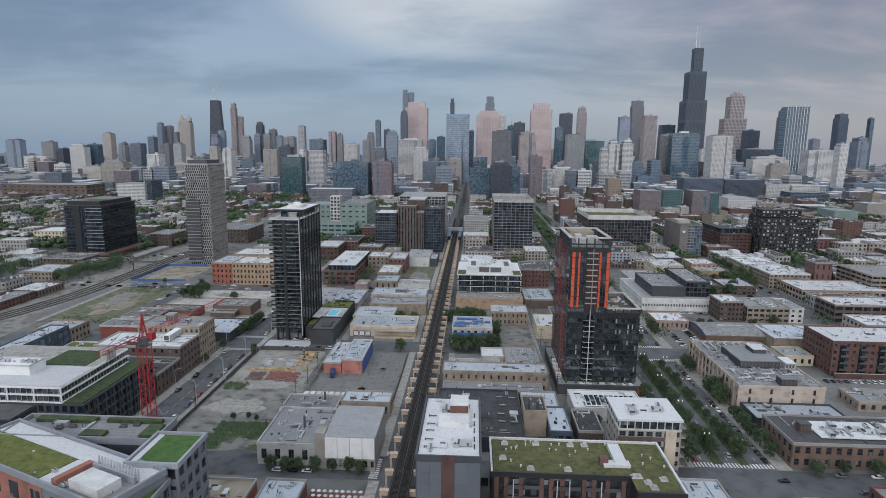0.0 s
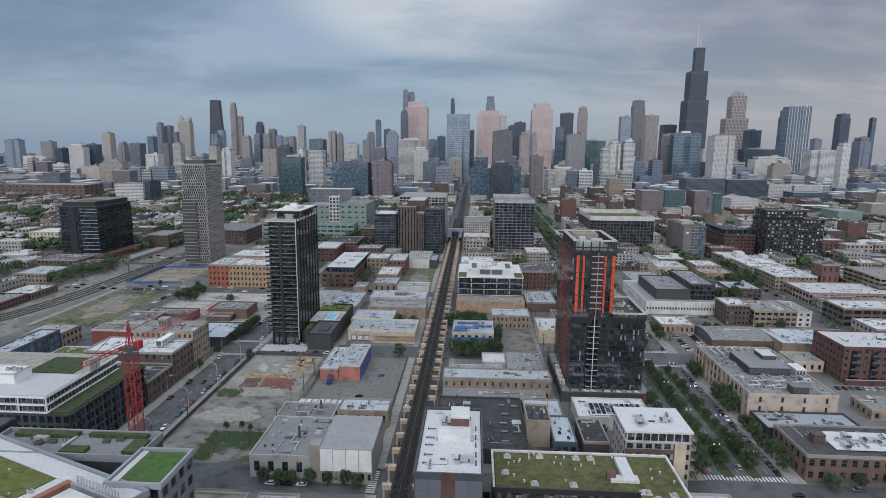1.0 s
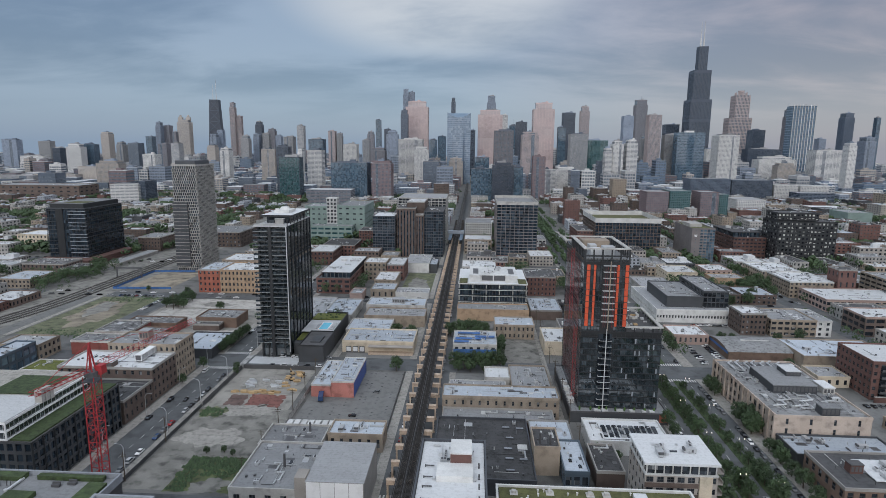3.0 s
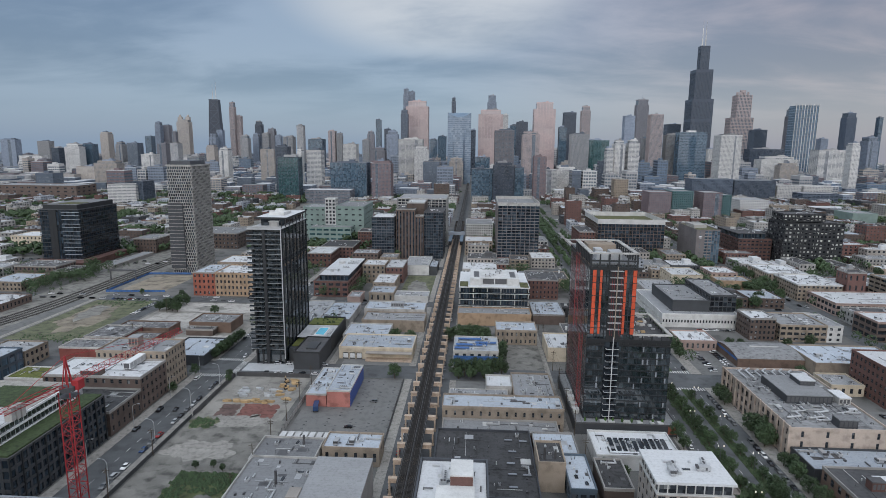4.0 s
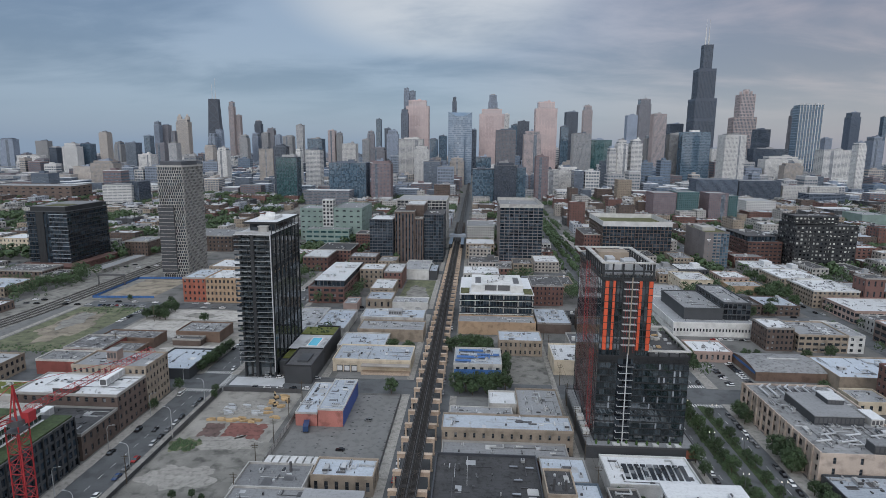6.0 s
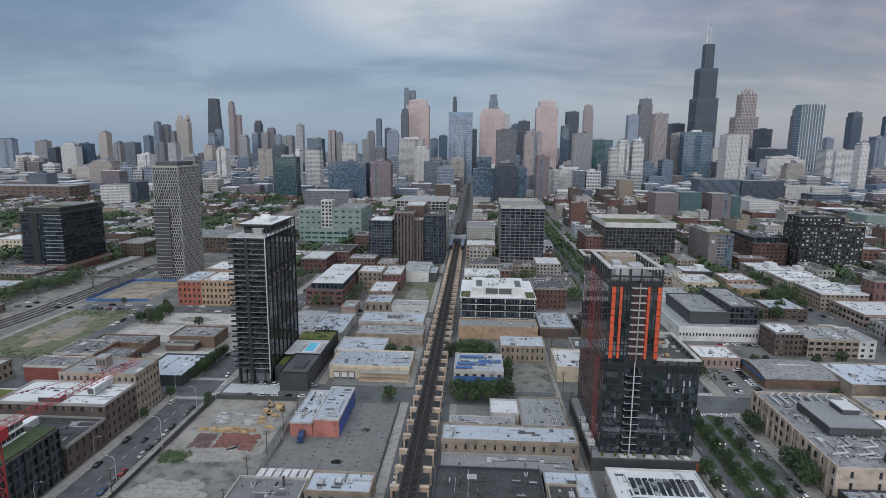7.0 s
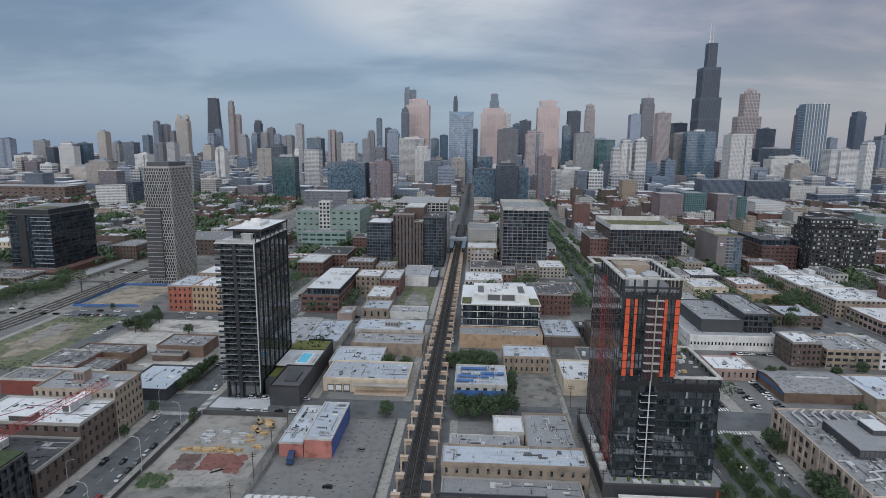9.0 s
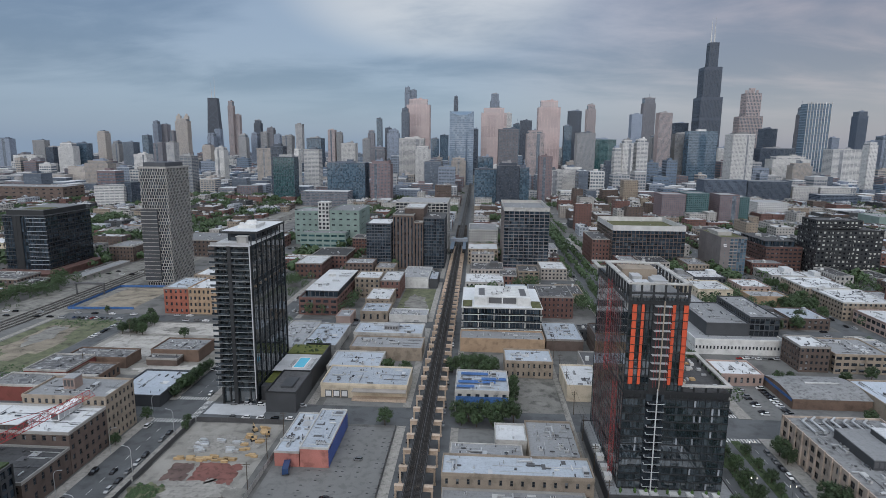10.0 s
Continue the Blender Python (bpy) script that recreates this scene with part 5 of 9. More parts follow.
# pilasters and long pipes of the terracotta loft
for k in range(14):
    root = thing("pilaster", "cream terracotta pilaster on the loft front", "pilaster", (114.3, 240.4 + k * 4.4, 0), "loft pilasters")
    a = Acc()
    a.box(-0.35, 0.2, -0.45, 0.45, 0, 12.6)
    part("shaft", a, "rosy_cream", root)
for k in range(7):
    root = thing("roof_pipe", "long pale insulated pipe run on the loft roof", "pipe", (119 + 3.6 * k, 284.5 + (k % 2), 11.6), "loft pipe runs")
    a = Acc()
    a.tube((0, 0, 0.7), (0, 9, 0.7), 0.4, 0.4, 8)
    a.tube((0, 9, 0.7), (2.6, 11.5, 0.7), 0.4, 0.4, 8)
    a.tube((0, 0, 0), (0, 0, 0.7), 0.4, 0.4, 8)
    part("pipe", a, "metal_light", root)
for k in range(6):
    root = thing("roof_pipe", "long pale insulated pipe run on the loft roof", "pipe", (117 + 4.2 * k, 248 + (k % 2) * 5, 11.6), "loft pipe runs")
    a = Acc()
    a.tube((0, 0, 0.6), (6, 1.5, 0.6), 0.35, 0.35, 8)
    a.tube((6, 1.5, 0.6), (6, 5, 0.6), 0.35, 0.35, 8)
    part("pipe", a, "metal_light", root)


# pale cluttered platform on the corner building
deck = thing("roof_deck", "pale grey roof deck crowded with machines", "roof deck", (136, 207, 8.9))
a = Acc()
a.box(-10, 14, -6, 7, 0.3, 0.6)
for x in range(-9, 14, 4):
    a.box(x, x + 0.3, -5.5, 6.5, 0, 0.3)
part("platform", a, "roof_white", deck)
ddice = random.Random(4)
for k in range(16):
    m = part("rooftop_unit", UNITS[ddice.choice((0, 1, 2, 5, 6))], None, deck, at=(ddice.uniform(-8, 12), ddice.uniform(-4.5, 5.5), 0.6))
    m.scale = (0.7, 0.7, 0.7)
    m.rotation_euler[2] = ddice.choice((0, 1.571))

# ---- black residential tower with balconies ----
def balcony_tower():
    x0, x1, y0, y1, h = -110.4, -94.0, 317, 361, 69
    FOOT.append((x0, -70, 310, 372))
    root = thing("apartment_tower", "black apartment tower with pale-edged balconies and a glazed side", "tower", ((x0 + x1) / 2, (y0 + y1) / 2, 0))
    X, Y, st = (x1 - x0) / 2, (y1 - y0) / 2, 2.44
    body = Acc()
    body.box(-X + 1.5, X - 0.25, -Y + 1.6, Y, 0, h)
    part("glazing", body, "tower_glass", root)
    for bx in ((-1.3, 0.2, -Y, -Y + 1.7), (-X + 1.3, -X + 2.0, -Y + 0.4, -Y + 1.8), (-X + 4.4, -X + 4.8, -Y + 1.2, -Y + 1.8), (X - 3.2, X - 2.8, -Y + 1.2, -Y + 1.8), (X - 0.6, X, -Y + 0.2, -Y + 1.8)):
        w = Acc()
        w.box(*bx, 0, h)
        part("pier", w, "black", root)
    slab = Acc()
    slab.box(0, 7.5, 0, 1.9, 0, 0.15)
    slab = slab.mesh("balcony_slab", ("slab_grey",))
    guard = Acc()
    guard.box(0.05, 7.45, 0.03, 0.07, 0.24, 1.05)
    guard.box(0.05, 7.45, 0.0, 0.1, 1.05, 1.1)
    guard = guard.mesh("balcony_guard", ("window_tower",))
    rows = int((h - 8) / st)
    for r in range(rows + 1):
        z = 8 + r * st
        for x in (-X - 0.8, 0.4):
            ledge = part("balcony_slab", slab, None, root, at=(x, -Y - 0.25, z - 0.16))
            if r < rows:
                part("balcony_guard", guard, None, ledge)
    post = Acc()
    post.box(X - 0.25, X + 0.12, -Y - 0.2, -Y + 0.25, 3, h)
    part("corner_post", post, "balcony_edge", root, "pale metal corner post")
    fin = Acc()
    fin.box(0, 0.42, -0.16, 0.16, 4, h + 4)
    fin = fin.mesh("fin", ("black",))
    rib = Acc()
    rib.box(0, 0.16, -0.03, 0.03, 8, h)
    rib = rib.mesh("mullion", ("metal_dark",))
    for k in range(8):
        y = -Y + 2.2 + k * (2 * Y - 2.5) / 7
        part("fin", fin, None, root, at=(X - 0.25, y, 0))
        if k < 7:
            part("mullion", rib, None, root, at=(X - 0.3, y + 2.6, 0))
    band = Acc()
    for r in range(rows + 1):
        band.box(X - 0.27, X - 0.16, -Y + 1.7, Y, 8 + r * st - 0.07, 8 + r * st + 0.07)
    part("floor_band", band, "black", root, kind="stuff")
    # roof terrace and crown
    a = Acc()
    a.box(-X - 0.6, X, -Y - 0.3, Y, h, h + 0.35)
    part("roof_terrace", a, "roof_white", root, "pale roof terrace")
    rail = Acc()
    for k in range(9):
        rail.box(-X + k * 2 * X / 8, -X + k * 2 * X / 8 + 0.1, -Y - 0.2, -Y - 0.1, h + 0.35, h + 1.5)
    rail.box(-X, X, -Y - 0.2, -Y - 0.1, h + 1.45, h + 1.55)
    rail.box(-X, X, -Y - 0.2, -Y - 0.16, h + 0.4, h + 1.4)
    part("railing", rail, "metal_light", root)
    c = Acc()
    c.box(-X + 2.5, X - 2.0, -Y + 12, Y - 2, h + 0.35, h + 4)
    part("penthouse", c, "window_dark", root)
    c = Acc()
    c.box(-X + 0.2, X + 0.2, -Y + 9, Y, h + 4, h + 4.7)
    part("crown_roof", c, "roof_white", root, "white flat crown roof")
    c = Acc()
    c.box(-X + 0.1, X + 0.3, -Y + 8.9, -Y + 9.0, h + 3.9, h + 4.9)
    c.box(X + 0.2, X + 0.32, -Y + 8.9, Y, h + 3.9, h + 4.9)
    part("crown_edge", c, "black", root)
    c = Acc()
    c.box(-4, 4, -3, 9, h + 4.7, h + 6.2)
    c.tube((0, 3, h + 6.2), (0, 3, h + 7.6), 2.6, 2.2, 12)
    c.tube((-3, -1, h + 6.2), (-3, -1, h + 7.0), 1.0, 1.0, 10)
    part("rooftop_unit", c, "white", root)
    c = Acc()
    c.box(1, 5, -Y + 5, -Y + 7.5, h + 0.35, h + 3.2)
    c.box(0.6, 5.4, -Y + 4.6, -Y + 7.9, h + 3.2, h + 3.4)
    part("bar_shelter", c, "concrete", root)
    return root


balcony_tower()


def tower_podium():
    root = thing("podium", "black podium with a roof pool, planting and terraces", "podium", (-86, 340, 0))
    a = Acc()
    a.box(-7.8, -2, -18, 31, 0, 6.5)
    part("wall", a, "slate", root)
    a = Acc()
    a.box(-1.8, 11, -29, -5, 0, 8.5)
    part("wall", a, "slate", root)
    a = Acc()
    a.box(-1.8, 11, -4.9, 31, 0, 8.2)
    part("wall", a, "black", root)
    a = Acc()
    a.box(-1.4, 10.6, -28.6, -5.4, 8.5, 8.6)
    part("roof", a, "roof_tar", root)
    for bx in ((-1.9, 11.1, -29.1, -28.75), (-1.9, 11.1, -5.35, -5.0), (-1.9, -1.55, -28.7, -5.4), (10.75, 11.1, -28.7, -5.4)):
        a = Acc()
        a.box(*bx, 8.5, 9.2)
        part("parapet", a, "black", root)
    for bx in ((-1.9, 11.1, 30.75, 31.1), (10.75, 11.1, -4.6, 30.7)):
        a = Acc()
        a.box(*bx, 8.2, 9.5)
        part("parapet", a, "black", root)
    a = Acc()
    a.box(-7.6, 10.6, -4.4, 17, 8.2, 8.4)
    part("pool_deck", a, "balcony_edge", root, "pale paved pool deck")
    a = Acc()
    rim(a, 0.4, 6.2, -0.6, 12.6, 8.4, 8.52, 0.5)
    part("pool_edge", a, "white_panel", root)
    a = Acc()
    a.box(0.9, 5.7, -0.1, 12.1, 8.4, 8.46)
    part("pool", a, "pool_water", root, "bright blue swimming pool")
    for bx in ((-7.6, 10.4, 18, 30.5, 8.25, 8.7), (-7.4, -2.4, -14, -2, 6.5, 7.0)):
        a = Acc()
        a.box(*bx)
        part("planting", a, "sedum", root, "yellow-green planted terrace")
    dice = random.Random(6)
    for _ in range(16):
        a = Acc()
        x, y, r = dice.uniform(-6.5, 9.5), dice.uniform(18.6, 30), dice.uniform(0.4, 0.9)
        a.tube((x, y, 8.7), (x, y, 8.7 + r), r, r * 0.4, 7)
        part("shrub", a, "planting", root)
    a = Acc()
    a.box(3, 8, -24, -14, 8.6, 9.5)
    part("rooftop_unit", a, "slate", root)
    sun_bed = Acc()
    sun_bed.box(0, 0.7, 0, 1.8, 0.3, 0.42)
    sun_bed.box(0, 0.7, 1.2, 1.8, 0.42, 0.6)
    sun_bed.box(0.05, 0.65, 0.1, 1.7, 0, 0.3)
    sun_bed = sun_bed.mesh("sun_lounger", ("metal_light",))
    for x, n, y in ((-86 + 7.4, 10, 339.5), (-86 - 1.4, 8, 340.5)):
        for k in range(n):
            ob = tagged(new("sun_lounger", sun_bed), "grey sun lounger on the pool deck", "lounger", "loungers beside the pool")
            ob.location = (x, y + k * 1.3, 8.42)
            ob.rotation_euler[2] = -math.pi / 2


tower_podium()


# ---- black tower with orange panels, a lower wing and a podium ----
def panel_tower():
    x0, y0 = 44.5, 258.0
    W, WW, D, DB, DW = 17.5, 32.0, 32.5, 45.5, 30.0            # upper part, with the wing, crown depth, whole depth, wing depth
    foot, hw, h = 4.6, 37.0, 71.0
    FOOT.append((38, 82, 248, 306))
    root = thing("apartment_tower", "black glass tower under construction with orange panels and a hoist", "tower", (x0, y0, 0))
    dice = random.Random(5)
    # glass in storey-high sheets, each hung a hair out of true
    pitch = 2.5
    low = int((hw - foot) / pitch)
    panes = []
    for k in range(4):
        g = Acc()
        g.box(0, 2.66, 0, 0.12, 0.14, pitch - 0.14)
        panes.append(g.mesh("pane", ("tower_glass" if k < 3 else "window_tower",)))
    for r in range(low):
        for c in range(12):
            if 4.4 < (c + 0.5) * WW / 12 < 4.5:
                continue
            ob = part("pane", panes[dice.choice((0, 1, 2))], None, root, at=(c * WW / 12, 0.22, foot + r * pitch))
            ob.rotation_euler = (dice.uniform(-0.012, 0.012), 0, dice.uniform(-0.012, 0.012))
    core = Acc()
    core.box(0.25, WW - 0.25, 0.5, DW, foot, hw)
    part("core", core, "black", root)
    core = Acc()
    core.box(0.1, W - 0.25, 0.35, DB, hw, h - 4.6)
    part("core", core, "tower_glass", root)
    side = Acc()
    side.box(-0.02, 0.12, 0.4, DB, foot, 66.4)
    part("side_glazing", side, "tower_glass", root, "dark mirroring glass side wall")
    f = Acc()
    for r in range(low + 1):
        f.box(-0.05, WW, 0, DW + 0.2, foot + r * pitch - 0.16, foot + r * pitch + 0.16)
    f.box(-0.05, WW + 0.05, -0.05, DW + 0.2, hw - 0.9, hw + 0.2)
    for r in range(11):
        z = 39.2 + 2.53 * r
        f.box(-0.05, W, 0.1, DB + 0.1, z - 0.13, z + 0.13)
    f.box(-0.08, W + 0.05, 0, DB + 0.1, 64.5, 65.6)
    part("floor_band", f, "black", root, kind="stuff")
    m = Acc()
    m.box(-0.03, 0.03, 0.05, 0.3, foot, hw)
    m = m.mesh("mullion", ("black",))
    for k in range(19):
        part("mullion", m, None, root, at=(WW * k / 18, 0, 0))
    m = Acc()
    m.box(-0.07, 0.07, 0.0, 0.4, hw, 67)
    m = m.mesh("mullion", ("black",))
    for k in range(15):
        part("mullion", m, None, root, at=(W * k / 14, 0, 0))
    m = Acc()
    m.box(-0.1, 0.1, -0.05, 0.05, foot, 66.4)
    m = m.mesh("mullion", ("black",))
    for k in range(17):
        part("mullion", m, None, root, at=(-0.02, 0.4 + (DB - 0.6) * k / 16, 0))
    # grey concrete columns and drawn blinds behind the glass
    p = Acc()
    p.box(0, 0.55, 0.0, 0.05, 0.2, 2.2)
    p = p.mesh("blind", ("grey",))
    for col in (12, 15, 17):
        for r in range(low):
            if dice.random() < 0.22:
                part("blind", p, None, root, at=(WW * col / 18 + 0.25, 0.13, foot + pitch * r))
    for k in range(6):
        part("blind", p, None, root, at=(WW * dice.choice((1, 2, 9, 10, 13, 16)) / 18 + dice.uniform(0.2, 0.9), 0.13, foot + pitch * dice.randrange(low)))
    # orange panels in four columns, one panel a storey
    for a0, a1 in ((1.05, 2.35), (3.75, 4.6), (12.85, 13.75), (16.1, 17.45)):
        q = Acc()
        q.box(a0, a1, -0.12, 0.15, 0.14, 2.39)
        q = q.mesh("orange_panel", ("red_panel",))
        for r in range(10):
            part("orange_panel", q, None, root, at=(0, 0, 39.2 + 2.53 * r))
    # balcony stack before flat sheets with a recess's shade put into their colour
    q = Acc()
    q.box(7.2, 12.6, -0.02, 0.3, hw, 65)
    part("recess", q, "black", root)
    q = Acc()
    q.box(6.9, 12.3, -0.02, 0.3, foot, hw)
    part("recess", q, "window_dark", root)
    b = Acc()
    b.box(-2.45, 2.45, -1.45, 0.2, 0, 0.17)
    b = b.mesh("balcony_slab", ("balcony_edge",))
    gr = Acc()
    gr.box(-2.4, 2.4, -1.43, -1.40, 0.2, 1.0)
    gr = gr.mesh("balcony_guard", ("window_dark",))
    for r in range(low):
        ledge = part("balcony_slab", b, None, root, at=(9.7, 0, foot + 1.4 + pitch * r))
        part("balcony_guard", gr, None, ledge)
    for r in range(10):
        part("balcony_slab", b, None, root, at=(9.9, 0, 41.3 + 2.53 * r))
    for x, za, zb in ((9.6, foot, hw + 1.5), (9.8, hw + 1, 66)):
        post = Acc()
        post.box(x, x + 0.34, -1.62, -1.35, za, zb)
        part("balcony_post", post, "balcony_edge" if za < hw else "tan", root, "pale upright post between the balconies")
    for x in (8.1, 8.9, 11.4, 12.0):
        post = Acc()
        post.box(x, x + 0.06, -1.6, -1.54, hw + 2, 64)
        part("hanging_rope", post, "hoist_red", root, "thin red safety line")
    # crown: dark storey, open frame, sunk roof
    c = Acc()
    for k in range(6):
        c.box(W * k / 5 - 0.25, W * k / 5 + 0.25, -0.1, 0.5, 65, h)
    for k in range(10):
        c.box(-0.1, 0.5, D * k / 9 - 0.25, D * k / 9 + 0.25, 65, h)
        c.box(W - 0.5, W + 0.1, D * k / 9 - 0.25, D * k / 9 + 0.25, 65, h)
    c.box(0, W, -0.12, 0.5, 67.6, 68.2)
    part("crown_frame", c, "black", root, kind="stuff")
    c = Acc()
    rim(c, -0.5, W + 0.4, -0.4, D + 0.4, h - 0.45, h, 1.5)
    part("crown_rim", c, "concrete", root, "pale grey rim around the open crown")
    c = Acc()
    rim(c, -2.9, W - 1.0, D + 0.5, DB, h - 2.4, h - 2.0, 1.3)
    part("crown_rim", c, "concrete", root, "pale grey rim around the open crown")
    c = Acc()
    c.box(0.6, W - 0.6, 0.6, DB - 0.6, h - 4.6, h - 4.2)
    part("roof", c, "roof_grey", root)
    for bx in ((8.4, 12.8, 6, 9.5, 3.6), (3.5, 8.0, 7, 12, 2.6), (9, 13.5, 11.5, 14, 3.2), (4.5, 7.5, 15, 20, 3.0), (12.5, 15.5, 17, 22, 2.0)):
        c = Acc()
        c.box(bx[0], bx[1], bx[2], bx[3], h - 4.2, h - 4.2 + bx[4])
        n = int((bx[1] - bx[0]) / 0.7)
        for k in range(n):
            c.box(bx[0] + k * 0.7 + 0.1, bx[0] + k * 0.7 + 0.3, bx[2] - 0.12, bx[2], h - 3.9, h - 4.5 + bx[4])
        part("rooftop_unit", c, dice.choice(("metal_light", "white")), root)
    c = Acc()
    c.box(3, 14.5, 23, 31, h - 4.2, h - 0.6)
    part("stair_house", c, "tan", root)
    # wing terrace
    c = Acc()
    rim(c, W - 0.2, WW + 0.4, -0.3, DW + 0.3, hw + 1.9, hw + 2.4, 1.35)
    part("wing_rim", c, "concrete", root, "pale rim round the wing terrace")
    c = Acc()
    for k in range(5):
        c.box(W + (WW - W) * k / 4 - 0.22, W + (WW - W) * k / 4 + 0.2, 0.0, 0.5, hw, hw + 2.0)
    for k in range(1, 8):
        c.box(WW - 0.5, WW, DW * k / 8, DW * k / 8 + 0.5, hw, hw + 2.0)
    part("wing_frame", c, "black", root, kind="stuff")
    c = Acc()
    c.box(W + 0.2, WW - 0.6, 0.6, DW - 0.4, hw, hw + 0.3)
    part("wing_roof", c, "roof_tar", root)
    for k in range(26):
        c = Acc()
        x, y = dice.uniform(W + 1, WW - 2.6), dice.uniform(1.5, 26)
        c.box(x, x + dice.uniform(0.5, 1.6), y, y + dice.uniform(0.5, 1.8), hw + 0.3, hw + dice.uniform(0.6, 1.5))
        part("stacked_material", c, dice.choice(("metal_light", "white", "concrete", "wood_new", "metal_dark")), root)
    # podium
    c = Acc()
    c.box(-3.5, WW + 3.5, -4.6, 46, 0, foot - 0.3)
    part("podium_wall", c, "slate", root)
    c = Acc()
    c.box(WW - 0.2, WW + 3.54, -4.62, 2, 1.0, foot - 0.36)
    part("orange_panel", c, "orange_brick", root)
    c = Acc()
    rim(c, -3.6, WW + 3.6, -4.7, 46, foot - 0.3, foot + 0.3, 0.35)
    part("podium_parapet", c, "metal_dark", root)
    c = Acc()
    c.box(-3.2, WW + 3.2, -4.3, 45.6, foot - 0.3, foot - 0.2)
    part("podium_roof", c, "roof_grey", root)
    for x, wd in ((6.2, 2.6), (9.4, 2.4), (15.2, 2.7), (20.5, 2.0), (25.5, 1.4), (28.4, 2.0)):
        c = Acc()
        c.box(x, x + wd, -3.6, -1.6, foot - 0.2, foot + 0.35)
        part("stacked_material", c, "white", root)
    for k in range(9):
        c = Acc()
        x = 1 + k * 3.6 + dice.uniform(-0.6, 0.6)
        c.tube((x, -2.2, foot - 0.2), (x, -2.2, foot + 0.5), 0.35, 0.4, 8)
        c.tube((x, -2.2, foot + 0.5), (x, -2.2, foot + 1.6), 0.55, 0.1, 6)
        part("planter", c, "lawn", root, "small green shrub in a pot")
    for y in (4, 9, 16, 22):
        c = Acc()
        c.box(-3.1, -0.8, y, y + 2.4, foot - 0.2, foot + 1.5)
        c.box(-3.2, -0.7, y - 0.1, y + 2.5, foot + 1.5, foot + 1.62)
        part("site_cabin", c, "white", root)
    # north side: thin pinkish sheeting strips and red hoist masts
    for k in range(13):
        c = Acc()
        y = 8 + k * 2.8
        c.box(-0.2, -0.13, y, y + 0.22, foot + 2, 64)
        part("sheeting_strip", c, "rust_cloth", root, "dull pink protective sheeting strip")
    for y, z0, top in ((20.0, 36.0, 67.5), (6.0, foot, 37.5)):
        c = Acc()
        for dx, dy in ((0, 0), (1.2, 0), (0, 1.2), (1.2, 1.2)):
            c.beam((-1.7 + dx, y + dy, z0), (-1.7 + dx, y + dy, top), 0.07)
        z = z0
        while z < top - 1.5:
            c.beam((-1.7, y, z), (-0.5, y, z + 1.3), 0.05)
            c.beam((-1.7, y, z), (-1.7, y + 1.2, z + 1.3), 0.05)
            c.beam((-1.7, y, z), (-0.5, y, z), 0.05)
            z += 1.3
        c.box(-0.5, 0, y, y + 0.2, z0 + 3, z0 + 3.2)
        part("hoist_mast", c, "hoist_red", root, "red lattice hoist mast")
    return root


panel_tower()


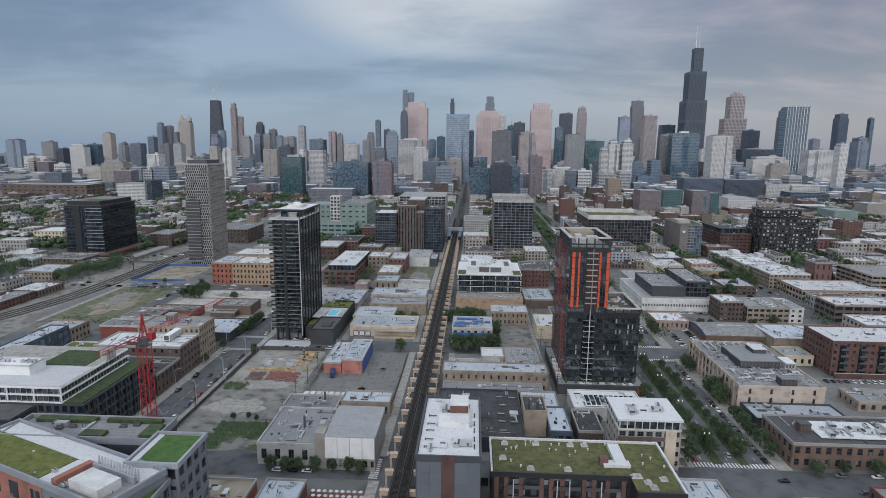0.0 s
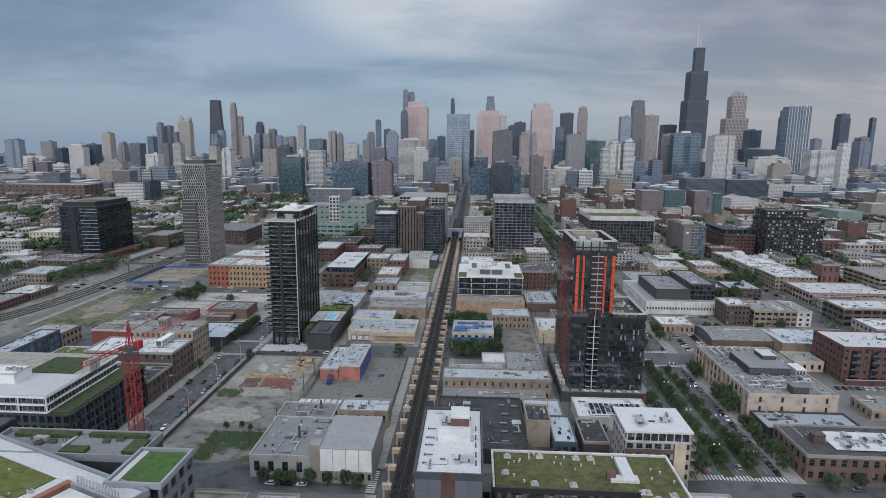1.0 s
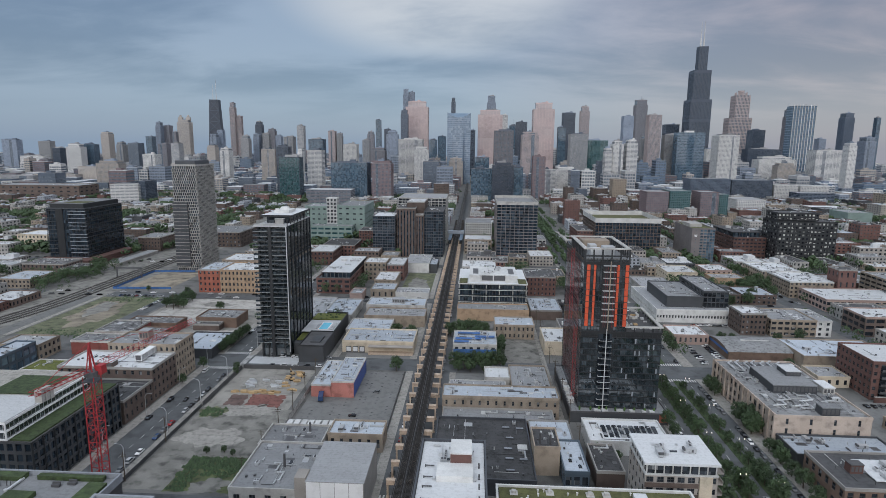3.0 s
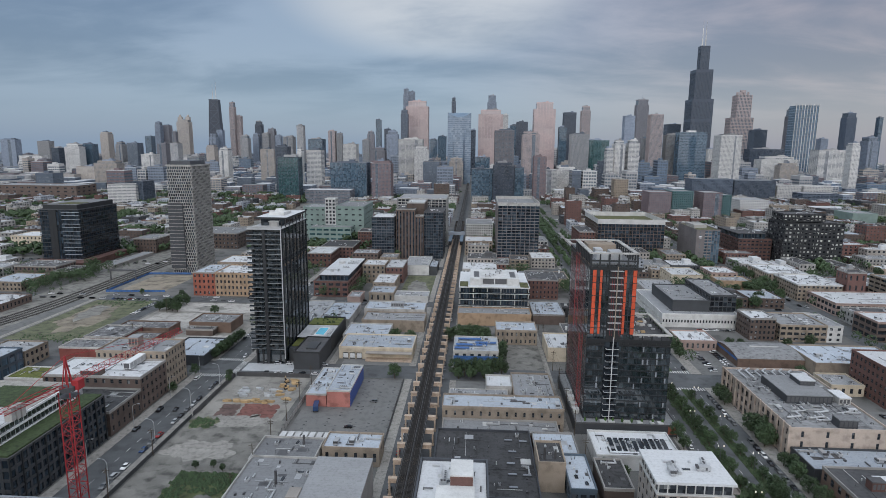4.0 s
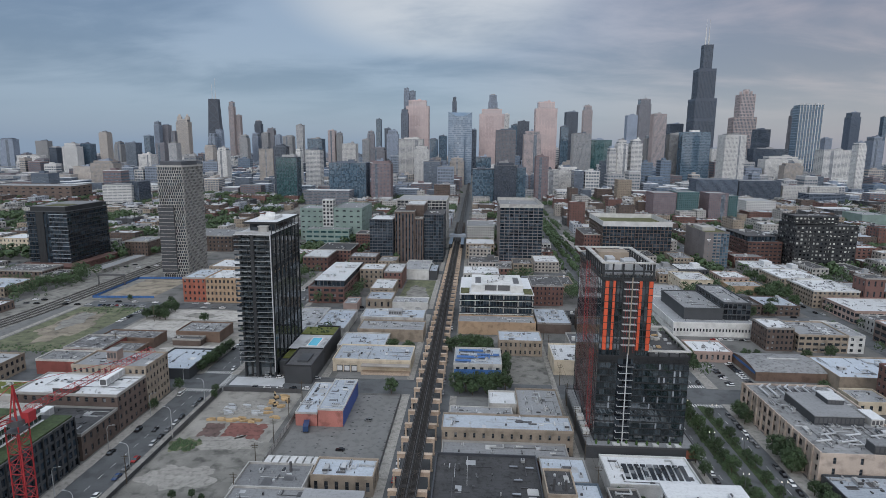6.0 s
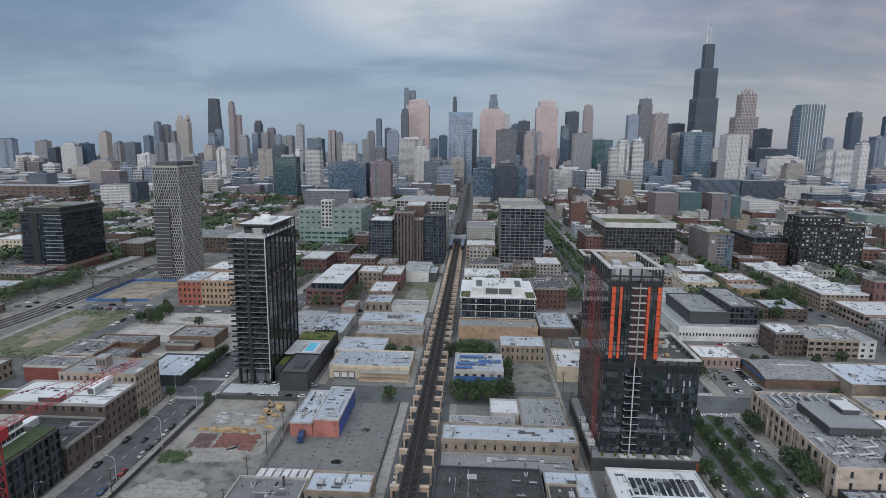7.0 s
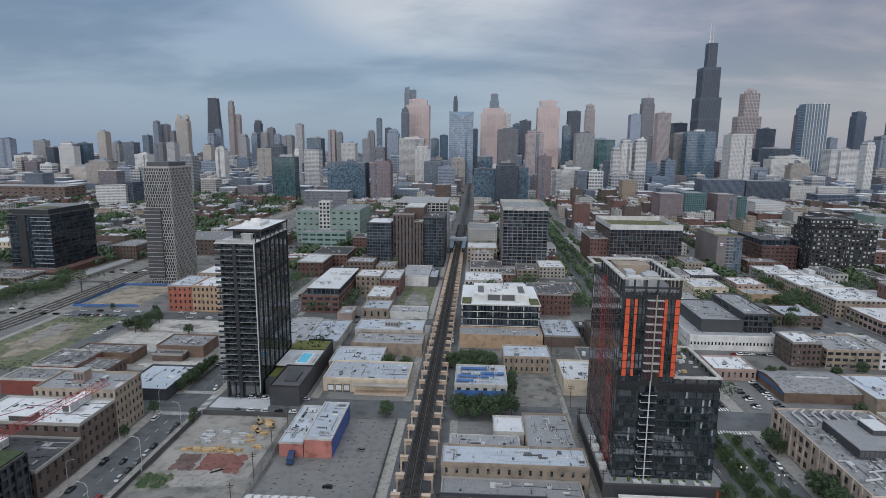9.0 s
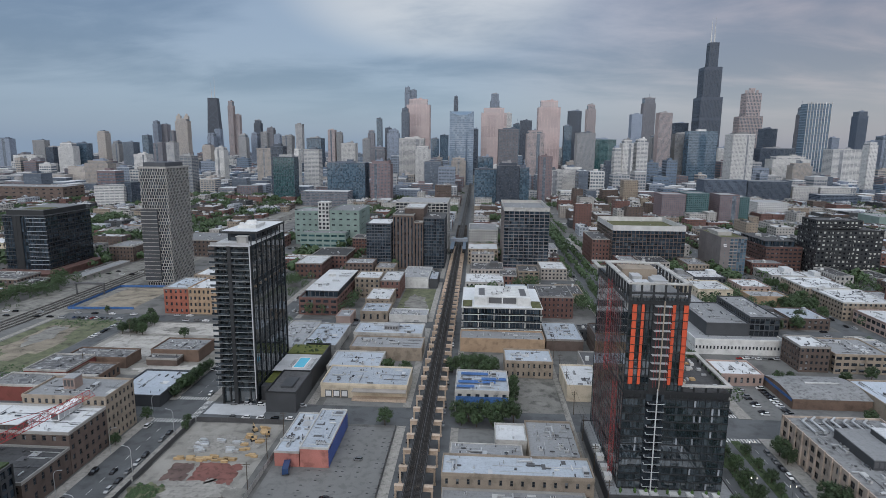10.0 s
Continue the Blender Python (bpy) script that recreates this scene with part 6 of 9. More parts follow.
# ---- red tower crane ----
def tower_crane():
    root = thing("tower_crane", "red lattice tower crane standing beside the street", "crane", (-99.5, 170, 0))
    m = Acc()
    top = 49.5
    r = 1.5
    for dx in (-r, r):
        for dy in (-r, r):
            m.beam((dx, dy, 0), (dx, dy, top), 0.22)
    z = 0
    k = 0
    while z < top - 2:
        s = 1 if k % 2 else -1
        for a, b in (((-r, -r), (r, -r)), ((r, -r), (r, r)), ((r, r), (-r, r)), ((-r, r), (-r, -r))):
            m.beam((a[0], a[1], z if s > 0 else z + 2.4), (b[0], b[1], z + 2.4 if s > 0 else z), 0.11)
            m.beam((a[0], a[1], z), (b[0], b[1], z), 0.11)
        z += 2.4
        k += 1
    part("mast", m, "crane_red", root)
    m = Acc()
    m.tube((0, 0, top), (0, 0, top + 1.2), 1.8, 1.8, 12)
    m.box(-1.8, 1.8, -1.8, 1.8, top - 1.4, top - 1.2)
    part("slewing_ring", m, "metal_dark", root)
    c = Acc()
    c.box(1.1, 2.7, 0.2, 2.4, top + 0.2, top + 2.6)
    part("cab", c, "crane_red", root)
    m = Acc()
    for dx in (-0.8, 0.8):
        m.beam((dx, -0.8, top + 1), (0, 0, top + 9), 0.2)
        m.beam((dx, 0.8, top + 1), (0, 0, top + 9), 0.3)
        for z in (2.5, 4.5, 6.5):
            f = 1 - (z - 1) / 8
            m.beam((-0.8 * f, dx * f, top + z), (0.8 * f, dx * f, top + z + 0.8), 0.09)
    part("top_mast", m, "crane_red", root)
    # jib towards the north-east, counter jib the other way
    ang = math.radians(80.5)
    ux, uy = math.cos(ang), math.sin(ang)

    def at(d, side, z):
        return (ux * d - uy * side, uy * d + ux * side, top + z)

    j = Acc()
    n = 22
    for k in range(n):
        a, b = 1.5 + k * 1.9, 1.5 + (k + 1) * 1.9
        for s in (-0.7, 0.7):
            j.beam(at(a, s, 1.6), at(b, s, 1.6), 0.11)
            j.beam(at(a, s, 1.6), at((a + b) / 2, 0, 3.2), 0.06)
            j.beam(at((a + b) / 2, 0, 3.2), at(b, s, 1.6), 0.06)
        j.beam(at(a, -0.7, 1.6), at(b, 0.7, 1.6), 0.07)
        if k < n - 1:
            j.beam(at((a + b) / 2, 0, 3.2), at((a + b) / 2 + 1.9, 0, 3.2), 0.11)
    part("jib", j, "crane_red", root)
    j = Acc()
    for k in range(8):
        a, b = -1.5 - k * 2, -3.5 - k * 2
        for s in (-0.9, 0.9):
            j.beam(at(a, s, 1.6), at(b, s, 1.6), 0.16)
            j.beam(at(a, s, 1.6), at(b, s, 2.6), 0.12)
            j.beam(at(a, s, 2.6), at(b, s, 2.6), 0.12)
        j.beam(at(a, -0.9, 1.6), at(b, 0.9, 1.6), 0.09)
    part("counter_jib", j, "crane_red", root)
    j = Acc()
    for d in (-15.5, -14.2, -12.9):
        p = at(d, 0, 0)
        j.box(p[0] - 0.9, p[0] + 0.9, p[1] - 0.5, p[1] + 0.5, top - 0.6, top + 2.4)
    part("counterweight", j, "concrete", root)
    j = Acc()
    j.beam((0, 0, top + 9), at(32, 0, 3.2), 0.1)
    j.beam((0, 0, top + 9), at(-16, 0, 2.4), 0.1)
    part("tie_rod", j, "crane_red", root)


tower_crane()


# ---- near buildings seen from above at the start ----
def panel_office():
    """Grey-panelled tall block with a red stair strip and a white roof."""
    FOOT.append((-12, 9, 139, 176))
    root = thing("office_building", "tall grey-panelled block with a dark red strip and white roof", "building", (-3.65, 157, 0))
    a = Acc()
    a.box(-8.35, 8.35, -18, 18, 0, 31)
    part("wall", a, "slate", root)
    panel = Acc()
    panel.box(0, 3.3, -0.08, 0, 0, 3.0)
    panel = panel.mesh("panel", ("panel_grey",))
    for r in range(10):
        for x in (-8.1, -4.75, 1.55, 4.9):
            part("panel", panel, None, root, at=(x, -18, 0.2 + r * 3.03))
    s = Acc()
    s.box(-1.75, 1.6, -18.25, -17.9, 0, 32.4)
    part("stair_strip", s, "brick", root, "dark red brick strip")
    c = Acc()
    rim(c, -8.5, 8.5, -18.15, 18.15, 30.6, 32.3, 0.45)
    part("cornice", c, "dark", root)
    r = Acc()
    r.box(-7.9, 7.9, -17.6, 17.6, 31, 31.6)
    part("roof", r, "roof_white", root)
    p = Acc()
    p.box(-0.5, 4.8, 4.5, 11.5, 31.6, 35.8)
    p.box(-3.6, 5.2, -1.5, 4.5, 31.6, 33.2)
    part("stair_house", p, "white", root)
    p = Acc()
    p.box(-0.45, 4.75, 4.42, 4.5, 31.7, 35.4)
    part("stair_front", p, "brick", root, "dark red front of the stair house")
    dice = random.Random(3)
    roof_clutter(root, 15, 33, 31.6, 22, dice)
    d = Acc()
    for y in (-13, -9, -4, 0, 5):
        d.tube((-6.6, y, 32.0), (-4.4, y, 32.0), 0.16, 0.16, 6)
        d.tube((-6.6, y, 31.6), (-6.6, y, 32.2), 0.16, 0.16, 6)
        d.tube((6.6, y, 31.6), (6.6, y, 33), 0.2, 0.2, 6)
    part("roof_pipe", d, "metal_dark", root, kind="stuff")


panel_office()


def sedum_apartments():
    """Brick and black balcony building with a moss roof."""
    FOOT.append((8, 63, 150, 182))
    h = 15
    root = thing("apartment_building", "black and red apartment block with a mossy planted roof", "building", (35, 170, 0))
    a = Acc()
    a.box(-26.5, 14, -9, 11, 0, h)
    a.box(14, 27, -17, 11, 0, h)
    part("wall", a, "black", root)
    g = Acc()
    for r in range(4):
        g.box(-25.5, 13, -9.1, -9.0, r * 3.6 + 1.0, r * 3.6 + 3.2)
    part("glazing", g, "window", root, kind="stuff")
    for k, x in enumerate((-25.8, -23.0, -18.6, -12.6, -9.8, -6.6, -0.2, 2.6, 6.6, 11.2)):
        q = Acc()
        q.box(x, x + 1.3, -9.6, -9.0, 0, h - 1.0)
        part("brick_pier", q, "brick", root, "dark red brick pier")
    for x in (-20.4, -7.6, -4.0, 5.2):
        q = Acc()
        q.box(x, x + 0.28, -10.3, -10.0, 0, h - 1.2)
        part("downpipe", q, "balcony_edge", root)
    slab = Acc()
    slab.box(0, 4.6, -10.2, -9.0, 0, 0.22)
    slab.box(0, 4.6, -10.2, -10.1, 0.22, 1.2)
    slab = slab.mesh("balcony", ("metal_dark",))
    for r in range(1, 4):
        for x in (-22.3, -17.2, -8.4, -5.2, 1.0, 6.2):
            part("balcony", slab, None, root, at=(x, 0, r * 3.6))
    r = Acc()
    r.box(-26, 13.8, -8.6, 10.5, h, h + 0.35)
    r.box(13.8, 26.5, -16.4, 10.5, h, h + 0.35)
    part("roof", r, "roof_green", root)
    c = Acc()
    c.box(-26.9, 27.3, 10.7, 11.3, h - 0.3, h + 0.9)
    c.box(26.7, 27.3, -17.2, 10.7, h - 0.3, h + 0.9)
    c.box(-26.9, -26.3, -9.2, 10.7, h - 0.3, h + 0.7)
    part("parapet", c, "white", root)
    c = Acc()
    c.box(-26.9, 14.2, -9.4, -8.9, h - 1.0, h + 0.6)
    c.box(13.6, 27.3, -17.4, -16.9, h - 1.0, h + 0.6)
    part("cornice", c, "black", root)
    pad = Acc()
    pad.box(-1.1, 1.1, -1.2, 1.2, 0.3, 0.45)
    pad.box(-0.6, 0.6, -0.5, 0.5, 0.45, 1.2)
    pad = pad.mesh("roof_hatch", ("concrete",))
    for x, y in ((-22, 8), (-12, 8.4), (-1, 8.2), (3.5, 8.4), (-23, -1), (-15, -6.5), (-4, -6.5), (15, -9), (19, -14.5), (23, -10), (18, -12), (16, -9)):
        part("roof_hatch", pad, None, root, at=(x, y, h))
    vent = Acc()
    vent.tube((0, 0, 0), (0, 0, 0.7), 0.17, 0.17, 6)
    vent.tube((0, 0, 0.7), (0, 0, 0.9), 0.3, 0.3, 6)
    vent = vent.mesh("roof_vent", ("white",))
    dice = random.Random(8)
    for k in range(26):
        part("roof_vent", vent, None, root, at=(dice.uniform(-25, 25), dice.uniform(-7, 9.5), h + 0.3))
    p = Acc()
    p.box(7, 15, -4.5, -1.5, h + 0.3, h + 1.2)
    p.box(10.5, 14, -3.5, 8, h + 0.3, h + 1.6)
    part("walkway", p, "roof_white", root, "white walkway pads")
    p = Acc()
    p.box(6, 8.5, -3.4, -1.2, h + 0.3, h + 2.6)
    part("stair_house", p, "brick", root)


sedum_apartments()


def cream_apartments():
    FOOT.append((50, 77, 185, 205))
    h = 20.5
    x0, x1, y0, y1 = 51.3, 72, 187, 204
    root = thing("apartment_building", "beige apartment block with a glazed top storey and white roof", "building", ((x0 + x1) / 2, (y0 + y1) / 2, 0))
    X, Y = (x1 - x0) / 2, (y1 - y0) / 2
    a, g = Acc(), Acc()
    facade(a, None, (-X, -Y), (1, 0), (0, -1), 2 * X, 0, h - 3.4, 7, 5, 0.7, 0.3, 0.82)
    spots = facade(Acc(), None, (-X, -Y), (1, 0), (0, -1), 2 * X, 0, h - 3.4, 7, 5, 0.7, 0.3, 0.82)
    spots += facade(a, None, (-X, Y), (0, -1), (-1, 0), 2 * Y, 0, h - 3.4, 5, 5, 0.5, 0.3, 0.82)
    a.face([(X, -Y, 0), (X, Y, 0), (X, Y, h - 3.4), (X, -Y, h - 3.4)])
    a.face([(X, Y, 0), (-X, Y, 0), (-X, Y, h - 3.4), (X, Y, h - 3.4)])
    part("wall", a, "beige", root)
    for r in range(5):
        q = Acc()
        q.box(-X, X - 5.3, -Y - 0.07, -Y, r * 3.42 - (0.5 if r else 0), r * 3.42 + 0.95)
        part("spandrel", q, "brown", root, "brown brick band between the window rows")
    shared = {}
    for place, u, n, ww, hh in spots:
        key = round(ww, 2)
        if key not in shared:
            shared[key] = window_mesh(ww, hh)
        ob = new("window", shared[key])
        ob.parent = root
        ob.matrix_basis = Matrix(((u[0], -n[0], 0, place[0]), (u[1], -n[1], 0, place[1]), (0, 0, 1, place[2]), (0, 0, 0, 1)))
    g.box(-X + 0.6, X - 0.6, -Y + 0.6, Y - 0.6, h - 3.4, h - 0.3)
    part("glazing", g, "window", root)
    c = Acc()
    for k in range(9):
        x = -X + 0.4 + k * (2 * X - 1) / 8
        c.box(x, x + 0.3, -Y + 0.35, -Y + 0.65, h - 3.4, h - 0.3)
    for k in range(7):
        y = -Y + 0.4 + k * (2 * Y - 1) / 6
        c.box(-X + 0.35, -X + 0.65, y, y + 0.3, h - 3.4, h - 0.3)
    rim(c, -X - 0.1, X + 0.1, -Y - 0.1, Y + 0.1, h - 3.6, h - 3.2, 0.6)
    part("top_frame", c, "white", root)
    r = Acc()
    r.box(-X - 0.4, X + 0.4, -Y - 0.4, Y + 0.4, h - 0.3, h + 0.4)
    part("roof", r, "roof_white", root)
    p = Acc()
    p.box(X - 5.2, X - 1.6, -Y - 0.5, -Y, 0, h - 3.6)
    part("pier", p, "cream", root)
    slab = Acc()
    slab.box(0, 2.2, -7, 5, 0, 0.3)
    slab.box(2.1, 2.2, -7, 5, 0.3, 1.2)
    slab = slab.mesh("balcony", ("beige",))
    for k in range(1, 6):
        part("balcony", slab, None, root, at=(X, 0, k * 3.4))
    roof_clutter(root, 2 * X - 4, 2 * Y - 4, h + 0.4, 12, random.Random(4))


cream_apartments()


def terrace_office():
    """White and glass office with stepped terraces over a dark lower block along the street."""
    FOOT.append((-200, -134, 186, 240))
    root = thing("office_building", "white and glass office with green terraces over a dark block", "building", (-144, 191, 0))
    w, gl = Acc(), Acc()
    facade(w, gl, (8, 0), (0, 1), (1, 0), 45.5, 0, 17.5, 18, 5, 0.66, 0.15, 0.85, 0.3)
    facade(w, gl, (-50, 0), (1, 0), (0, -1), 58, 0, 17.5, 20, 5, 0.66, 0.15, 0.85, 0.3)
    w.face([(8, 45.5, 0), (-50, 45.5, 0), (-50, 45.5, 17.5), (8, 45.5, 17.5)])
    part("lower_wall", w, "slate", root)
    part("lower_glazing", gl, "window_navy", root, kind="stuff")
    pier = Acc()
    pier.box(7.9, 8.25, -0.25, 0.25, 0, 17.8)
    pier = pier.mesh("pier", ("black",))
    for k in range(10):
        part("pier", pier, None, root, at=(0, 45 * k / 9, 0))
    r = Acc()
    r.box(-50, 8, 0, 45.5, 17.5, 17.8)
    part("lower_roof", r, "roof_tar", root)
    r = Acc()
    r.box(0.6, 7.4, 0.5, 45, 17.8, 18.3)
    part("planting", r, "planting", root, "green planted strip along the terrace")
    # two glazed upper storeys in white frames
    g = Acc()
    g.box(-50, -0.4, 0.5, 41, 18.2, 23.6)
    part("glazing", g, "tower_glass", root)
    for z, t in ((18.0, 0.35), (20.7, 0.5), (23.4, 0.7)):
        f = Acc()
        f.box(-50.2, 0.3, -0.2, 41.2, z, z + t)
        part("floor_edge", f, "white_panel", root)
    f = Acc()
    f.box(-0.22, 0.22, -0.22, 0.22, 18, 23.6)
    f = f.mesh("post", ("white_panel",))
    thin = Acc()
    thin.box(-0.06, 0.06, -0.06, 0.06, 18, 23.6)
    thin = thin.mesh("mullion", ("metal_light",))
    for k in range(6):
        part("post", f, None, root, at=(-50 + 10 * k, 0, 0))
    for k in range(25):
        part("mullion", thin, None, root, at=(-49 + 2 * k, 0.3, 0))
    for k in range(1, 22):
        part("mullion", thin, None, root, at=(-0.1, 41 * k / 22, 0))
    r = Acc()
    r.box(-50, 0, 0, 19, 24.1, 24.4)
    part("roof", r, "roof_white", root)
    r = Acc()
    r.box(-22, -4, 20, 36, 24.3, 24.6)
    part("green_roof", r, "planting", root)
    r = Acc()
    r.box(-50, -0.2, 19.2, 41, 24.1, 24.3)
    part("terrace", r, "pavement", root)
    for b in ((-36, -18, 9, 17.5, 3.4), (-50, -36.2, 5, 19, 4.6)):
        p = Acc()
        p.box(b[0], b[1], b[2], b[3], 24.4, 24.4 + b[4])
        part("penthouse", p, "white_panel", root)
        p = Acc()
        rim(p, b[0] - 0.1, b[1] + 0.1, b[2] - 0.1, b[3] + 0.1, 24.4 + b[4], 24.9 + b[4], 0.3)
        part("penthouse_rim", p, "metal_light", root)
        for k in range(5):
            m = part("rooftop_unit", UNITS[k % 3], None, root, at=(b[0] + 2 + (b[1] - b[0] - 4) * k / 4, (b[2] + b[3]) / 2, 24.4 + b[4]))
            m.scale = (0.6, 0.6, 0.6)


terrace_office()


def lawn_offices():
    """Grey blocks with planted roofs close below the camera's start; the front one stands askew."""
    FOOT.append((-140, -60, 60, 158))
    root = thing("office_building", "grey metal-clad block with a bright lawn roof", "building", (-70.6, 127.5, 0))
    a, g = Acc(), Acc()
    facade(a, g, (6.2, -7), (0, 1), (1, 0), 14.4, 0, 37.5, 4, 9, 0.62, 0.25, 0.85)
    facade(a, g, (-6, -7), (1, 0), (0, -1), 12.2, 0, 37.5, 4, 9, 0.6, 0.25, 0.85)
    a.face([(6.2, 7.4, 0), (-6, 7.4, 0), (-6, 7.4, 37.5), (6.2, 7.4, 37.5)])
    a.face([(-6, 7.4, 0), (-6, -7, 0), (-6, -7, 37.5), (-6, 7.4, 37.5)])
    part("wall", a, "panel_mid", root)
    part("glazing", g, "window", root, kind="stuff")
    r = Acc()
    r.box(-3.8, 5.6, -6.4, 6.8, 37.5, 37.85)
    part("lawn_roof", r, "lawn", root, "bright green lawn roof")
    r = Acc()
    r.box(-5.4, -3.9, -6.4, 6.8, 37.5, 38.0)
    part("roof_path", r, "roof_white", root, "pale path beside the lawn")
    c = Acc()
    rim(c, -6.3, 6.5, -7.3, 7.7, 37.2, 38.5, 0.6)
    part("parapet", c, "grey", root)
    root = thing("office_building", "grey lower wing with windows and a strip of lawn", "building", (-70.2, 113, 0))
    a, g = Acc(), Acc()
    facade(a, g, (4, -20), (0, 1), (1, 0), 27.3, 0, 34, 7, 8, 0.6, 0.25, 0.85)
    facade(a, g, (-4, -20), (1, 0), (0, -1), 8, 0, 34, 2, 8, 0.6, 0.25, 0.85)
    a.face([(-4, 7.3, 0), (-4, -20, 0), (-4, -20, 34), (-4, 7.3, 34)])
    part("wall", a, "panel_mid", root)
    part("glazing", g, "window", root, kind="stuff")
    r = Acc()
    r.box(-3.5, 3.4, -19.4, 7.2, 34, 34.4)
    part("lawn_roof", r, "lawn", root, "bright green lawn strip")
    c = Acc()
    rim(c, -4.2, 4.2, -20.2, 7.3, 33.8, 35, 0.5)
    part("parapet", c, "grey", root)
    # terraces behind
    root = thing("office_building", "roof terraces with pale paving and planters", "building", (-100, 140, 0))
    a = Acc()
    a.box(-17, 23, -7, 4.5, 0, 36)
    part("wall", a, "slate", root)
    r = Acc()
    r.box(-16.6, 22.6, -6.6, 4.1, 36, 36.3)
    part("roof", r, "roof_grey", root)
    c = Acc()
    rim(c, -17.2, 23.2, -7.2, 4.7, 35.6, 37.4, 0.45)
    part("parapet", c, "grey", root)
    for x0, x1, y0, y1 in ((-14, 2, 1.8, 4), (3, 9, -6, -3), (5, 20, 2.6, 3.8), (18, 22, -5, 1)):
        q = Acc()
        q.box(x0, x1, y0, y1, 36.3, 37.3)
        part("planter", q, "planting", root)
    for x, y in ((-6, -2), (-3, -1), (10, 0), (13, 1)):
        q = Acc()
        q.box(x, x + 1.8, y, y + 0.8, 36.3, 36.9)
        q.box(x, x + 1.8, y + 0.6, y + 0.8, 36.9, 37.3)
        part("bench", q, "metal_dark", root)
    roof_clutter(root, 22, 6, 36.3, 5, random.Random(9))
    root = thing("office_building", "black clad block beside the terraces", "building", (-128, 150, 0))
    a = Acc()
    a.box(-20, 3, -4, 6, 0, 34)
    part("wall", a, "black", root)
    a = Acc()
    a.box(-19.6, 2.6, -3.6, 5.6, 34, 34.3)
    part("roof", a, "roof_tar", root)
    # the askew front block with a sedum roof
    root = thing("office_building", "coral and grey askew block with sedum roof", "building", (-90, 117, 0))
    root.rotation_euler[2] = radians(-22.6)
    a = Acc()
    a.box(-34, 21, -4.2, 11, 0, 36.6)
    part("wall", a, "panel_mid", root)
    q = Acc()
    q.box(-34.1, 1.0, -4.34, -4.2, 0, 36.6)
    part("cladding", q, "terracotta", root, "coral red cladding")
    for x in (-30, -24, -18, -11, -3, 4, 11):
        q = Acc()
        q.box(x, x + 3.2, -4.45, -4.34, 31, 35)
        part("window", q, "window", root)
    r = Acc()
    r.box(-33.4, -1.6, -3.6, 5.6, 36.6, 37.3)
    part("sedum_roof", r, "sedum", root, "yellow-green sedum roof")
    r = Acc()
    r.box(-33.6, 20.6, 5.8, 10.6, 36.6, 37.2)
    r.box(-1.4, 5, -3.7, 5.7, 36.6, 37.2)
    part("roof", r, "roof_white", root)
    r = Acc()
    r.box(5, 20.6, -3.7, 5.8, 36.6, 37.0)
    part("roof", r, "roof_grey", root)
    c = Acc()
    rim(c, -34.2, 21.2, -4.5, 11.2, 36.4, 37.9, 0.5)
    part("parapet", c, "grey", root)
    q = Acc()
    q.box(8, 17.5, -2.6, 2.8, 37, 39.2)
    part("penthouse", q, "white", root)
    q = Acc()
    q.box(3.4, 5.0, -3.4, 5.2, 37.2, 38.6)
    part("stair_house", q, "terracotta", root)
    q = Acc()
    q.box(5.2, 19, 4.6, 5.2, 37.0, 38.6)
    part("screen_wall", q, "grey", root)
    q = Acc()
    for k in range(14):
        q.box(6 + k, 6.4 + k, 5.5, 5.75, 37, 40.2)
    part("screen", q, "metal_light", root, kind="stuff")
    for x, y, k in ((-29, 0, 2), (-14, 3, 2), (-4, -2.5, 2), (-1, 0, 0), (2, 3.5, 2), (18.5, 0, 3), (6.5, -2.6, 0)):
        m = part("rooftop_unit", UNITS[k], None, root, at=(x, y, 37.2))
        m.scale = (0.5, 0.5, 0.5)


lawn_offices()


def panelled_workshop():
    FOOT.append((-48, -30, 184, 208))
    root = thing("workshop", "grey-roofed workshop with four large white front panels", "building", (-39, 196, 0))
    a, g = Acc(), Acc()
    facade(a, g, (-8.7, -11.5), (1, 0), (0, -1), 17.4, 0, 4.2, 8, 1, 0.5, 0.3, 0.85)
    a.box(-8.7, 8.7, -11.5, 11.5, 4.2, 12.2)
    a.face([(8.7, -11.5, 0), (8.7, 11.5, 0), (8.7, 11.5, 4.2), (8.7, -11.5, 4.2)])
    part("wall", a, "stone", root)
    part("glazing", g, "window", root, kind="stuff")
    p = Acc()
    p.box(0, 4.1, -0.14, 0, 0, 7.6)
    p = p.mesh("panel", ("white_panel",))
    for k in range(4):
        part("panel", p, None, root, at=(-8.5 + k * 4.28, -11.5, 4.4))
    r = Acc()
    r.face([(-8.8, -11.6, 12.25), (8.8, -11.6, 12.25), (8.8, 11.6, 12.8), (-8.8, 11.6, 12.8)])
    part("roof", r, "roof_grey", root)
    c = Acc()
    c.box(-12.2, -8.8, -11, -6, 0, 13)
    part("stair_house", c, "beige", root)


panelled_workshop()


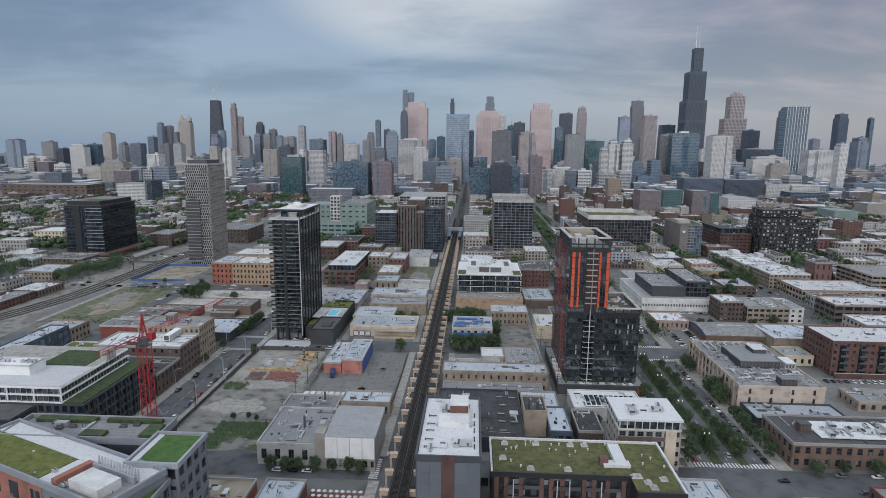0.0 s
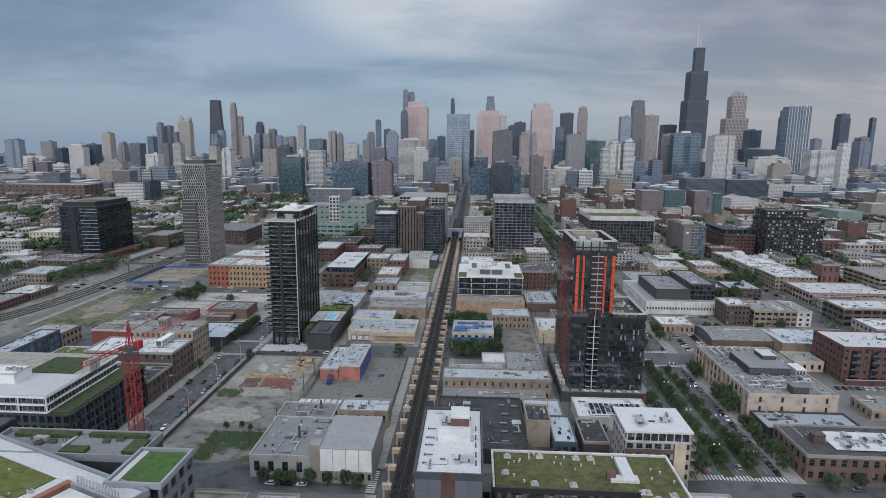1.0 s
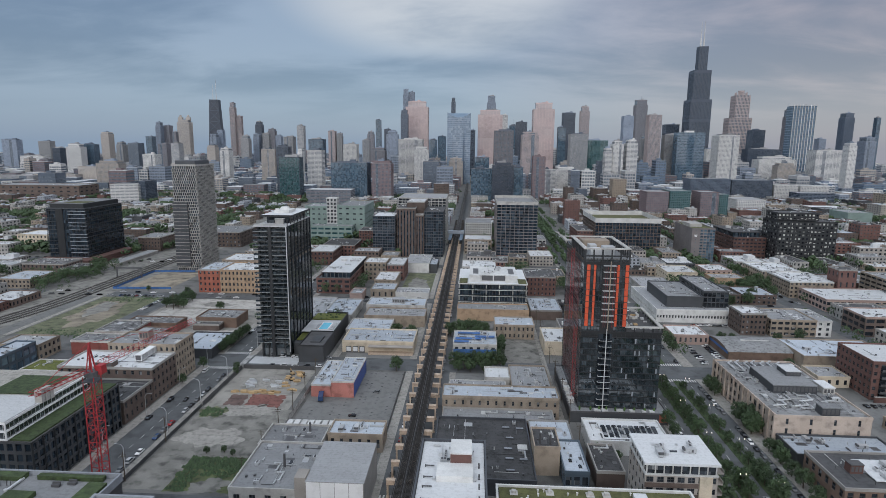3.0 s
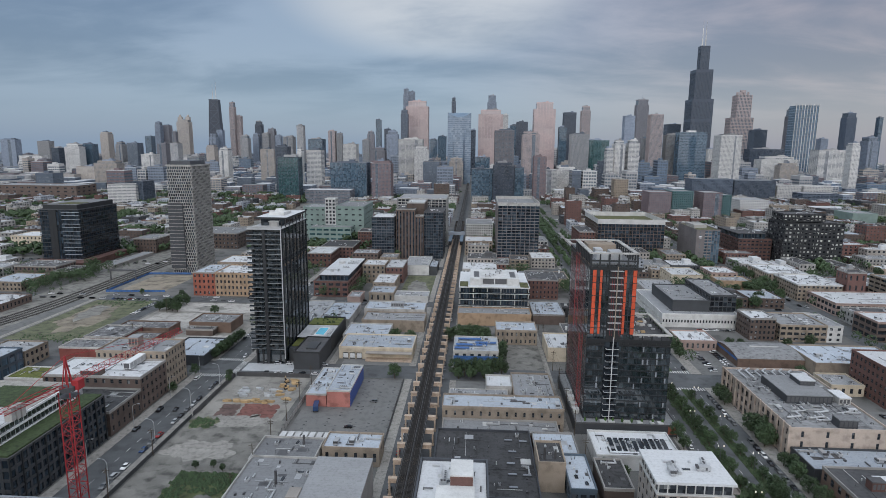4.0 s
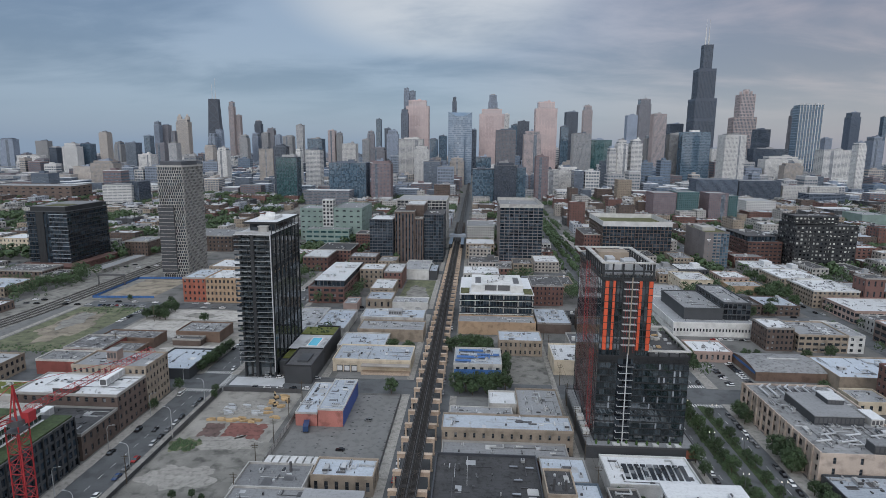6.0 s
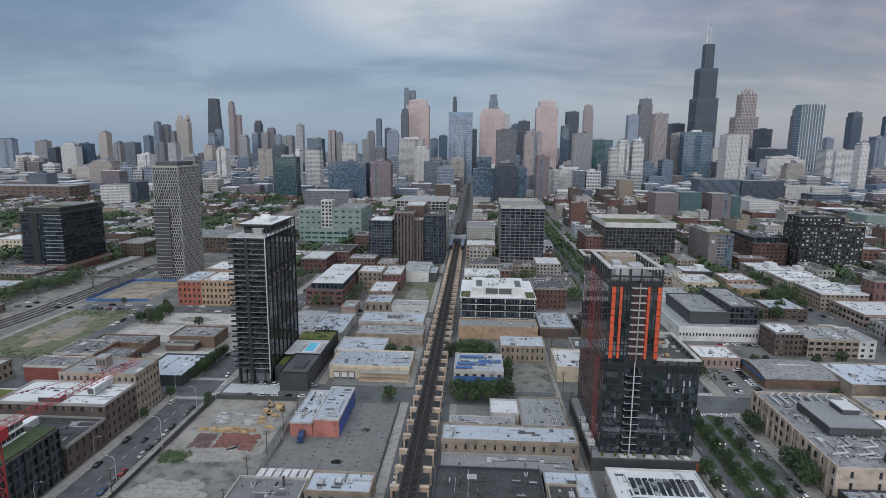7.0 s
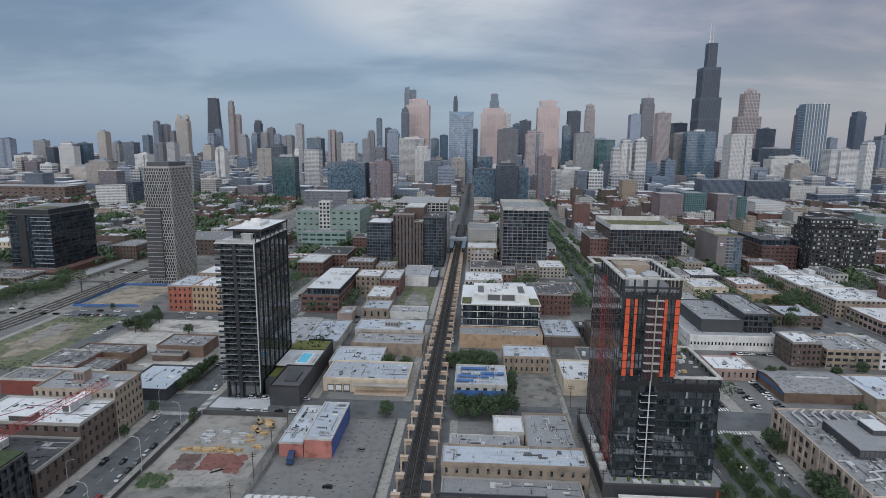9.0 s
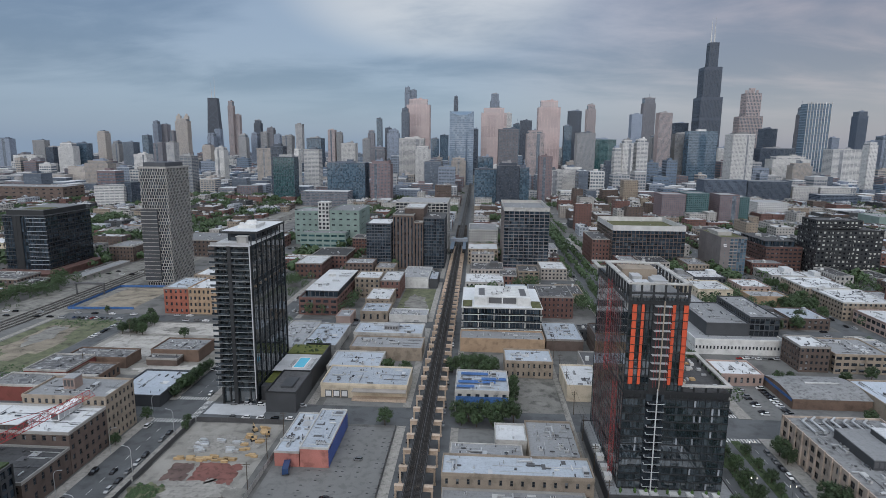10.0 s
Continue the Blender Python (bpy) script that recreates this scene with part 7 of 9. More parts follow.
def banded_office():
    """Black office by the railway: thin pale sills, dark glass, a storey set back under the roof."""
    x0, x1, y0, y1, h = -391.0, -354.0, 543.0, 600.0, 50.5
    FOOT.append((-400, -340, 520, 606))
    root = thing("office_building", "black glass office block with thin pale sills and planted roof", "building", ((x0 + x1) / 2, (y0 + y1) / 2, 0))
    X, Y, st = (x1 - x0) / 2, (y1 - y0) / 2, 3.55
    g = Acc()
    g.box(-X + 0.4, X - 0.4, -Y + 0.4, Y, 5, h)
    part("glazing", g, "window_navy", root)
    c = Acc()
    c.box(-X + 9, -X + 16, -Y - 0.1, -Y + 1, 5, h)           # flat strip on the front, a recess's shade put into its black
    part("recess", c, "black", root)
    sill = Acc()
    sill.box(0, 9.5, -0.5, 0.5, 0, 0.45)
    sill_a = sill.mesh("sill", ("slate",))
    sill = Acc()
    sill.box(0, 16.5, -0.5, 0.5, 0, 0.45)
    sill_b = sill.mesh("sill", ("grey",))
    beam = Acc()
    beam.box(-0.3, 0.12, 0, 2 * Y, 0, 0.8)
    beam = beam.mesh("floor_band", ("black",))
    rows = int((h - 6) / st)
    for r in range(rows + 1):
        z = 6 + r * st
        part("sill", sill_a, None, root, at=(-X - 0.6, -Y, z))
        part("sill", sill_b, None, root, at=(X - 16, -Y, z if r % 3 else z - 0.6))
        part("floor_band", beam, None, root, at=(X, -Y, z))
    m = Acc()
    m.box(-0.2, 0.1, -0.12, 0.12, 5, h)
    m = m.mesh("mullion", ("black",))
    for k in range(20):
        part("mullion", m, None, root, at=(X, -Y + 2 * Y * k / 19, 0))
    m = Acc()
    m.box(-0.1, 0.1, -0.2, 0.1, 5, h)
    m = m.mesh("mullion", ("black",))
    for k in range(13):
        part("mullion", m, None, root, at=(-X + 2 * X * k / 12, -Y, 0))
    c = Acc()
    c.box(-X + 3, X - 2, -Y + 2, Y - 2, h, h + 4.2)
    part("top_storey", c, "black", root)
    c = Acc()
    c.box(-X - 0.4, X + 0.4, -Y - 0.4, Y + 0.4, h - 0.4, h + 0.3)
    part("ledge", c, "slate", root)
    c = Acc()
    c.box(-X + 3.6, X - 2.6, -Y + 2.6, Y - 2.6, h + 4.2, h + 4.5)
    part("roof", c, "roof_grey", root)
    c = Acc()
    c.box(-X + 14, X - 4, -Y + 6, -Y + 22, h + 4.5, h + 4.8)
    part("planting", c, "roof_green", root, "dull green roof planting")
    b = Acc()
    facade(b, None, (-X - 4, -Y - 15.0), (1, 0), (0, -1), 2 * X + 14, 0, 5.4, 14, 1, 0.7, 0.1, 0.8)
    facade(b, None, (X + 10, -Y - 15.0), (0, 1), (1, 0), 2 * Y + 8, 0, 5.4, 16, 1, 0.7, 0.1, 0.8)
    b.face([(-X - 4, -Y - 15, 5.4), (X + 10, -Y - 15, 5.4), (X + 10, Y, 5.4), (-X - 4, Y, 5.4)])
    b.box(-X - 3.6, X + 9.6, -Y - 14.6, Y, 0, 5.3)
    part("base_wing", b, "brick", root, "low brick arcade round the foot")


banded_office()


def lattice_tower():
    """Tall tower with a pale honeycomb of window frames."""
    x0, y0, w, d, h = -258.5, 521, 21.5, 36, 91
    FOOT.append((x0, x0 + w, y0, y0 + d))
    root = thing("apartment_tower", "grey tower with a pale honeycomb of staggered window frames", "tower", (x0 + w / 2, y0 + d / 2, 0))
    X, Y = w / 2, d / 2
    g = Acc()
    g.box(-X + 0.5, X - 0.5, -Y + 0.5, Y - 0.5, 0, h)
    part("glazing", g, "window_navy", root)
    f = Acc()
    rows = 36
    ch = h / rows
    for r in range(rows + 1):
        f.box(-X, X, -Y, Y, r * ch - 0.2, r * ch + 0.2)
    part("floor_band", f, "stone", root, kind="stuff")
    m = Acc()
    for r in range(rows):
        for k in range(11):
            x = -X + (k + (0.5 if r % 2 else 0.1)) * w / 11
            m.box(x, x + 0.42, -Y - 0.05, -Y + 0.5, r * ch, (r + 1) * ch, bottom=False)
        for k in range(16):
            y = -Y + (k + (0.5 if r % 2 else 0.1)) * d / 16
            m.box(X - 0.5, X + 0.05, y, y + 0.42, r * ch, (r + 1) * ch, bottom=False)
    part("mullion", m, "stone", root, kind="stuff")
    m = Acc()
    m.box(-X - 0.3, -X + 12.5, -Y - 1.2, -Y, 4, 60)
    part("scaffold_cover", m, "dark", root, "dark scaffolding cover")
    m = Acc()
    for r in range(19):
        m.box(-X - 0.4, -X + 12.6, -Y - 1.4, -Y - 1.2, 4 + r * 3, 4.35 + r * 3)
    part("scaffold_rail", m, "stone", root, kind="stuff")
    c = Acc()
    c.box(-X + 2, X - 2, -Y + 3, Y - 6, h, h + 4.5)
    part("penthouse", c, "dark", root)
    c = Acc()
    rim(c, -X - 0.2, X + 0.2, -Y - 0.2, Y + 0.2, h, h + 1.4, 0.6)
    part("parapet", c, "stone", root)
    c = Acc()
    c.box(-X, X, -Y, Y, h - 0.2, h + 0.2)
    part("roof", c, "roof_grey", root)


lattice_tower()


# ---- landmark towers of the skyline ----
def stepped_skyscraper():
    x0, y0, m = 720, 2100, 22.9
    FOOT.append((x0, x0 + 69, y0, y0 + 69))
    root = thing("skyscraper", "giant black stepped skyscraper with two white antenna masts", "skyscraper", (x0, y0, 0))
    tiers = [((0, 3), (0, 3), 0, 205), ((0, 3), (0, 3), 205, 270), ((0.33, 2.75), (0.4, 2.7), 270, 366), ((0.95, 2.2), (0.8, 2.0), 366, 443)]
    for (a, b), (c, d), z0, z1 in tiers:
        t = Acc()
        t.box(a * m, b * m, c * m, d * m, z0, z1 - 0.3)
        part("glazing", t, "window_sky_dark", root)
        r = Acc()
        n = max(3, round((b - a) * 5))
        for k in range(n + 1):
            x = a * m + (b - a) * m * k / n
            r.box(x - 0.7, x + 0.7, c * m - 0.4, c * m + 0.1, z0, z1)
        n = max(3, round((d - c) * 5))
        for k in range(n + 1):
            y = c * m + (d - c) * m * k / n
            r.box(a * m - 0.4, a * m + 0.1, y - 0.7, y + 0.7, z0, z1)
        part("rib", r, "sky_black", root, kind="stuff")
        s = Acc()
        s.box(a * m - 0.5, b * m + 0.5, c * m - 0.5, d * m + 0.5, z1 - 9, z1)
        part("louvre_band", s, "sky_black", root)
    s = Acc()
    s.box(-0.5, 3 * m + 0.5, -0.5, 3 * m + 0.5, 118, 126)
    part("louvre_band", s, "sky_black", root)
    for x, y in ((1.25, 1.4), (1.7, 1.4)):
        p = Acc()
        p.tube((x * m, y * m, 443), (x * m, y * m, 470), 2.6, 2.2, 8)
        p.tube((x * m, y * m, 470), (x * m, y * m, 500), 1.5, 1.2, 8)
        p.tube((x * m, y * m, 500), (x * m, y * m, 524), 0.8, 0.4, 6)
        part("antenna", p, "sky_white", root, "white antenna mast")


stepped_skyscraper()


def tapered_skyscraper():
    FOOT.append((-1460, -1390, 3220, 3280))
    root = thing("skyscraper", "black tapering skyscraper with cross bracing and two antennas", "skyscraper", (-1422, 3250, 0))
    h, bx, by, tx, ty = 344, 40, 25, 25, 15
    t = Acc()
    b = [(-bx, -by, 0), (bx, -by, 0), (bx, by, 0), (-bx, by, 0)]
    u = [(-tx, -ty, h), (tx, -ty, h), (tx, ty, h), (-tx, ty, h)]
    for k in range(4):
        j = (k + 1) % 4
        t.face([b[k], b[j], u[j], u[k]])
    t.face(u)
    part("wall", t, "sky_black", root)
    br = Acc()
    for k in range(6):
        z0, z1 = h * k / 6, h * (k + 1) / 6
        f0, f1 = 1 - k / 6, 1 - (k + 1) / 6

        def edge(s, f, z):
            return (s * (tx + (bx - tx) * f), -(ty + (by - ty) * f) - 0.6, z)
        br.beam(edge(-1, f0, z0), edge(1, f1, z1), 2.2)
        br.beam(edge(1, f0, z0), edge(-1, f1, z1), 2.2)
        br.beam(edge(-1, f1, z1), edge(1, f1, z1), 2.2)
    part("brace", br, "sky_dark", root)
    for x, z in ((-9, 425), (9, 455)):
        p = Acc()
        p.tube((x, 0, h), (x, 0, h + 35), 2.0, 1.6, 8)
        p.tube((x, 0, h + 35), (x, 0, z), 1.0, 0.5, 6)
        part("antenna", p, "sky_white", root)


tapered_skyscraper()


def arc_tower():
    """Glass tower on the street's line with a curved crown."""
    FOOT.append((-82, -13, 1743, 1790))
    root = thing("office_tower", "pale blue glass tower with an arched crown", "tower", (-47.5, 1743, 0))
    X, h, n = 33.5, 190, 16
    g = Acc()
    pts = []
    for k in range(n + 1):
        x = -X + 2 * X * k / n
        pts.append((x, 6 * (x / X) ** 2, h + 13 * (abs(x) / X) ** 2.2))
    for k in range(n):
        (xa, ya, za), (xb, yb, zb) = pts[k], pts[k + 1]
        g.face([(xa, ya, 0), (xb, yb, 0), (xb, yb, zb), (xa, ya, za)])
        g.face([(xa, ya, za), (xb, yb, zb), (xb, 42, 203), (xa, 42, 203)], 1)
        g.face([(xa, 42, 0), (xa, 42, 203), (xb, 42, 203), (xb, 42, 0)])
    g.face([(-X, 6, 0), (-X, 6, pts[0][2]), (-X, 42, 203), (-X, 42, 0)])
    g.face([(X, 6, 0), (X, 42, 0), (X, 42, 203), (X, 6, pts[-1][2])])
    part("glazing", g, ("window_pale", "blue"), root)
    f = Acc()
    for r in range(1, 33):
        z = r * 5.8
        for k in range(n):
            (xa, ya, za), (xb, yb, zb) = pts[k], pts[k + 1]
            f.face([(xa, ya - 0.15, z), (xb, yb - 0.15, z), (xb, yb - 0.15, z + 1.3), (xa, ya - 0.15, z + 1.3)])
    part("floor_band", f, "sky_grey", root, kind="stuff")
    # darker strips standing proud of the glass
    s = Acc()
    s.box(-X * 0.5, -X * 0.5 + 1, -0.6, 0.9, 0, 120)
    s.box(X * 0.35, X * 0.35 + 4, -0.3, 1.2, 0, 125)
    part("recess", s, "sky_steel", root)


arc_tower()


def crown_tower():
    """Stone tower with a lantern crown."""
    FOOT.append((950, 1036, 2350, 2400))
    root = thing("skyscraper", "pinkish stone tower with a lantern crown", "skyscraper", (998, 2350, 0))
    for a, b, z0, z1 in ((-44, 38, 0, 222), (-25, 26, 222, 305)):
        t = Acc()
        t.box(a + 0.5, b - 0.5, 0.5, 50, z0, z1)
        part("glazing", t, "window_far", root)
        r = Acc()
        n = round((b - a) / 5)
        for k in range(n + 1):
            x = a + (b - a) * k / n
            r.box(x - 1.1, x + 1.1, -0.4, 0.6, z0, z1)
        for k in range(8):
            r.box(a - 0.4, a + 0.6, 50 * k / 7 - 1.2, 50 * k / 7 + 1.2, z0, z1)
        for z in range(int(z0), int(z1), 12):
            r.box(a, b, 0, 50, z, z + 3)
        part("wall", r, "sky_pinkstone", root, kind="stuff")
    c = Acc()
    c.tube((0, 22, 305), (0, 22, 323), 11, 11, 12)
    for k in range(8):
        x, y = 20 * math.cos(k * math.pi / 4), 22 + 18 * math.sin(k * math.pi / 4)
        c.tube((x, y, 305), (x, y, 316), 4, 4, 8)
    part("crown", c, "sky_pinkstone", root)


crown_tower()


def ribbed_tower():
    FOOT.append((1005, 1078, 2000, 2045))
    root = thing("office_tower", "blue-grey glass tower with pale upright ribs", "tower", (1041, 2000, 0))
    g = Acc()
    g.box(-32, 36, 0, 45, 0, 244)
    part("glazing", g, "window_blue", root)
    for k in range(9):
        x = -33 + 70 * k / 8
        r = Acc()
        r.box(x - 0.9, x + 0.9, -1.0, 0.5, 0, 249)
        part("rib", r, "sky_white", root)
    r = Acc()
    for z in range(6, 244, 8):
        r.box(-32.2, 36.2, -0.2, 45, z, z + 2)
    part("floor_band", r, "sky_steel", root, kind="stuff")


ribbed_tower()


def curved_tower():
    """Dark blue glass tower with a bowed front."""
    FOOT.append((539, 612, 1650, 1705))
    root = thing("office_tower", "dark blue glass tower with a bowed patterned front", "tower", (576, 1654, 0))
    n, h = 12, 150
    g, f = Acc(), Acc()
    pts = [(-36 + 73 * k / n, 7 * ((k - n / 2) / (n / 2)) ** 2) for k in range(n + 1)]
    for k in range(n):
        (xa, ya), (xb, yb) = pts[k], pts[k + 1]
        g.face([(xa, ya, 0), (xb, yb, 0), (xb, yb, h), (xa, ya, h)])
        f.face([(xa, ya, h), (xb, yb, h), (xb, 40, h), (xa, 40, h)])
    g.face([(-36, 40, 0), (-36, 7, 0), (-36, 7, h), (-36, 40, h)])
    g.face([(36, 7, 0), (36, 40, 0), (36, 40, h), (36, 7, h)])
    part("glazing", g, "window_blue", root)
    part("roof", f, "roof_white", root)
    s = Acc()
    for r in range(1, 37):
        z = r * 4
        for k in range(n):
            (xa, ya), (xb, yb) = pts[k], pts[k + 1]
            s.face([(xa, ya - 0.15, z), (xb, yb - 0.15, z), (xb, yb - 0.15, z + 0.7), (xa, ya - 0.15, z + 0.7)])
    part("floor_band", s, "sky_steel", root, kind="stuff")
    c = Acc()
    c.box(-12, 10, 15, 30, h, h + 5)
    part("penthouse", c, "sky_white", root)


curved_tower()

twin = thing("turret", "beige twin roof lanterns on a far tower", "roof lantern", (-1630, 3315, 238))
for dx in (-22, 22):
    a = Acc()
    a.box(dx - 11, dx + 11, -8, 10, 0, 16)
    a.tube((dx, 0, 16), (dx, 0, 28), 8, 5, 8)
    part("lantern", a, "sky_beige", twin)

# ---- skyline ----
tower(-1877, -1816, 2300, 32, 118, "grey", "grid")
tower(-1879, -1826, 2500, 32, 113, "stone", "grid")
tower(-1808, -1712, 2300, 32, 55, "white", "grid")
tower(-1598, -1569, 2200, 42, 88, "dark", "glass")
tower(-1367, -1316, 1950, 32, 104, "white", "ribs")
tower(-1355, -1303, 2000, 32, 104, "steel", "glass")
tower(-1117, -1063, 1640, 32, 43, "beige", "grid")
tower(-916, -859, 1416, 32, 66, "beige", "grid")
tower(-1857, -1816, 2900, 45, 160, "beige", "grid")
tower(-1596, -1566, 2600, 39, 111, "stone", "grid")
tower(-1363, -1321, 2300, 45, 109, "grey", "glass")
tower(-1458, -1430, 2600, 35, 139, "steel", "glass")
tower(-1630, -1603, 3000, 33, 214, "grey", "ribs")
tower(-1615, -1583, 3050, 38, 199, "brown", "grid")
tower(-1543, -1523, 3000, 24, 167, "brown", "grid")
tower(-1669, -1600, 3300, 45, 238, "beige", "ribs")
tower(-1084, -1055, 2100, 34, 109, "stone", "grid")
tower(-1214, -1179, 2250, 42, 106, "brown", "grid")
tower(-862, -829, 1528, 32, 80, "white", "grid")
tower(-627, -601, 1300, 30, 82, "stone", "bands")
tower(-1167, -1138, 2600, 32, 151, "grey", "grid")
tower(-1156, -1130, 2650, 29, 169, "grey", "ribs")
tower(-861, -834, 1900, 29, 103, "beige", "grid")
tower(-732, -705, 1700, 30, 97, "white", "grid")
tower(-1198, -1173, 2900, 27, 306, "pinkstone", "ribs")
tower(-1173, -1150, 2920, 25, 244, "pinkstone", "ribs")
tower(-949, -917, 2400, 33, 142, "stone", "grid")
tower(-1074, -1042, 2900, 33, 216, "dark", "ribs")
tower(-936, -910, 2500, 27, 151, "grey", "grid")
tower(-895, -867, 2500, 29, 153, "stone", "grid")
tower(-923, -893, 2650, 30, 176, "brown", "grid")
tower(-857, -832, 2550, 25, 145, "grey", "grid")
tower(-576, -538, 1604, 32, 96, "beige", "grid")
tower(-435, -408, 1310, 26, 104, "black", "glass")
tower(-399, -357, 1218, 30, 84, "teal", "glass")
tower(-780, -740, 2420, 41, 139, "stone", "grid")
tower(-656, -631, 2200, 25, 177, "stone", "grid")
tower(-445, -433, 1500, 22, 97, "white", "grid")
tower(-401, -366, 1432, 32, 96, "white", "bands")
tower(-530, -484, 1900, 45, 126, "steel", "glass")
tower(-615, -585, 2500, 28, 165, "pinkstone", "grid")
tower(-580, -556, 2500, 23, 156, "stone", "grid")
tower(-329, -295, 1500, 31, 111, "white", "grid")
tower(-284, -212, 1185, 45, 75, "steel", "glass")
tower(-319, -233, 1130, 40, 25, "brown", "bands", cap=False, roof="roof_white")
tower(-414, -388, 2200, 23, 127, "stone", "ribs")
tower(-314, -270, 1800, 39, 101, "brown", "grid")
tower(-202, -164, 1186, 34, 78, "brick", "grid")
tower(-465, -441, 2800, 22, 224, "steel", "glass")
tower(-379, -354, 2500, 22, 175, "dark", "ribs")
tower(-450, -423, 2500, 24, 164, "brown", "grid")
tower(-340, -297, 2300, 38, 162, "grey", "grid")
tower(-348, -323, 2900, 22, 373, "grey", "ribs")
tower(-323, -295, 2910, 24, 361, "grey", "ribs")
tower(-222, -201, 1800, 22, 211, "dark", "ribs")
tower(-219, -149, 1900, 45, 244, "pinkglass", "bands")
tower(-216, -148, 1700, 40, 126, "white", "bands")
tower(-166, -127, 1640, 28, 106, "white", "ribs")
tower(-200, -166, 2600, 29, 134, "blue", "glass")
tower(-162, -127, 2600, 29, 149, "blue", "glass")
tower(-122, -101, 3000, 22, 340, "dark", "bands")
tower(-73, -34, 1700, 32, 74, "beige", "grid")
tower(-20, -1, 2300, 22, 168, "dark", "glass")
tower(7, 83, 1900, 45, 219, "pinkglass", "bands")
tower(48, 88, 2700, 31, 327, "grey", "ribs")
tower(96, 120, 2300, 22, 225, "white", "ribs")
tower(43, 87, 1400, 35, 144, "brown", "grid")
tower(127, 153, 2300, 22, 186, "steel", "glass")
tower(132, 168, 2000, 30, 187, "black", "ribs")
tower(129, 176, 1700, 39, 149, "pinkstone", "grid")
tower(-1, 33, 1400, 28, 84, "steel", "glass")
tower(-7, 34, 1179, 34, 66, "steel", "glass")
tower(34, 74, 1163, 34, 78, "black", "ribs")
tower(75, 93, 1170, 30, 70, "steel", "glass")
tower(123, 150, 1300, 23, 88, "brick", "grid")
tower(187, 256, 2000, 45, 249, "pinkglass", "bands")
tower(298, 339, 2100, 36, 223, "dark", "ribs")
tower(269, 294, 2000, 22, 172, "steel", "glass")
tower(391, 424, 2300, 30, 257, "pinkstone", "ribs")
tower(263, 311, 1700, 43, 144, "stone", "ribs")
tower(282, 370, 1718, 45, 127, "teal", "bands")
tower(141, 186, 1404, 30, 57, "white", "bands")
tower(189, 237, 1430, 34, 62, "white", "ribs")
tower(312, 329, 1476, 26, 106, "white", "bands")
tower(331, 356, 1482, 30, 124, "white", "grid")
tower(366, 392, 1491, 30, 126, "white", "bands")
tower(593, 635, 2300, 41, 282, "brown", "ribs")
tower(477, 510, 2000, 31, 208, "grey", "grid")
tower(474, 508, 1700, 34, 197, "pinkstone", "ribs")
tower(485, 524, 1790, 34, 142, "stone", "ribs")
tower(532, 566, 1740, 30, 144, "stone", "ribs")
tower(691, 739, 2250, 45, 192, "dark", "glass")
tower(691, 732, 1850, 30, 106, "white", "ribs")
tower(585, 634, 1500, 45, 139, "white", "grid")
tower(976, 1021, 2200, 45, 173, "dark", "glass")
tower(856, 959, 1950, 45, 107, "dark", "glass")
tower(823, 927, 1800, 45, 85, "white", "grid")
tower(1035, 1052, 2100, 22, 160, "dark", "grid")
tower(1012, 1032, 2050, 24, 233, "brown", "ribs")
tower(1318, 1345, 2400, 33, 147, "grey", "grid")
tower(1524, 1563, 2600, 45, 255, "dark", "ribs")
tower(939, 1014, 1723, 45, 106, "white", "bands")
tower(828, 878, 1700, 30, 69, "beige", "grid")
tower(890, 909, 1500, 25, 123, "white", "grid")
tower(1241, 1274, 2000, 44, 147, "grey", "grid")
tower(1588, 1603, 2500, 22, 233, "steel", "glass")
tower(453, 536, 1296, 45, 45, "dark", "ribs", cap=False)
tower(540, 624, 1300, 45, 43, "dark", "ribs", cap=False)
tower(685, 744, 1308, 34, 32, "white", "grid", cap=False)
tower(630, 679, 1305, 34, 33, "white", "grid", cap=False)
tower(269.6, 304, 965, 40, 41, "brick", "grid", cap=False)
tower(305.3, 337.5, 966, 40, 42.7, "teal", "grid", cap=False)
tower(351, 379, 961, 40, 41.5, "brick", "grid", cap=False)
tower(380.3, 394.5, 964, 40, 38, "teal", "grid", cap=False)
tower(429.6, 475.5, 1014, 50, 26.4, "white", "grid", cap=False)
tower(646, 714, 1235, 40, 22, "dark", "bands", cap=False)

block("school", "long low dark brick school with a pale roof", -928, -755, 1116, 1176, 28, "brown", "roof_grey", 7, 14, 0.4, 0.3, 0.6, units=9, trim="brown")
tower(-660, -607, 1063, 40, 35, "white", "bands", cap=False)
tower(-610, -598, 1070, 40, 41, "dark", "glass", cap=False)
tower(-1200, -1084, 1580, 30, 23, "beige", "grid", cap=False)
tower(-1265, -1165, 1530, 30, 22, "stone", "grid", cap=False)

# ---- the blocks in between: low and middling buildings on the street grid ----
def clear(x0, x1, y0, y1, gap=1.0):
    return not any(x0 - gap < b and x1 + gap > a and y0 - gap < d and y1 + gap > c for a, b, c, d in FOOT)


KEEP = [(-135, -8, 150, 373), (-72, -8, 370, 430), (-305, -232, 0, 1500), (-8, 80, 120, 303), (-10, 38, 300, 447), (80, 118, 0, 447), (-260, -135, 335, 520), (78, 116, 0, 1500), (113, 260, 215, 370), (-64, -34, 438, 502), (-30, -9, 0, 2600)]


def free(x0, x1, y0, y1):
    return not any(x0 < b and x1 > a and y0 < d and y1 > c for a, b, c, d in KEEP)


FARB = {k: Acc() for k in ("brick", "brown", "tan", "stone", "beige", "concrete", "white", "grey", "slate", "roof_white", "roof_grey", "roof_blue", "roof_tar", "window_mid")}


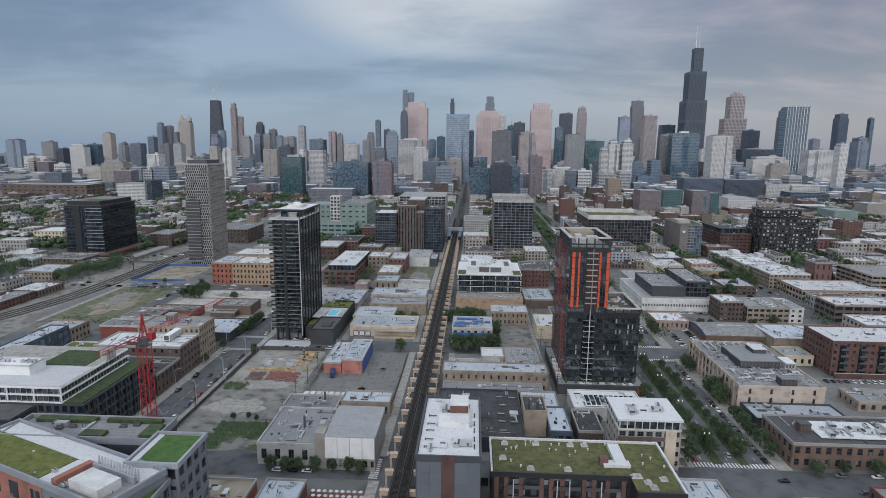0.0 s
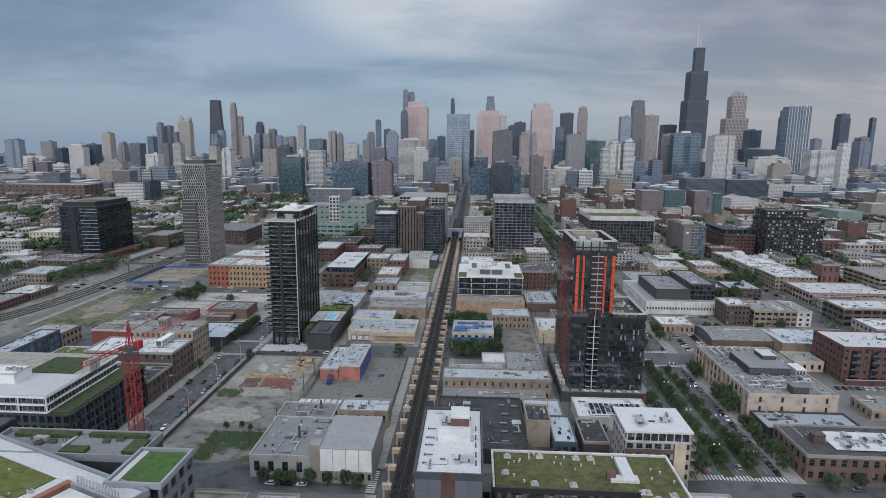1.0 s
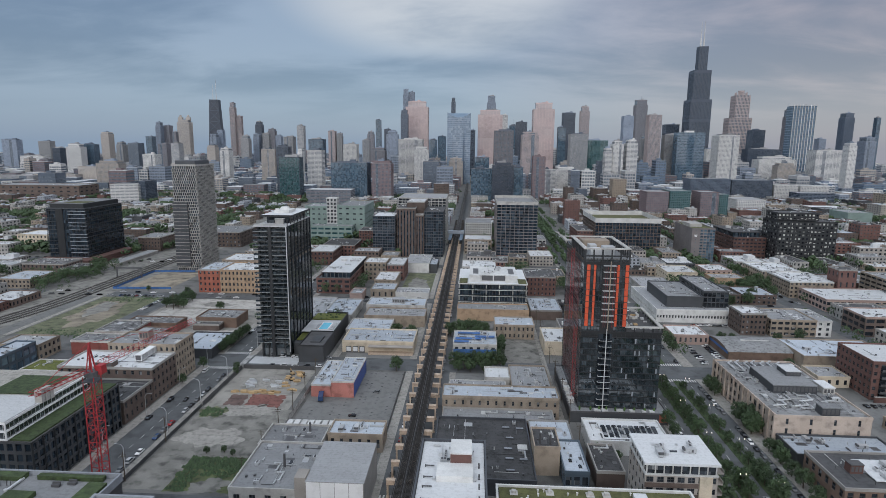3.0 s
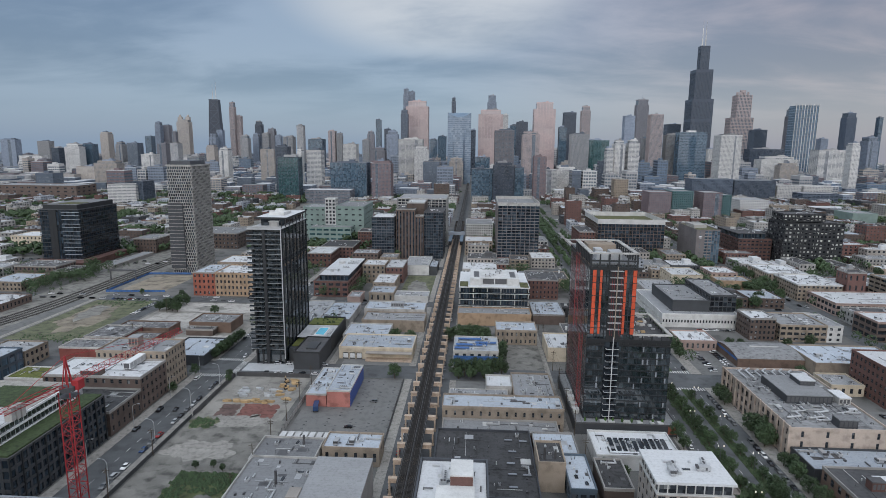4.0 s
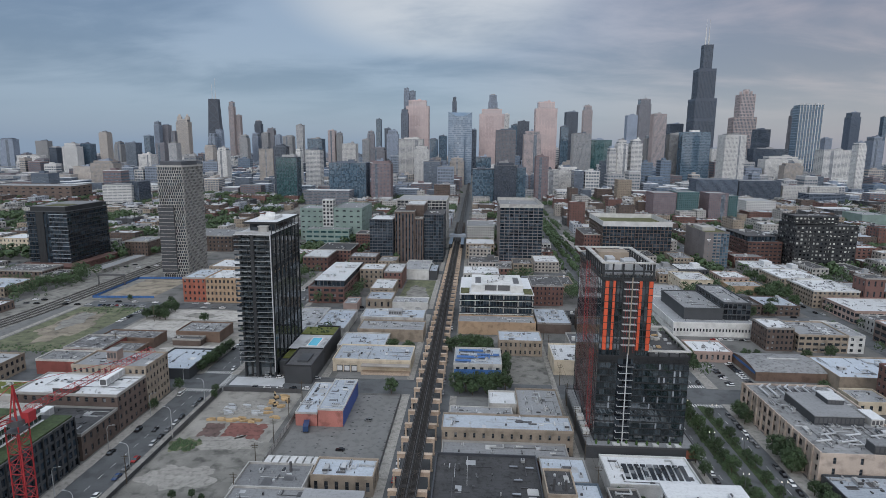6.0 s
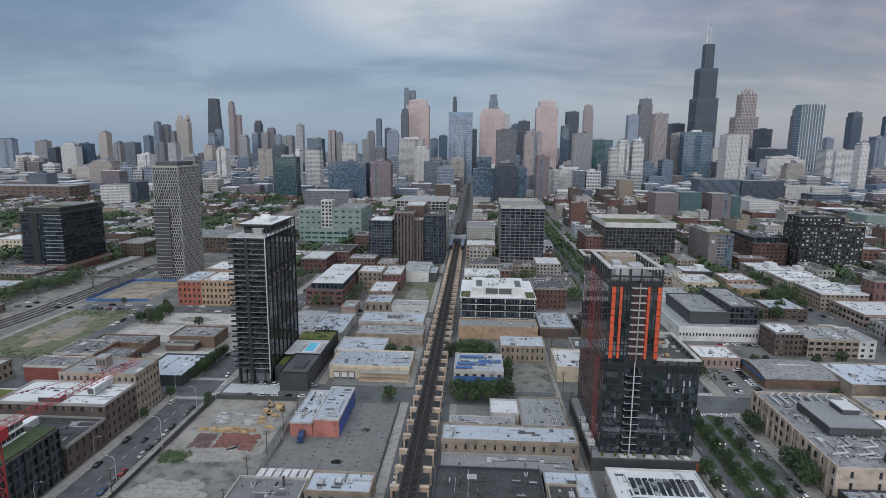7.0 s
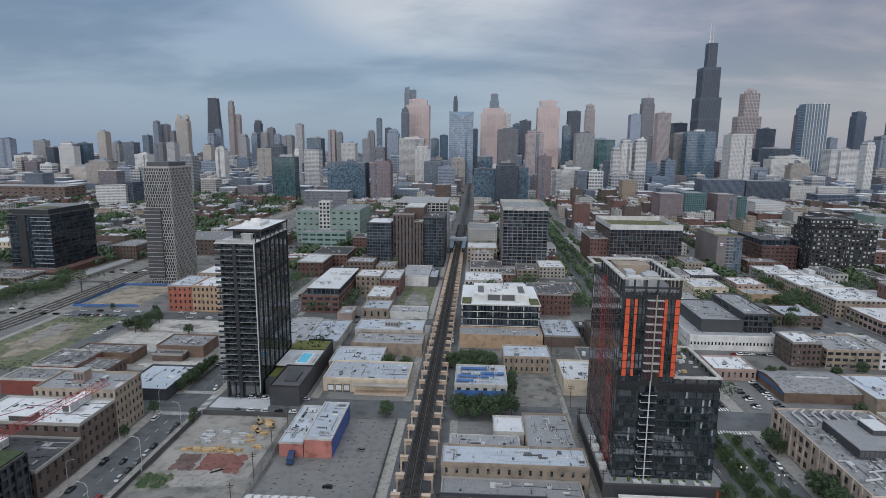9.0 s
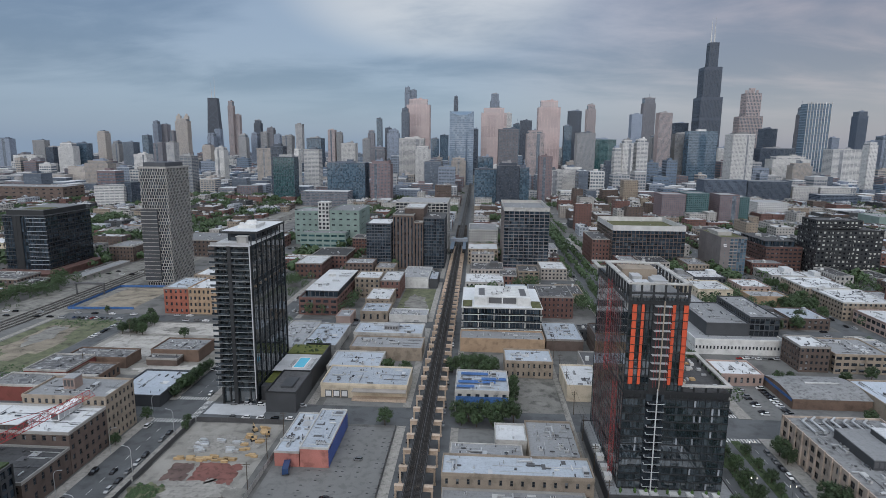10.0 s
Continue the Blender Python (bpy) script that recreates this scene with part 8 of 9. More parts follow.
def far_house(x0, x1, y0, y1, h, wall, roof):
    """The same, beyond the nearer blocks, where nobody could count them: joined by material."""
    FOOT.append((x0, x1, y0, y1))
    a, g, r = FARB[wall], FARB["window_mid"], FARB[roof]
    w, d = x1 - x0, y1 - y0
    rows = max(1, round(h / 3.3))
    facade(a, g, (x0, y0), (1, 0), (0, -1), w, 0, h, max(1, round(w / 3.4)), rows, 0.38, 0.32, 0.74, 0.3)
    if x0 < 0:
        facade(a, g, (x1, y0), (0, 1), (1, 0), d, 0, h, max(1, round(d / 6)), rows, 0.5, 0.28, 0.8, 0.3)
    else:
        facade(a, g, (x0, y1), (0, -1), (-1, 0), d, 0, h, max(1, round(d / 6)), rows, 0.5, 0.28, 0.8, 0.3)
    a.face([(x1, y1, 0), (x0, y1, 0), (x0, y1, h), (x1, y1, h)])
    rim(a, x0, x1, y0, y1, h, h + 0.8, 0.5)
    r.face([(x0, y0, h + 0.05), (x1, y0, h + 0.05), (x1, y1, h + 0.05), (x0, y1, h + 0.05)])
    for _ in range(DICE.randrange(3, 9)):
        ux, uy, s = DICE.uniform(x0 + 1, x1 - 4), DICE.uniform(y0 + 1, y1 - 4), DICE.uniform(1.2, 3.2)
        FARB[DICE.choice(("white", "slate", "grey", roof))].box(ux, ux + s, uy, uy + s * DICE.uniform(0.8, 1.6), h + 0.05, h + DICE.uniform(0.9, 3.0))


def plain_house(x0, x1, y0, y1, h, wall, roof, name, label, rich):
    """A low building of the far blocks: walls with openings, a roof behind a parapet."""
    FOOT.append((x0, x1, y0, y1))
    w, d = x1 - x0, y1 - y0
    root = thing(name, label, "building", ((x0 + x1) / 2, (y0 + y1) / 2, 0))
    X, Y = w / 2, d / 2
    a, g = Acc(), Acc()
    rows = max(1, round(h / 3.3))
    bay = 3.2 if rich else 4.6
    facade(a, g, (-X, -Y), (1, 0), (0, -1), w, 0, h, max(1, round(w / bay)), rows, 0.5, 0.28, 0.8, 0.3)
    if x0 < 0:
        facade(a, g, (X, -Y), (0, 1), (1, 0), d, 0, h, max(1, round(d / bay)), rows, 0.45, 0.28, 0.8, 0.3)
        a.face([(-X, Y, 0), (-X, -Y, 0), (-X, -Y, h), (-X, Y, h)])
    else:
        facade(a, g, (-X, Y), (0, -1), (-1, 0), d, 0, h, max(1, round(d / bay)), rows, 0.45, 0.28, 0.8, 0.3)
        a.face([(X, -Y, 0), (X, Y, 0), (X, Y, h), (X, -Y, h)])
    a.face([(X, Y, 0), (-X, Y, 0), (-X, Y, h), (X, Y, h)])
    rim(a, -X, X, -Y, Y, h, h + 0.7, 0.4)
    for f in g.f:
        a.face([g.v[i] for i in f], 1)
    part("wall", a, (wall, "window"), root, kind="stuff")
    r = Acc()
    r.face([(-X, -Y, h + 0.05), (X, -Y, h + 0.05), (X, Y, h + 0.05), (-X, Y, h + 0.05)])
    fittings(r, -X + 0.5, X - 0.5, -Y + 0.5, Y - 0.5, h + 0.05, int(w * d / 34) + 4, DICE)
    for _ in range(DICE.randrange(1, 4)):
        ux, uy, s = DICE.uniform(-X + 1.5, X - 4), DICE.uniform(-Y + 1.5, Y - 4), DICE.uniform(1, 2.2)
        r.box(ux, ux + s, uy, uy + s * DICE.uniform(0.8, 1.6), h + 0.05, h + DICE.uniform(0.9, 2.2), DICE.choice((1, 3)))
    if DICE.random() < 0.35 and X > 5:
        r.box(X * 0.2, X * 0.7, -Y * 0.1, Y * 0.5, h + 0.05, h + 3.4)
    part("roof", r, (roof, "metal_light", "metal_dark", "white"), root, kind="stuff")


WALLS = ("brick", "brick", "brown", "brown", "brown", "tan", "stone", "stone", "beige", "concrete", "grey", "slate")
ROOFS = ("roof_white", "roof_grey", "roof_grey", "roof_grey", "roof_blue", "roof_tar", "roof_tar")
WORDS = {"brick": "red brick", "brown": "brown brick", "tan": "tan brick", "stone": "grey stone", "beige": "beige", "concrete": "concrete", "white": "white painted", "grey": "grey", "slate": "dark clad"}
ROOFW = {"roof_white": "a pale roof", "roof_grey": "a grey roof", "roof_blue": "a blue-grey roof", "roof_tar": "a dark tarred roof"}
city = random.Random(21)
xs = sorted(ALONG)
lanes = [(-900, -740)] + [(xs[i][1] + 4, xs[i + 1][0] - 4) for i in range(len(xs) - 1)] + [(727, 830), (850, 960), (980, 1080)]
TREE_SPOTS, FAR_TREES, LOT_CARS = [], [], []
rows_y = [(CROSS[i][1] + 3, CROSS[i + 1][0] - 3) for i in range(len(CROSS) - 1)]
rows_y = [(20, 176), (197, 300)] + rows_y[1:]
made = 0
for y0, y1 in rows_y:
    for x0, x1 in lanes:
        y = y0
        while y < y1 - 10:
            d = min(city.uniform(16, 38), y1 - y)
            x = x0
            while x < x1 - 9:
                w = min(city.uniform(11, 34), x1 - x)
                if x1 - x - w < 9:
                    w = x1 - x
                cx, cy = x + w / 2, y + d / 2
                inside = abs(cx + 0.05 * cy) < 0.80 * cy + 60
                roll = city.random()
                bx0, bx1, by0, by1 = x + 0.4, x + w - city.uniform(0.4, 2.0), y + 0.4, y + d - city.uniform(0.6, 4)
                if inside and free(bx0, bx1, by0, by1) and clear(bx0, bx1, by0, by1, 0.2) and roll < (0.54 if cx < -236 else 0.73) and by1 - by0 > 7:
                    h = city.choice((4, 4.5, 5, 6, 6, 7, 8, 9, 11)) + city.uniform(-0.5, 0.5)
                    if city.random() < 0.05 and cy > 720 and cx > -90:
                        h = city.uniform(18, 30)
                    if cy > 600 and cx > -150:
                        h += math.exp(-((cx - 330) / 330) ** 2) * city.uniform(0, 9)
                    if cy > 900:
                        h *= city.uniform(0.9, 1.4)
                    wall, roof = city.choice(WALLS if cy < 560 else WALLS + ("brick", "brown", "brown", "tan", "stone", "concrete")), city.choice(ROOFS)
                    if cy > 560 and city.random() < 0.3:
                        roof = "roof_white"
                    kind = "warehouse" if h < 7 else "brick_building" if wall in ("brick", "brown", "tan") else "office_building"
                    if cy > 690:
                        far_house(bx0, bx1, by0, by1, h, wall, roof)
                        x += w
                        continue
                    kind = city.choice(("brick_building", "loft_building", "shop", "factory")) if kind == "brick_building" else kind
                    plain_house(bx0, bx1, by0, by1, h, wall, roof, kind, f"{'low' if h < 9 else 'mid-rise'} {WORDS[wall]} city building with {ROOFW[roof]}", cy < 620)
                    made += 1
                elif inside and roll >= 0.5 and free(bx0, bx1, by0, by1):
                    if city.random() < (0.85 if cx < -236 else 0.7):
                        for _ in range(int(w * d / 30)):
                            (TREE_SPOTS if cy < 430 else FAR_TREES).append((city.uniform(bx0, bx1), city.uniform(by0, by1), city.uniform(6, 11)))
                    else:
                        for k in range(int(w / 3)):
                            if city.random() < 0.6:
                                LOT_CARS.append((bx0 + 1.5 + k * 3, by0 + 3 + city.uniform(-0.3, 0.3), 90))
                x += w
            y += d
# street trees of the middle blocks
for x0, x1 in ALONG:
    for side in (x0 - 2.4, x1 + 2.4):
        y = 330
        while y < 1290:
            if city.random() < (0.85 if x0 == 80.5 else 0.7) and abs(side) < 0.8 * y + 60 and x0 != -28 and not any(c0 - 4 < y < c1 + 4 for c0, c1 in CROSS):
                (TREE_SPOTS if y < 430 else FAR_TREES).append((side + city.uniform(-0.6, 0.6), y, city.uniform(5.5, 10)))
            y += city.uniform(7, 13)

for x in (88.7, 98.8, 94.0):
    y = 450
    while y < 1290:
        if x != 94.0 or y > 700:
            FAR_TREES.append((x + city.uniform(-1, 1), y, city.uniform(5.5, 9)))
        y += city.uniform(4.5, 8)

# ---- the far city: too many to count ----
# the sky_ materials bring their painted-in haze to these blocks
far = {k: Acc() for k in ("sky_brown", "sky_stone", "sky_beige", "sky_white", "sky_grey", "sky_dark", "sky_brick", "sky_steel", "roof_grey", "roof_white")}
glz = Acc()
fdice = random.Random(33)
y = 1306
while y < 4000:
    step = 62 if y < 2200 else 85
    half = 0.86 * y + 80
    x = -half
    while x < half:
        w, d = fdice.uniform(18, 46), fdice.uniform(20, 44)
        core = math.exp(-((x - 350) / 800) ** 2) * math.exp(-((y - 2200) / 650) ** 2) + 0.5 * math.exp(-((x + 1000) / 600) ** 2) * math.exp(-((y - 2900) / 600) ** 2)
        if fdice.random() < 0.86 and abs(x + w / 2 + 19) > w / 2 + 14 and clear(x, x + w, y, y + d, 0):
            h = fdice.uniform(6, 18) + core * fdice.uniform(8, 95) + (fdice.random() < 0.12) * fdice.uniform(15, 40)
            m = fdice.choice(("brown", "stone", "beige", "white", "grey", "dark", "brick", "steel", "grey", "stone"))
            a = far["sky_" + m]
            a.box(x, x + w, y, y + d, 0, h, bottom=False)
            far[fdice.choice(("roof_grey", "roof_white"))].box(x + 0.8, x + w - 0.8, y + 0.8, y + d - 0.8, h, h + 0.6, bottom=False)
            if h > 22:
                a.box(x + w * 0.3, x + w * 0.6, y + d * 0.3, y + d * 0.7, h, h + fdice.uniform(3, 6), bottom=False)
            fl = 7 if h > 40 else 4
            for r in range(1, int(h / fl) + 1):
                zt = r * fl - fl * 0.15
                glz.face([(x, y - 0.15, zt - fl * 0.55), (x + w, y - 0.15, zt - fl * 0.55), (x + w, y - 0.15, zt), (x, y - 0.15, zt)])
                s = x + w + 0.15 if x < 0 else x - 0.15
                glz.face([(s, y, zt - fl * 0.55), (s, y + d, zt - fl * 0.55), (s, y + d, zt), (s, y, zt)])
            n = max(2, int(w / 6))
            for k in range(n + 1):
                px = x + (w - 1.6) * k / n
                a.face([(px, y - 0.3, 0), (px + 1.6, y - 0.3, 0), (px + 1.6, y - 0.3, h), (px, y - 0.3, h)])
        elif fdice.random() < 0.5:
            for _ in range(5):
                FAR_TREES.append((x + fdice.uniform(0, w), y + fdice.uniform(0, d), fdice.uniform(7, 12)))
        x += w + fdice.uniform(2, 22)
    y += step
far_root = thing("far_city", "dense far city blocks of mixed masonry and glass", "city", (0, 0, 0))
far_root["kind"] = "stuff"
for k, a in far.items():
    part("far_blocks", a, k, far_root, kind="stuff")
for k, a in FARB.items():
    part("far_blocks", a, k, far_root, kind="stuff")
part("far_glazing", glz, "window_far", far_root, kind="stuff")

# ---- trees ----
def tree_meshes(seed, leaves):
    """A trunk with limbs, and a crown of leaf clumps with gaps, for a tree 1 unit high times 10 m."""
    dice = random.Random(seed)
    t = Acc()
    t.tube((0, 0, 0), (0.1, 0, 3.0), 0.26, 0.18, 7)
    tips = []
    t.tube((0.1, 0, 3.0), (0.2, 0.1, 7.4), 0.18, 0.05, 6)
    for k in range(17):                                       # limbs end all over a rounded crown
        ang = k * 2.4 + dice.uniform(-0.3, 0.3)
        lift = (k + 0.5) / 17
        r = 2.7 * math.sin(math.acos(max(-1, min(1, lift * 1.7 - 0.72)))) * dice.uniform(0.75, 1.1)
        tip = (math.cos(ang) * r, math.sin(ang) * r, 2.9 + lift * 5.0 + dice.uniform(-0.3, 0.3))
        if k % 2 == 0:
            t.tube((0.1, 0, 1.8 + lift * 3), tip, 0.11, 0.03, 5)
        tips.append(tip)
    tips += [(0.1, 0.1, 5.2), (0, 0, 6.6)]
    c = Acc()
    per = leaves // len(tips)
    for tx, ty, tz in tips:
        R = dice.uniform(1.0, 1.65)
        for _ in range(per):
            d = Vector((dice.gauss(0, 1), dice.gauss(0, 1), dice.gauss(0, 0.85))).normalized()
            p = Vector((tx, ty, tz)) + d * R * dice.uniform(0.5, 1.0)
            s = dice.uniform(0.15, 0.31)
            n = (d + Vector((dice.uniform(-0.7, 0.7), dice.uniform(-0.7, 0.7), dice.uniform(-0.1, 0.9)))).normalized()
            u = n.orthogonal().normalized()
            v = n.cross(u)
            k = dice.uniform(0, 3.14)
            u, v = u * math.cos(k) + v * math.sin(k), v * math.cos(k) - u * math.sin(k)
            c.face([tuple(p + u * s), tuple(p + v * s * 0.7), tuple(p - u * s), tuple(p - v * s * 0.7)])
    return t.mesh("trunk", ("bark",)), c.mesh("crown", ("leaves",))


TREES = [tree_meshes(s, 2900) for s in (1, 2, 3, 4, 5)]
tdice = random.Random(14)


def plant(x, y, high, label="leafy green street tree", z=0.0):
    tm, cm = TREES[tdice.randrange(len(TREES))]
    root = thing("tree", label, "tree", (x, y, z), "street trees")
    s = high / 9.2
    root.scale = (s * tdice.uniform(0.9, 1.15), s * tdice.uniform(0.9, 1.15), s)
    root.rotation_euler[2] = tdice.uniform(0, 6.28)
    part("trunk", tm, None, root)
    part("crown", cm, None, root)


# the boulevard
for y0, y1 in ((60, 174), (199, 297), (325, 425), (448, 548)):
    for x, keep in ((89.6, 0.95), (98.7, 0.95), (79.3, 0.25), (110.6, 0.45)):
        y = y0 + tdice.uniform(2, 6)
        while y < y1:
            if tdice.random() < keep:
                plant(x + tdice.uniform(-0.5, 0.5), y, tdice.uniform(4.2, 7.2) if 87 < x < 100 else tdice.uniform(4.5, 8), "leafy green boulevard tree in a planted strip")
            y += tdice.uniform(5.5, 10) if 87 < x < 100 else tdice.uniform(6.5, 10)
# single trees and groups
for x, y, high in ((-36.5, 303, 8), (-209, 407, 6), (-205, 409, 7), (-206, 415, 7), (-202, 419, 8), (-204, 425, 7), (-201, 411, 6), (-203, 431, 6), (-133, 322, 6.5), (-133, 328, 7), (-133.2, 334, 7), (-133, 340, 6.5), (-43.4, 357, 8.5), (-34.5, 354, 8.5), (-33, 351, 7), (-12, 360, 9), (-7, 362, 10), (-2, 360, 11), (3, 363, 10), (8, 361, 9), (-5, 352, 9), (4, 353, 9), (-7, 310, 9), (-3, 308, 9), (2, 309, 10), (6, 307, 10), (10, 309, 10), (15, 309, 9), (13, 318, 8), (15, 326, 9), (16, 335, 8), (17, 344, 7), (30, 300, 6),
                   (-6, 305, 6), (0, 304, 7), (8, 303, 7), (-66, 183, 6), (-61, 183, 5.5), (-57, 183, 5.5), (-51, 183, 6), (-45, 183, 5), (-39, 183, 6), (-35, 183, 5), (52, 222, 6), (47, 226, 6), (44, 221, 5),
                   (-131.8, 330, 6), (-131.8, 334, 6.5), (-131.8, 338, 6.5), (-131.8, 342, 7), (-131.8, 346, 7), (-131.8, 350, 6.5), (-131.8, 354, 6), (-133.5, 280, 5), (-133, 300, 6), (-115, 298, 4.5), (-113.5, 293, 4),
                   (-94, 219, 3), (-88, 220, 3.2), (-84, 218, 3), (120, 192, 6), (130, 193, 5.5), (141, 193, 6), (150, 193, 5), (110.8, 249, 10), (110.4, 255, 10.5), (111, 261, 8), (79.3, 198, 9), (79.6, 205, 10), (79.2, 213, 9.5), (79.4, 221, 9.5), (89.6, 210, 8), (98.7, 204, 8.5), (98.6, 215, 7.5), (110.4, 290, 8), (110.5, 226, 7), (112, 232, 6.5), (160, 318, 7), (150, 361, 6), (111, 350, 8), (175, 360, 7), (230, 275, 9), (190, 365, 8), (182, 440, 9), (196, 445, 10), (205, 460, 10), (188, 470, 9), (214, 478, 9), (225, 470, 10), (200, 485, 9),
                   (-207, 404, 8), (-203, 408, 9), (-199, 405, 9), (-201, 415, 8), (-197, 421, 8), (-195, 404, 8), (141.6, 356, 8), (210, 482, 11), (216, 486, 12), (222, 484, 11), (228, 488, 11), (220, 496, 12), (230, 505, 12), (238, 500, 11), (212, 494, 10), (-210, 440, 6), (-243, 446, 5), (-168, 400, 7)):
    plant(x, y, high)
# rough green beside the railway
for _ in range(150):
    FAR_TREES.append((tdice.uniform(-420, -310), tdice.uniform(330, 540), tdice.uniform(5, 11)))
for _ in range(60):
    FAR_TREES.append((tdice.uniform(-320, -307), tdice.uniform(330, 560), tdice.uniform(2, 4.5)))
for _ in range(12):
    plant(tdice.uniform(230, 420), tdice.uniform(500, 560), tdice.uniform(7, 11), "leafy green tree in a park")
spots = [s for s in TREE_SPOTS if clear(s[0] - 2, s[0] + 2, s[1] - 2, s[1] + 2, 0) and (free(s[0] - 1, s[0] + 1, s[1] - 1, s[1] + 1) or s[0] > 70)]
for x, y, high in spots[:40]:
    plant(x, y, high)
FAR_TREES += spots[40:]

# far woods: one sheet of clumps
leafy = Acc()
for x, y, high in FAR_TREES:
    if abs(x + 19) < 9 or (y < 760 and not clear(x - 1, x + 1, y - 1, y + 1, 0)):
        continue
    for _ in range(80 if y < 560 else 10 if y < 1300 else 3):
        d = Vector((tdice.gauss(0, 1), tdice.gauss(0, 1), tdice.gauss(0.3, 0.8))).normalized()
        r = high * 0.30
        p = Vector((x, y, high * 0.62)) + Vector((d.x * r, d.y * r, d.z * high * 0.34))
        s = high * (tdice.uniform(0.03, 0.07) if y < 560 else tdice.uniform(0.13, 0.24))
        u = d.orthogonal().normalized()
        v = d.cross(u)
        q = d * s * 0.6
        leafy.face([tuple(p + u * s), tuple(p + v * s), tuple(p + q)])
        leafy.face([tuple(p + v * s), tuple(p - u * s), tuple(p + q)])
        leafy.face([tuple(p - u * s), tuple(p - v * s), tuple(p + q)])
        leafy.face([tuple(p - v * s), tuple(p + u * s), tuple(p + q)])
tagged(part("woods", leafy, "leaves"), "dark green treetops between the far city blocks", "trees", "", "stuff")
# scrub in the overgrown lots
bush = Acc()
for x0, x1, y0, y1, n in ((-97.5, -76, 209, 216.5, 620), (-98, -76, 204, 210, 170), (-97.5, -91.5, 196, 206, 110), (-76.5, -74.5, 199, 215, 60), (-111, -102, 248, 256, 130), (-258, -192, 338, 352, 200), (-258, -200, 415, 430, 160), (87.4, 90.0, 198, 299, 200), (97.5, 100.1, 198, 299, 200), (-75, -72, 196, 240, 60)):
    for _ in range(n):
        x, y, s = tdice.uniform(x0, x1), tdice.uniform(y0, y1), tdice.uniform(0.25, 0.8)
        for k in range(5):
            a = k * 1.26
            bush.face([(x, y, s * 1.3), (x + math.cos(a) * s, y + math.sin(a) * s, 0.1), (x + math.cos(a + 1.26) * s, y + math.sin(a + 1.26) * s, 0.1)])
tagged(part("scrub", bush, "leaves"), "low green scrub and weeds in the open lots", "scrub", "", "stuff")

# ---- vehicles ----
def car_model(shade, suv):
    """A car facing +y: shaped body, glazed cabin, four wheels."""
    hw, hl, top = 0.92, 2.3, 1.72 if suv else 1.45
    mid = 1.02 if suv else 0.92
    prof = [(-hl, 0.35), (-hl, mid - 0.12), (-hl + 0.3, mid), (hl - 1.1, mid), (hl - 0.1, mid - 0.22), (hl, 0.4)]
    a = Acc()
    n = len(prof)
    L = [(-hw, y, z) for y, z in prof]
    R = [(hw, y, z) for y, z in prof]
    for k in range(n):
        j = (k + 1) % n
        a.face([L[k], R[k], R[j], L[j]])
    a.face(L[::-1])
    a.face(R)
    r0, r1, q0, q1 = (-1.95, 0.35, -2.2, 1.15) if suv else (-1.35, 0.3, -1.95, 1.1)
    a.box(-0.72, 0.72, r0, r1, top - 0.06, top)
    body = a.mesh("body", ("car_" + shade,))
    g = Acc()
    b = [(-0.86, q0, mid), (0.86, q0, mid), (0.86, q1, mid), (-0.86, q1, mid)]
    t = [(-0.74, r0, top - 0.05), (0.74, r0, top - 0.05), (0.74, r1, top - 0.05), (-0.74, r1, top - 0.05)]
    for k in range(4):
        j = (k + 1) % 4
        g.face([b[k], b[j], t[j], t[k]])
    cabin = g.mesh("cabin", ("window_dark",))
    w = Acc()
    w.tube((-0.12, 0, 0), (0.12, 0, 0), 0.34, 0.34, 10)
    wheel = w.mesh("wheel", ("tyre",))
    root = thing("car", f"{'tall' if suv else 'low'} {shade} car parked on the asphalt", "car", (0, -400, 0), "parked cars")
    part("body", body, None, root)
    part("cabin", cabin, None, root)
    for x in (-0.82, 0.82):
        for y in (-1.45, 1.45):
            part("wheel", wheel, None, root, at=(x, y, 0.34))
    return root


MODELS = [car_model(s, v) for s, v in (("black", False), ("black", True), ("white", True), ("grey", False), ("silver", True), ("white", False), ("blue", False), ("grey", True), ("red", False))]
cdice = random.Random(17)
parked = []


def park(x, y, turn, z=0.04):
    parked.append((x, y, turn, z))


def row(x, y0, y1, turn, share, gap=5.4):
    y = y0
    while y < y1:
        if cdice.random() < share:
            park(x + cdice.uniform(-0.15, 0.15), y, turn + (180 if cdice.random() < 0.1 else 0))
        y += gap + cdice.uniform(-0.2, 0.6)


row(-129.6, 222, 296, 0, 0.45)
row(-118.2, 206, 292, 180, 0.6)
row(-129.6, 326, 380, 0, 0.6)
row(-118.3, 326, 372, 180, 0.5)
row(82.2, 200, 298, 0, 0.8, 4.9)
row(82.2, 325, 425, 0, 0.6)
row(106.6, 200, 298, 180, 0.9, 4.8)
row(106.6, 325, 425, 180, 0.6)
row(-25.6, 200, 420, 0, 0.45)
row(-13.3, 255, 420, 180, 0.4)
for x in range(-112, -70, 6):
    if cdice.random() < 0.75:
        park(x, 304.6, 90)
    if cdice.random() < 0.6:
        park(x + 2, 317, -90)
for x in (-64, -58.5, -53.5):
    park(x, 182.5, 90)
park(-56, 189, -90)
for x in range(128, 180, 6):
    if cdice.random() < 0.8:
        park(x, 191.5, 90)
    if cdice.random() < 0.8:
        park(x + 2, 181.5, -90)
for k in range(12):
    park(131.5, 322 + k * 2.7, 90)
    if k % 3:
        park(121, 321 + k * 2.6, 90)
for k in range(9):
    park(172 + k * 3.1, 277, 0)
    if k % 2:
        park(170 + k * 4, 264, 0)
for k in range(10):
    park(195 + k * 3.2, 462 + (k % 3), 0)
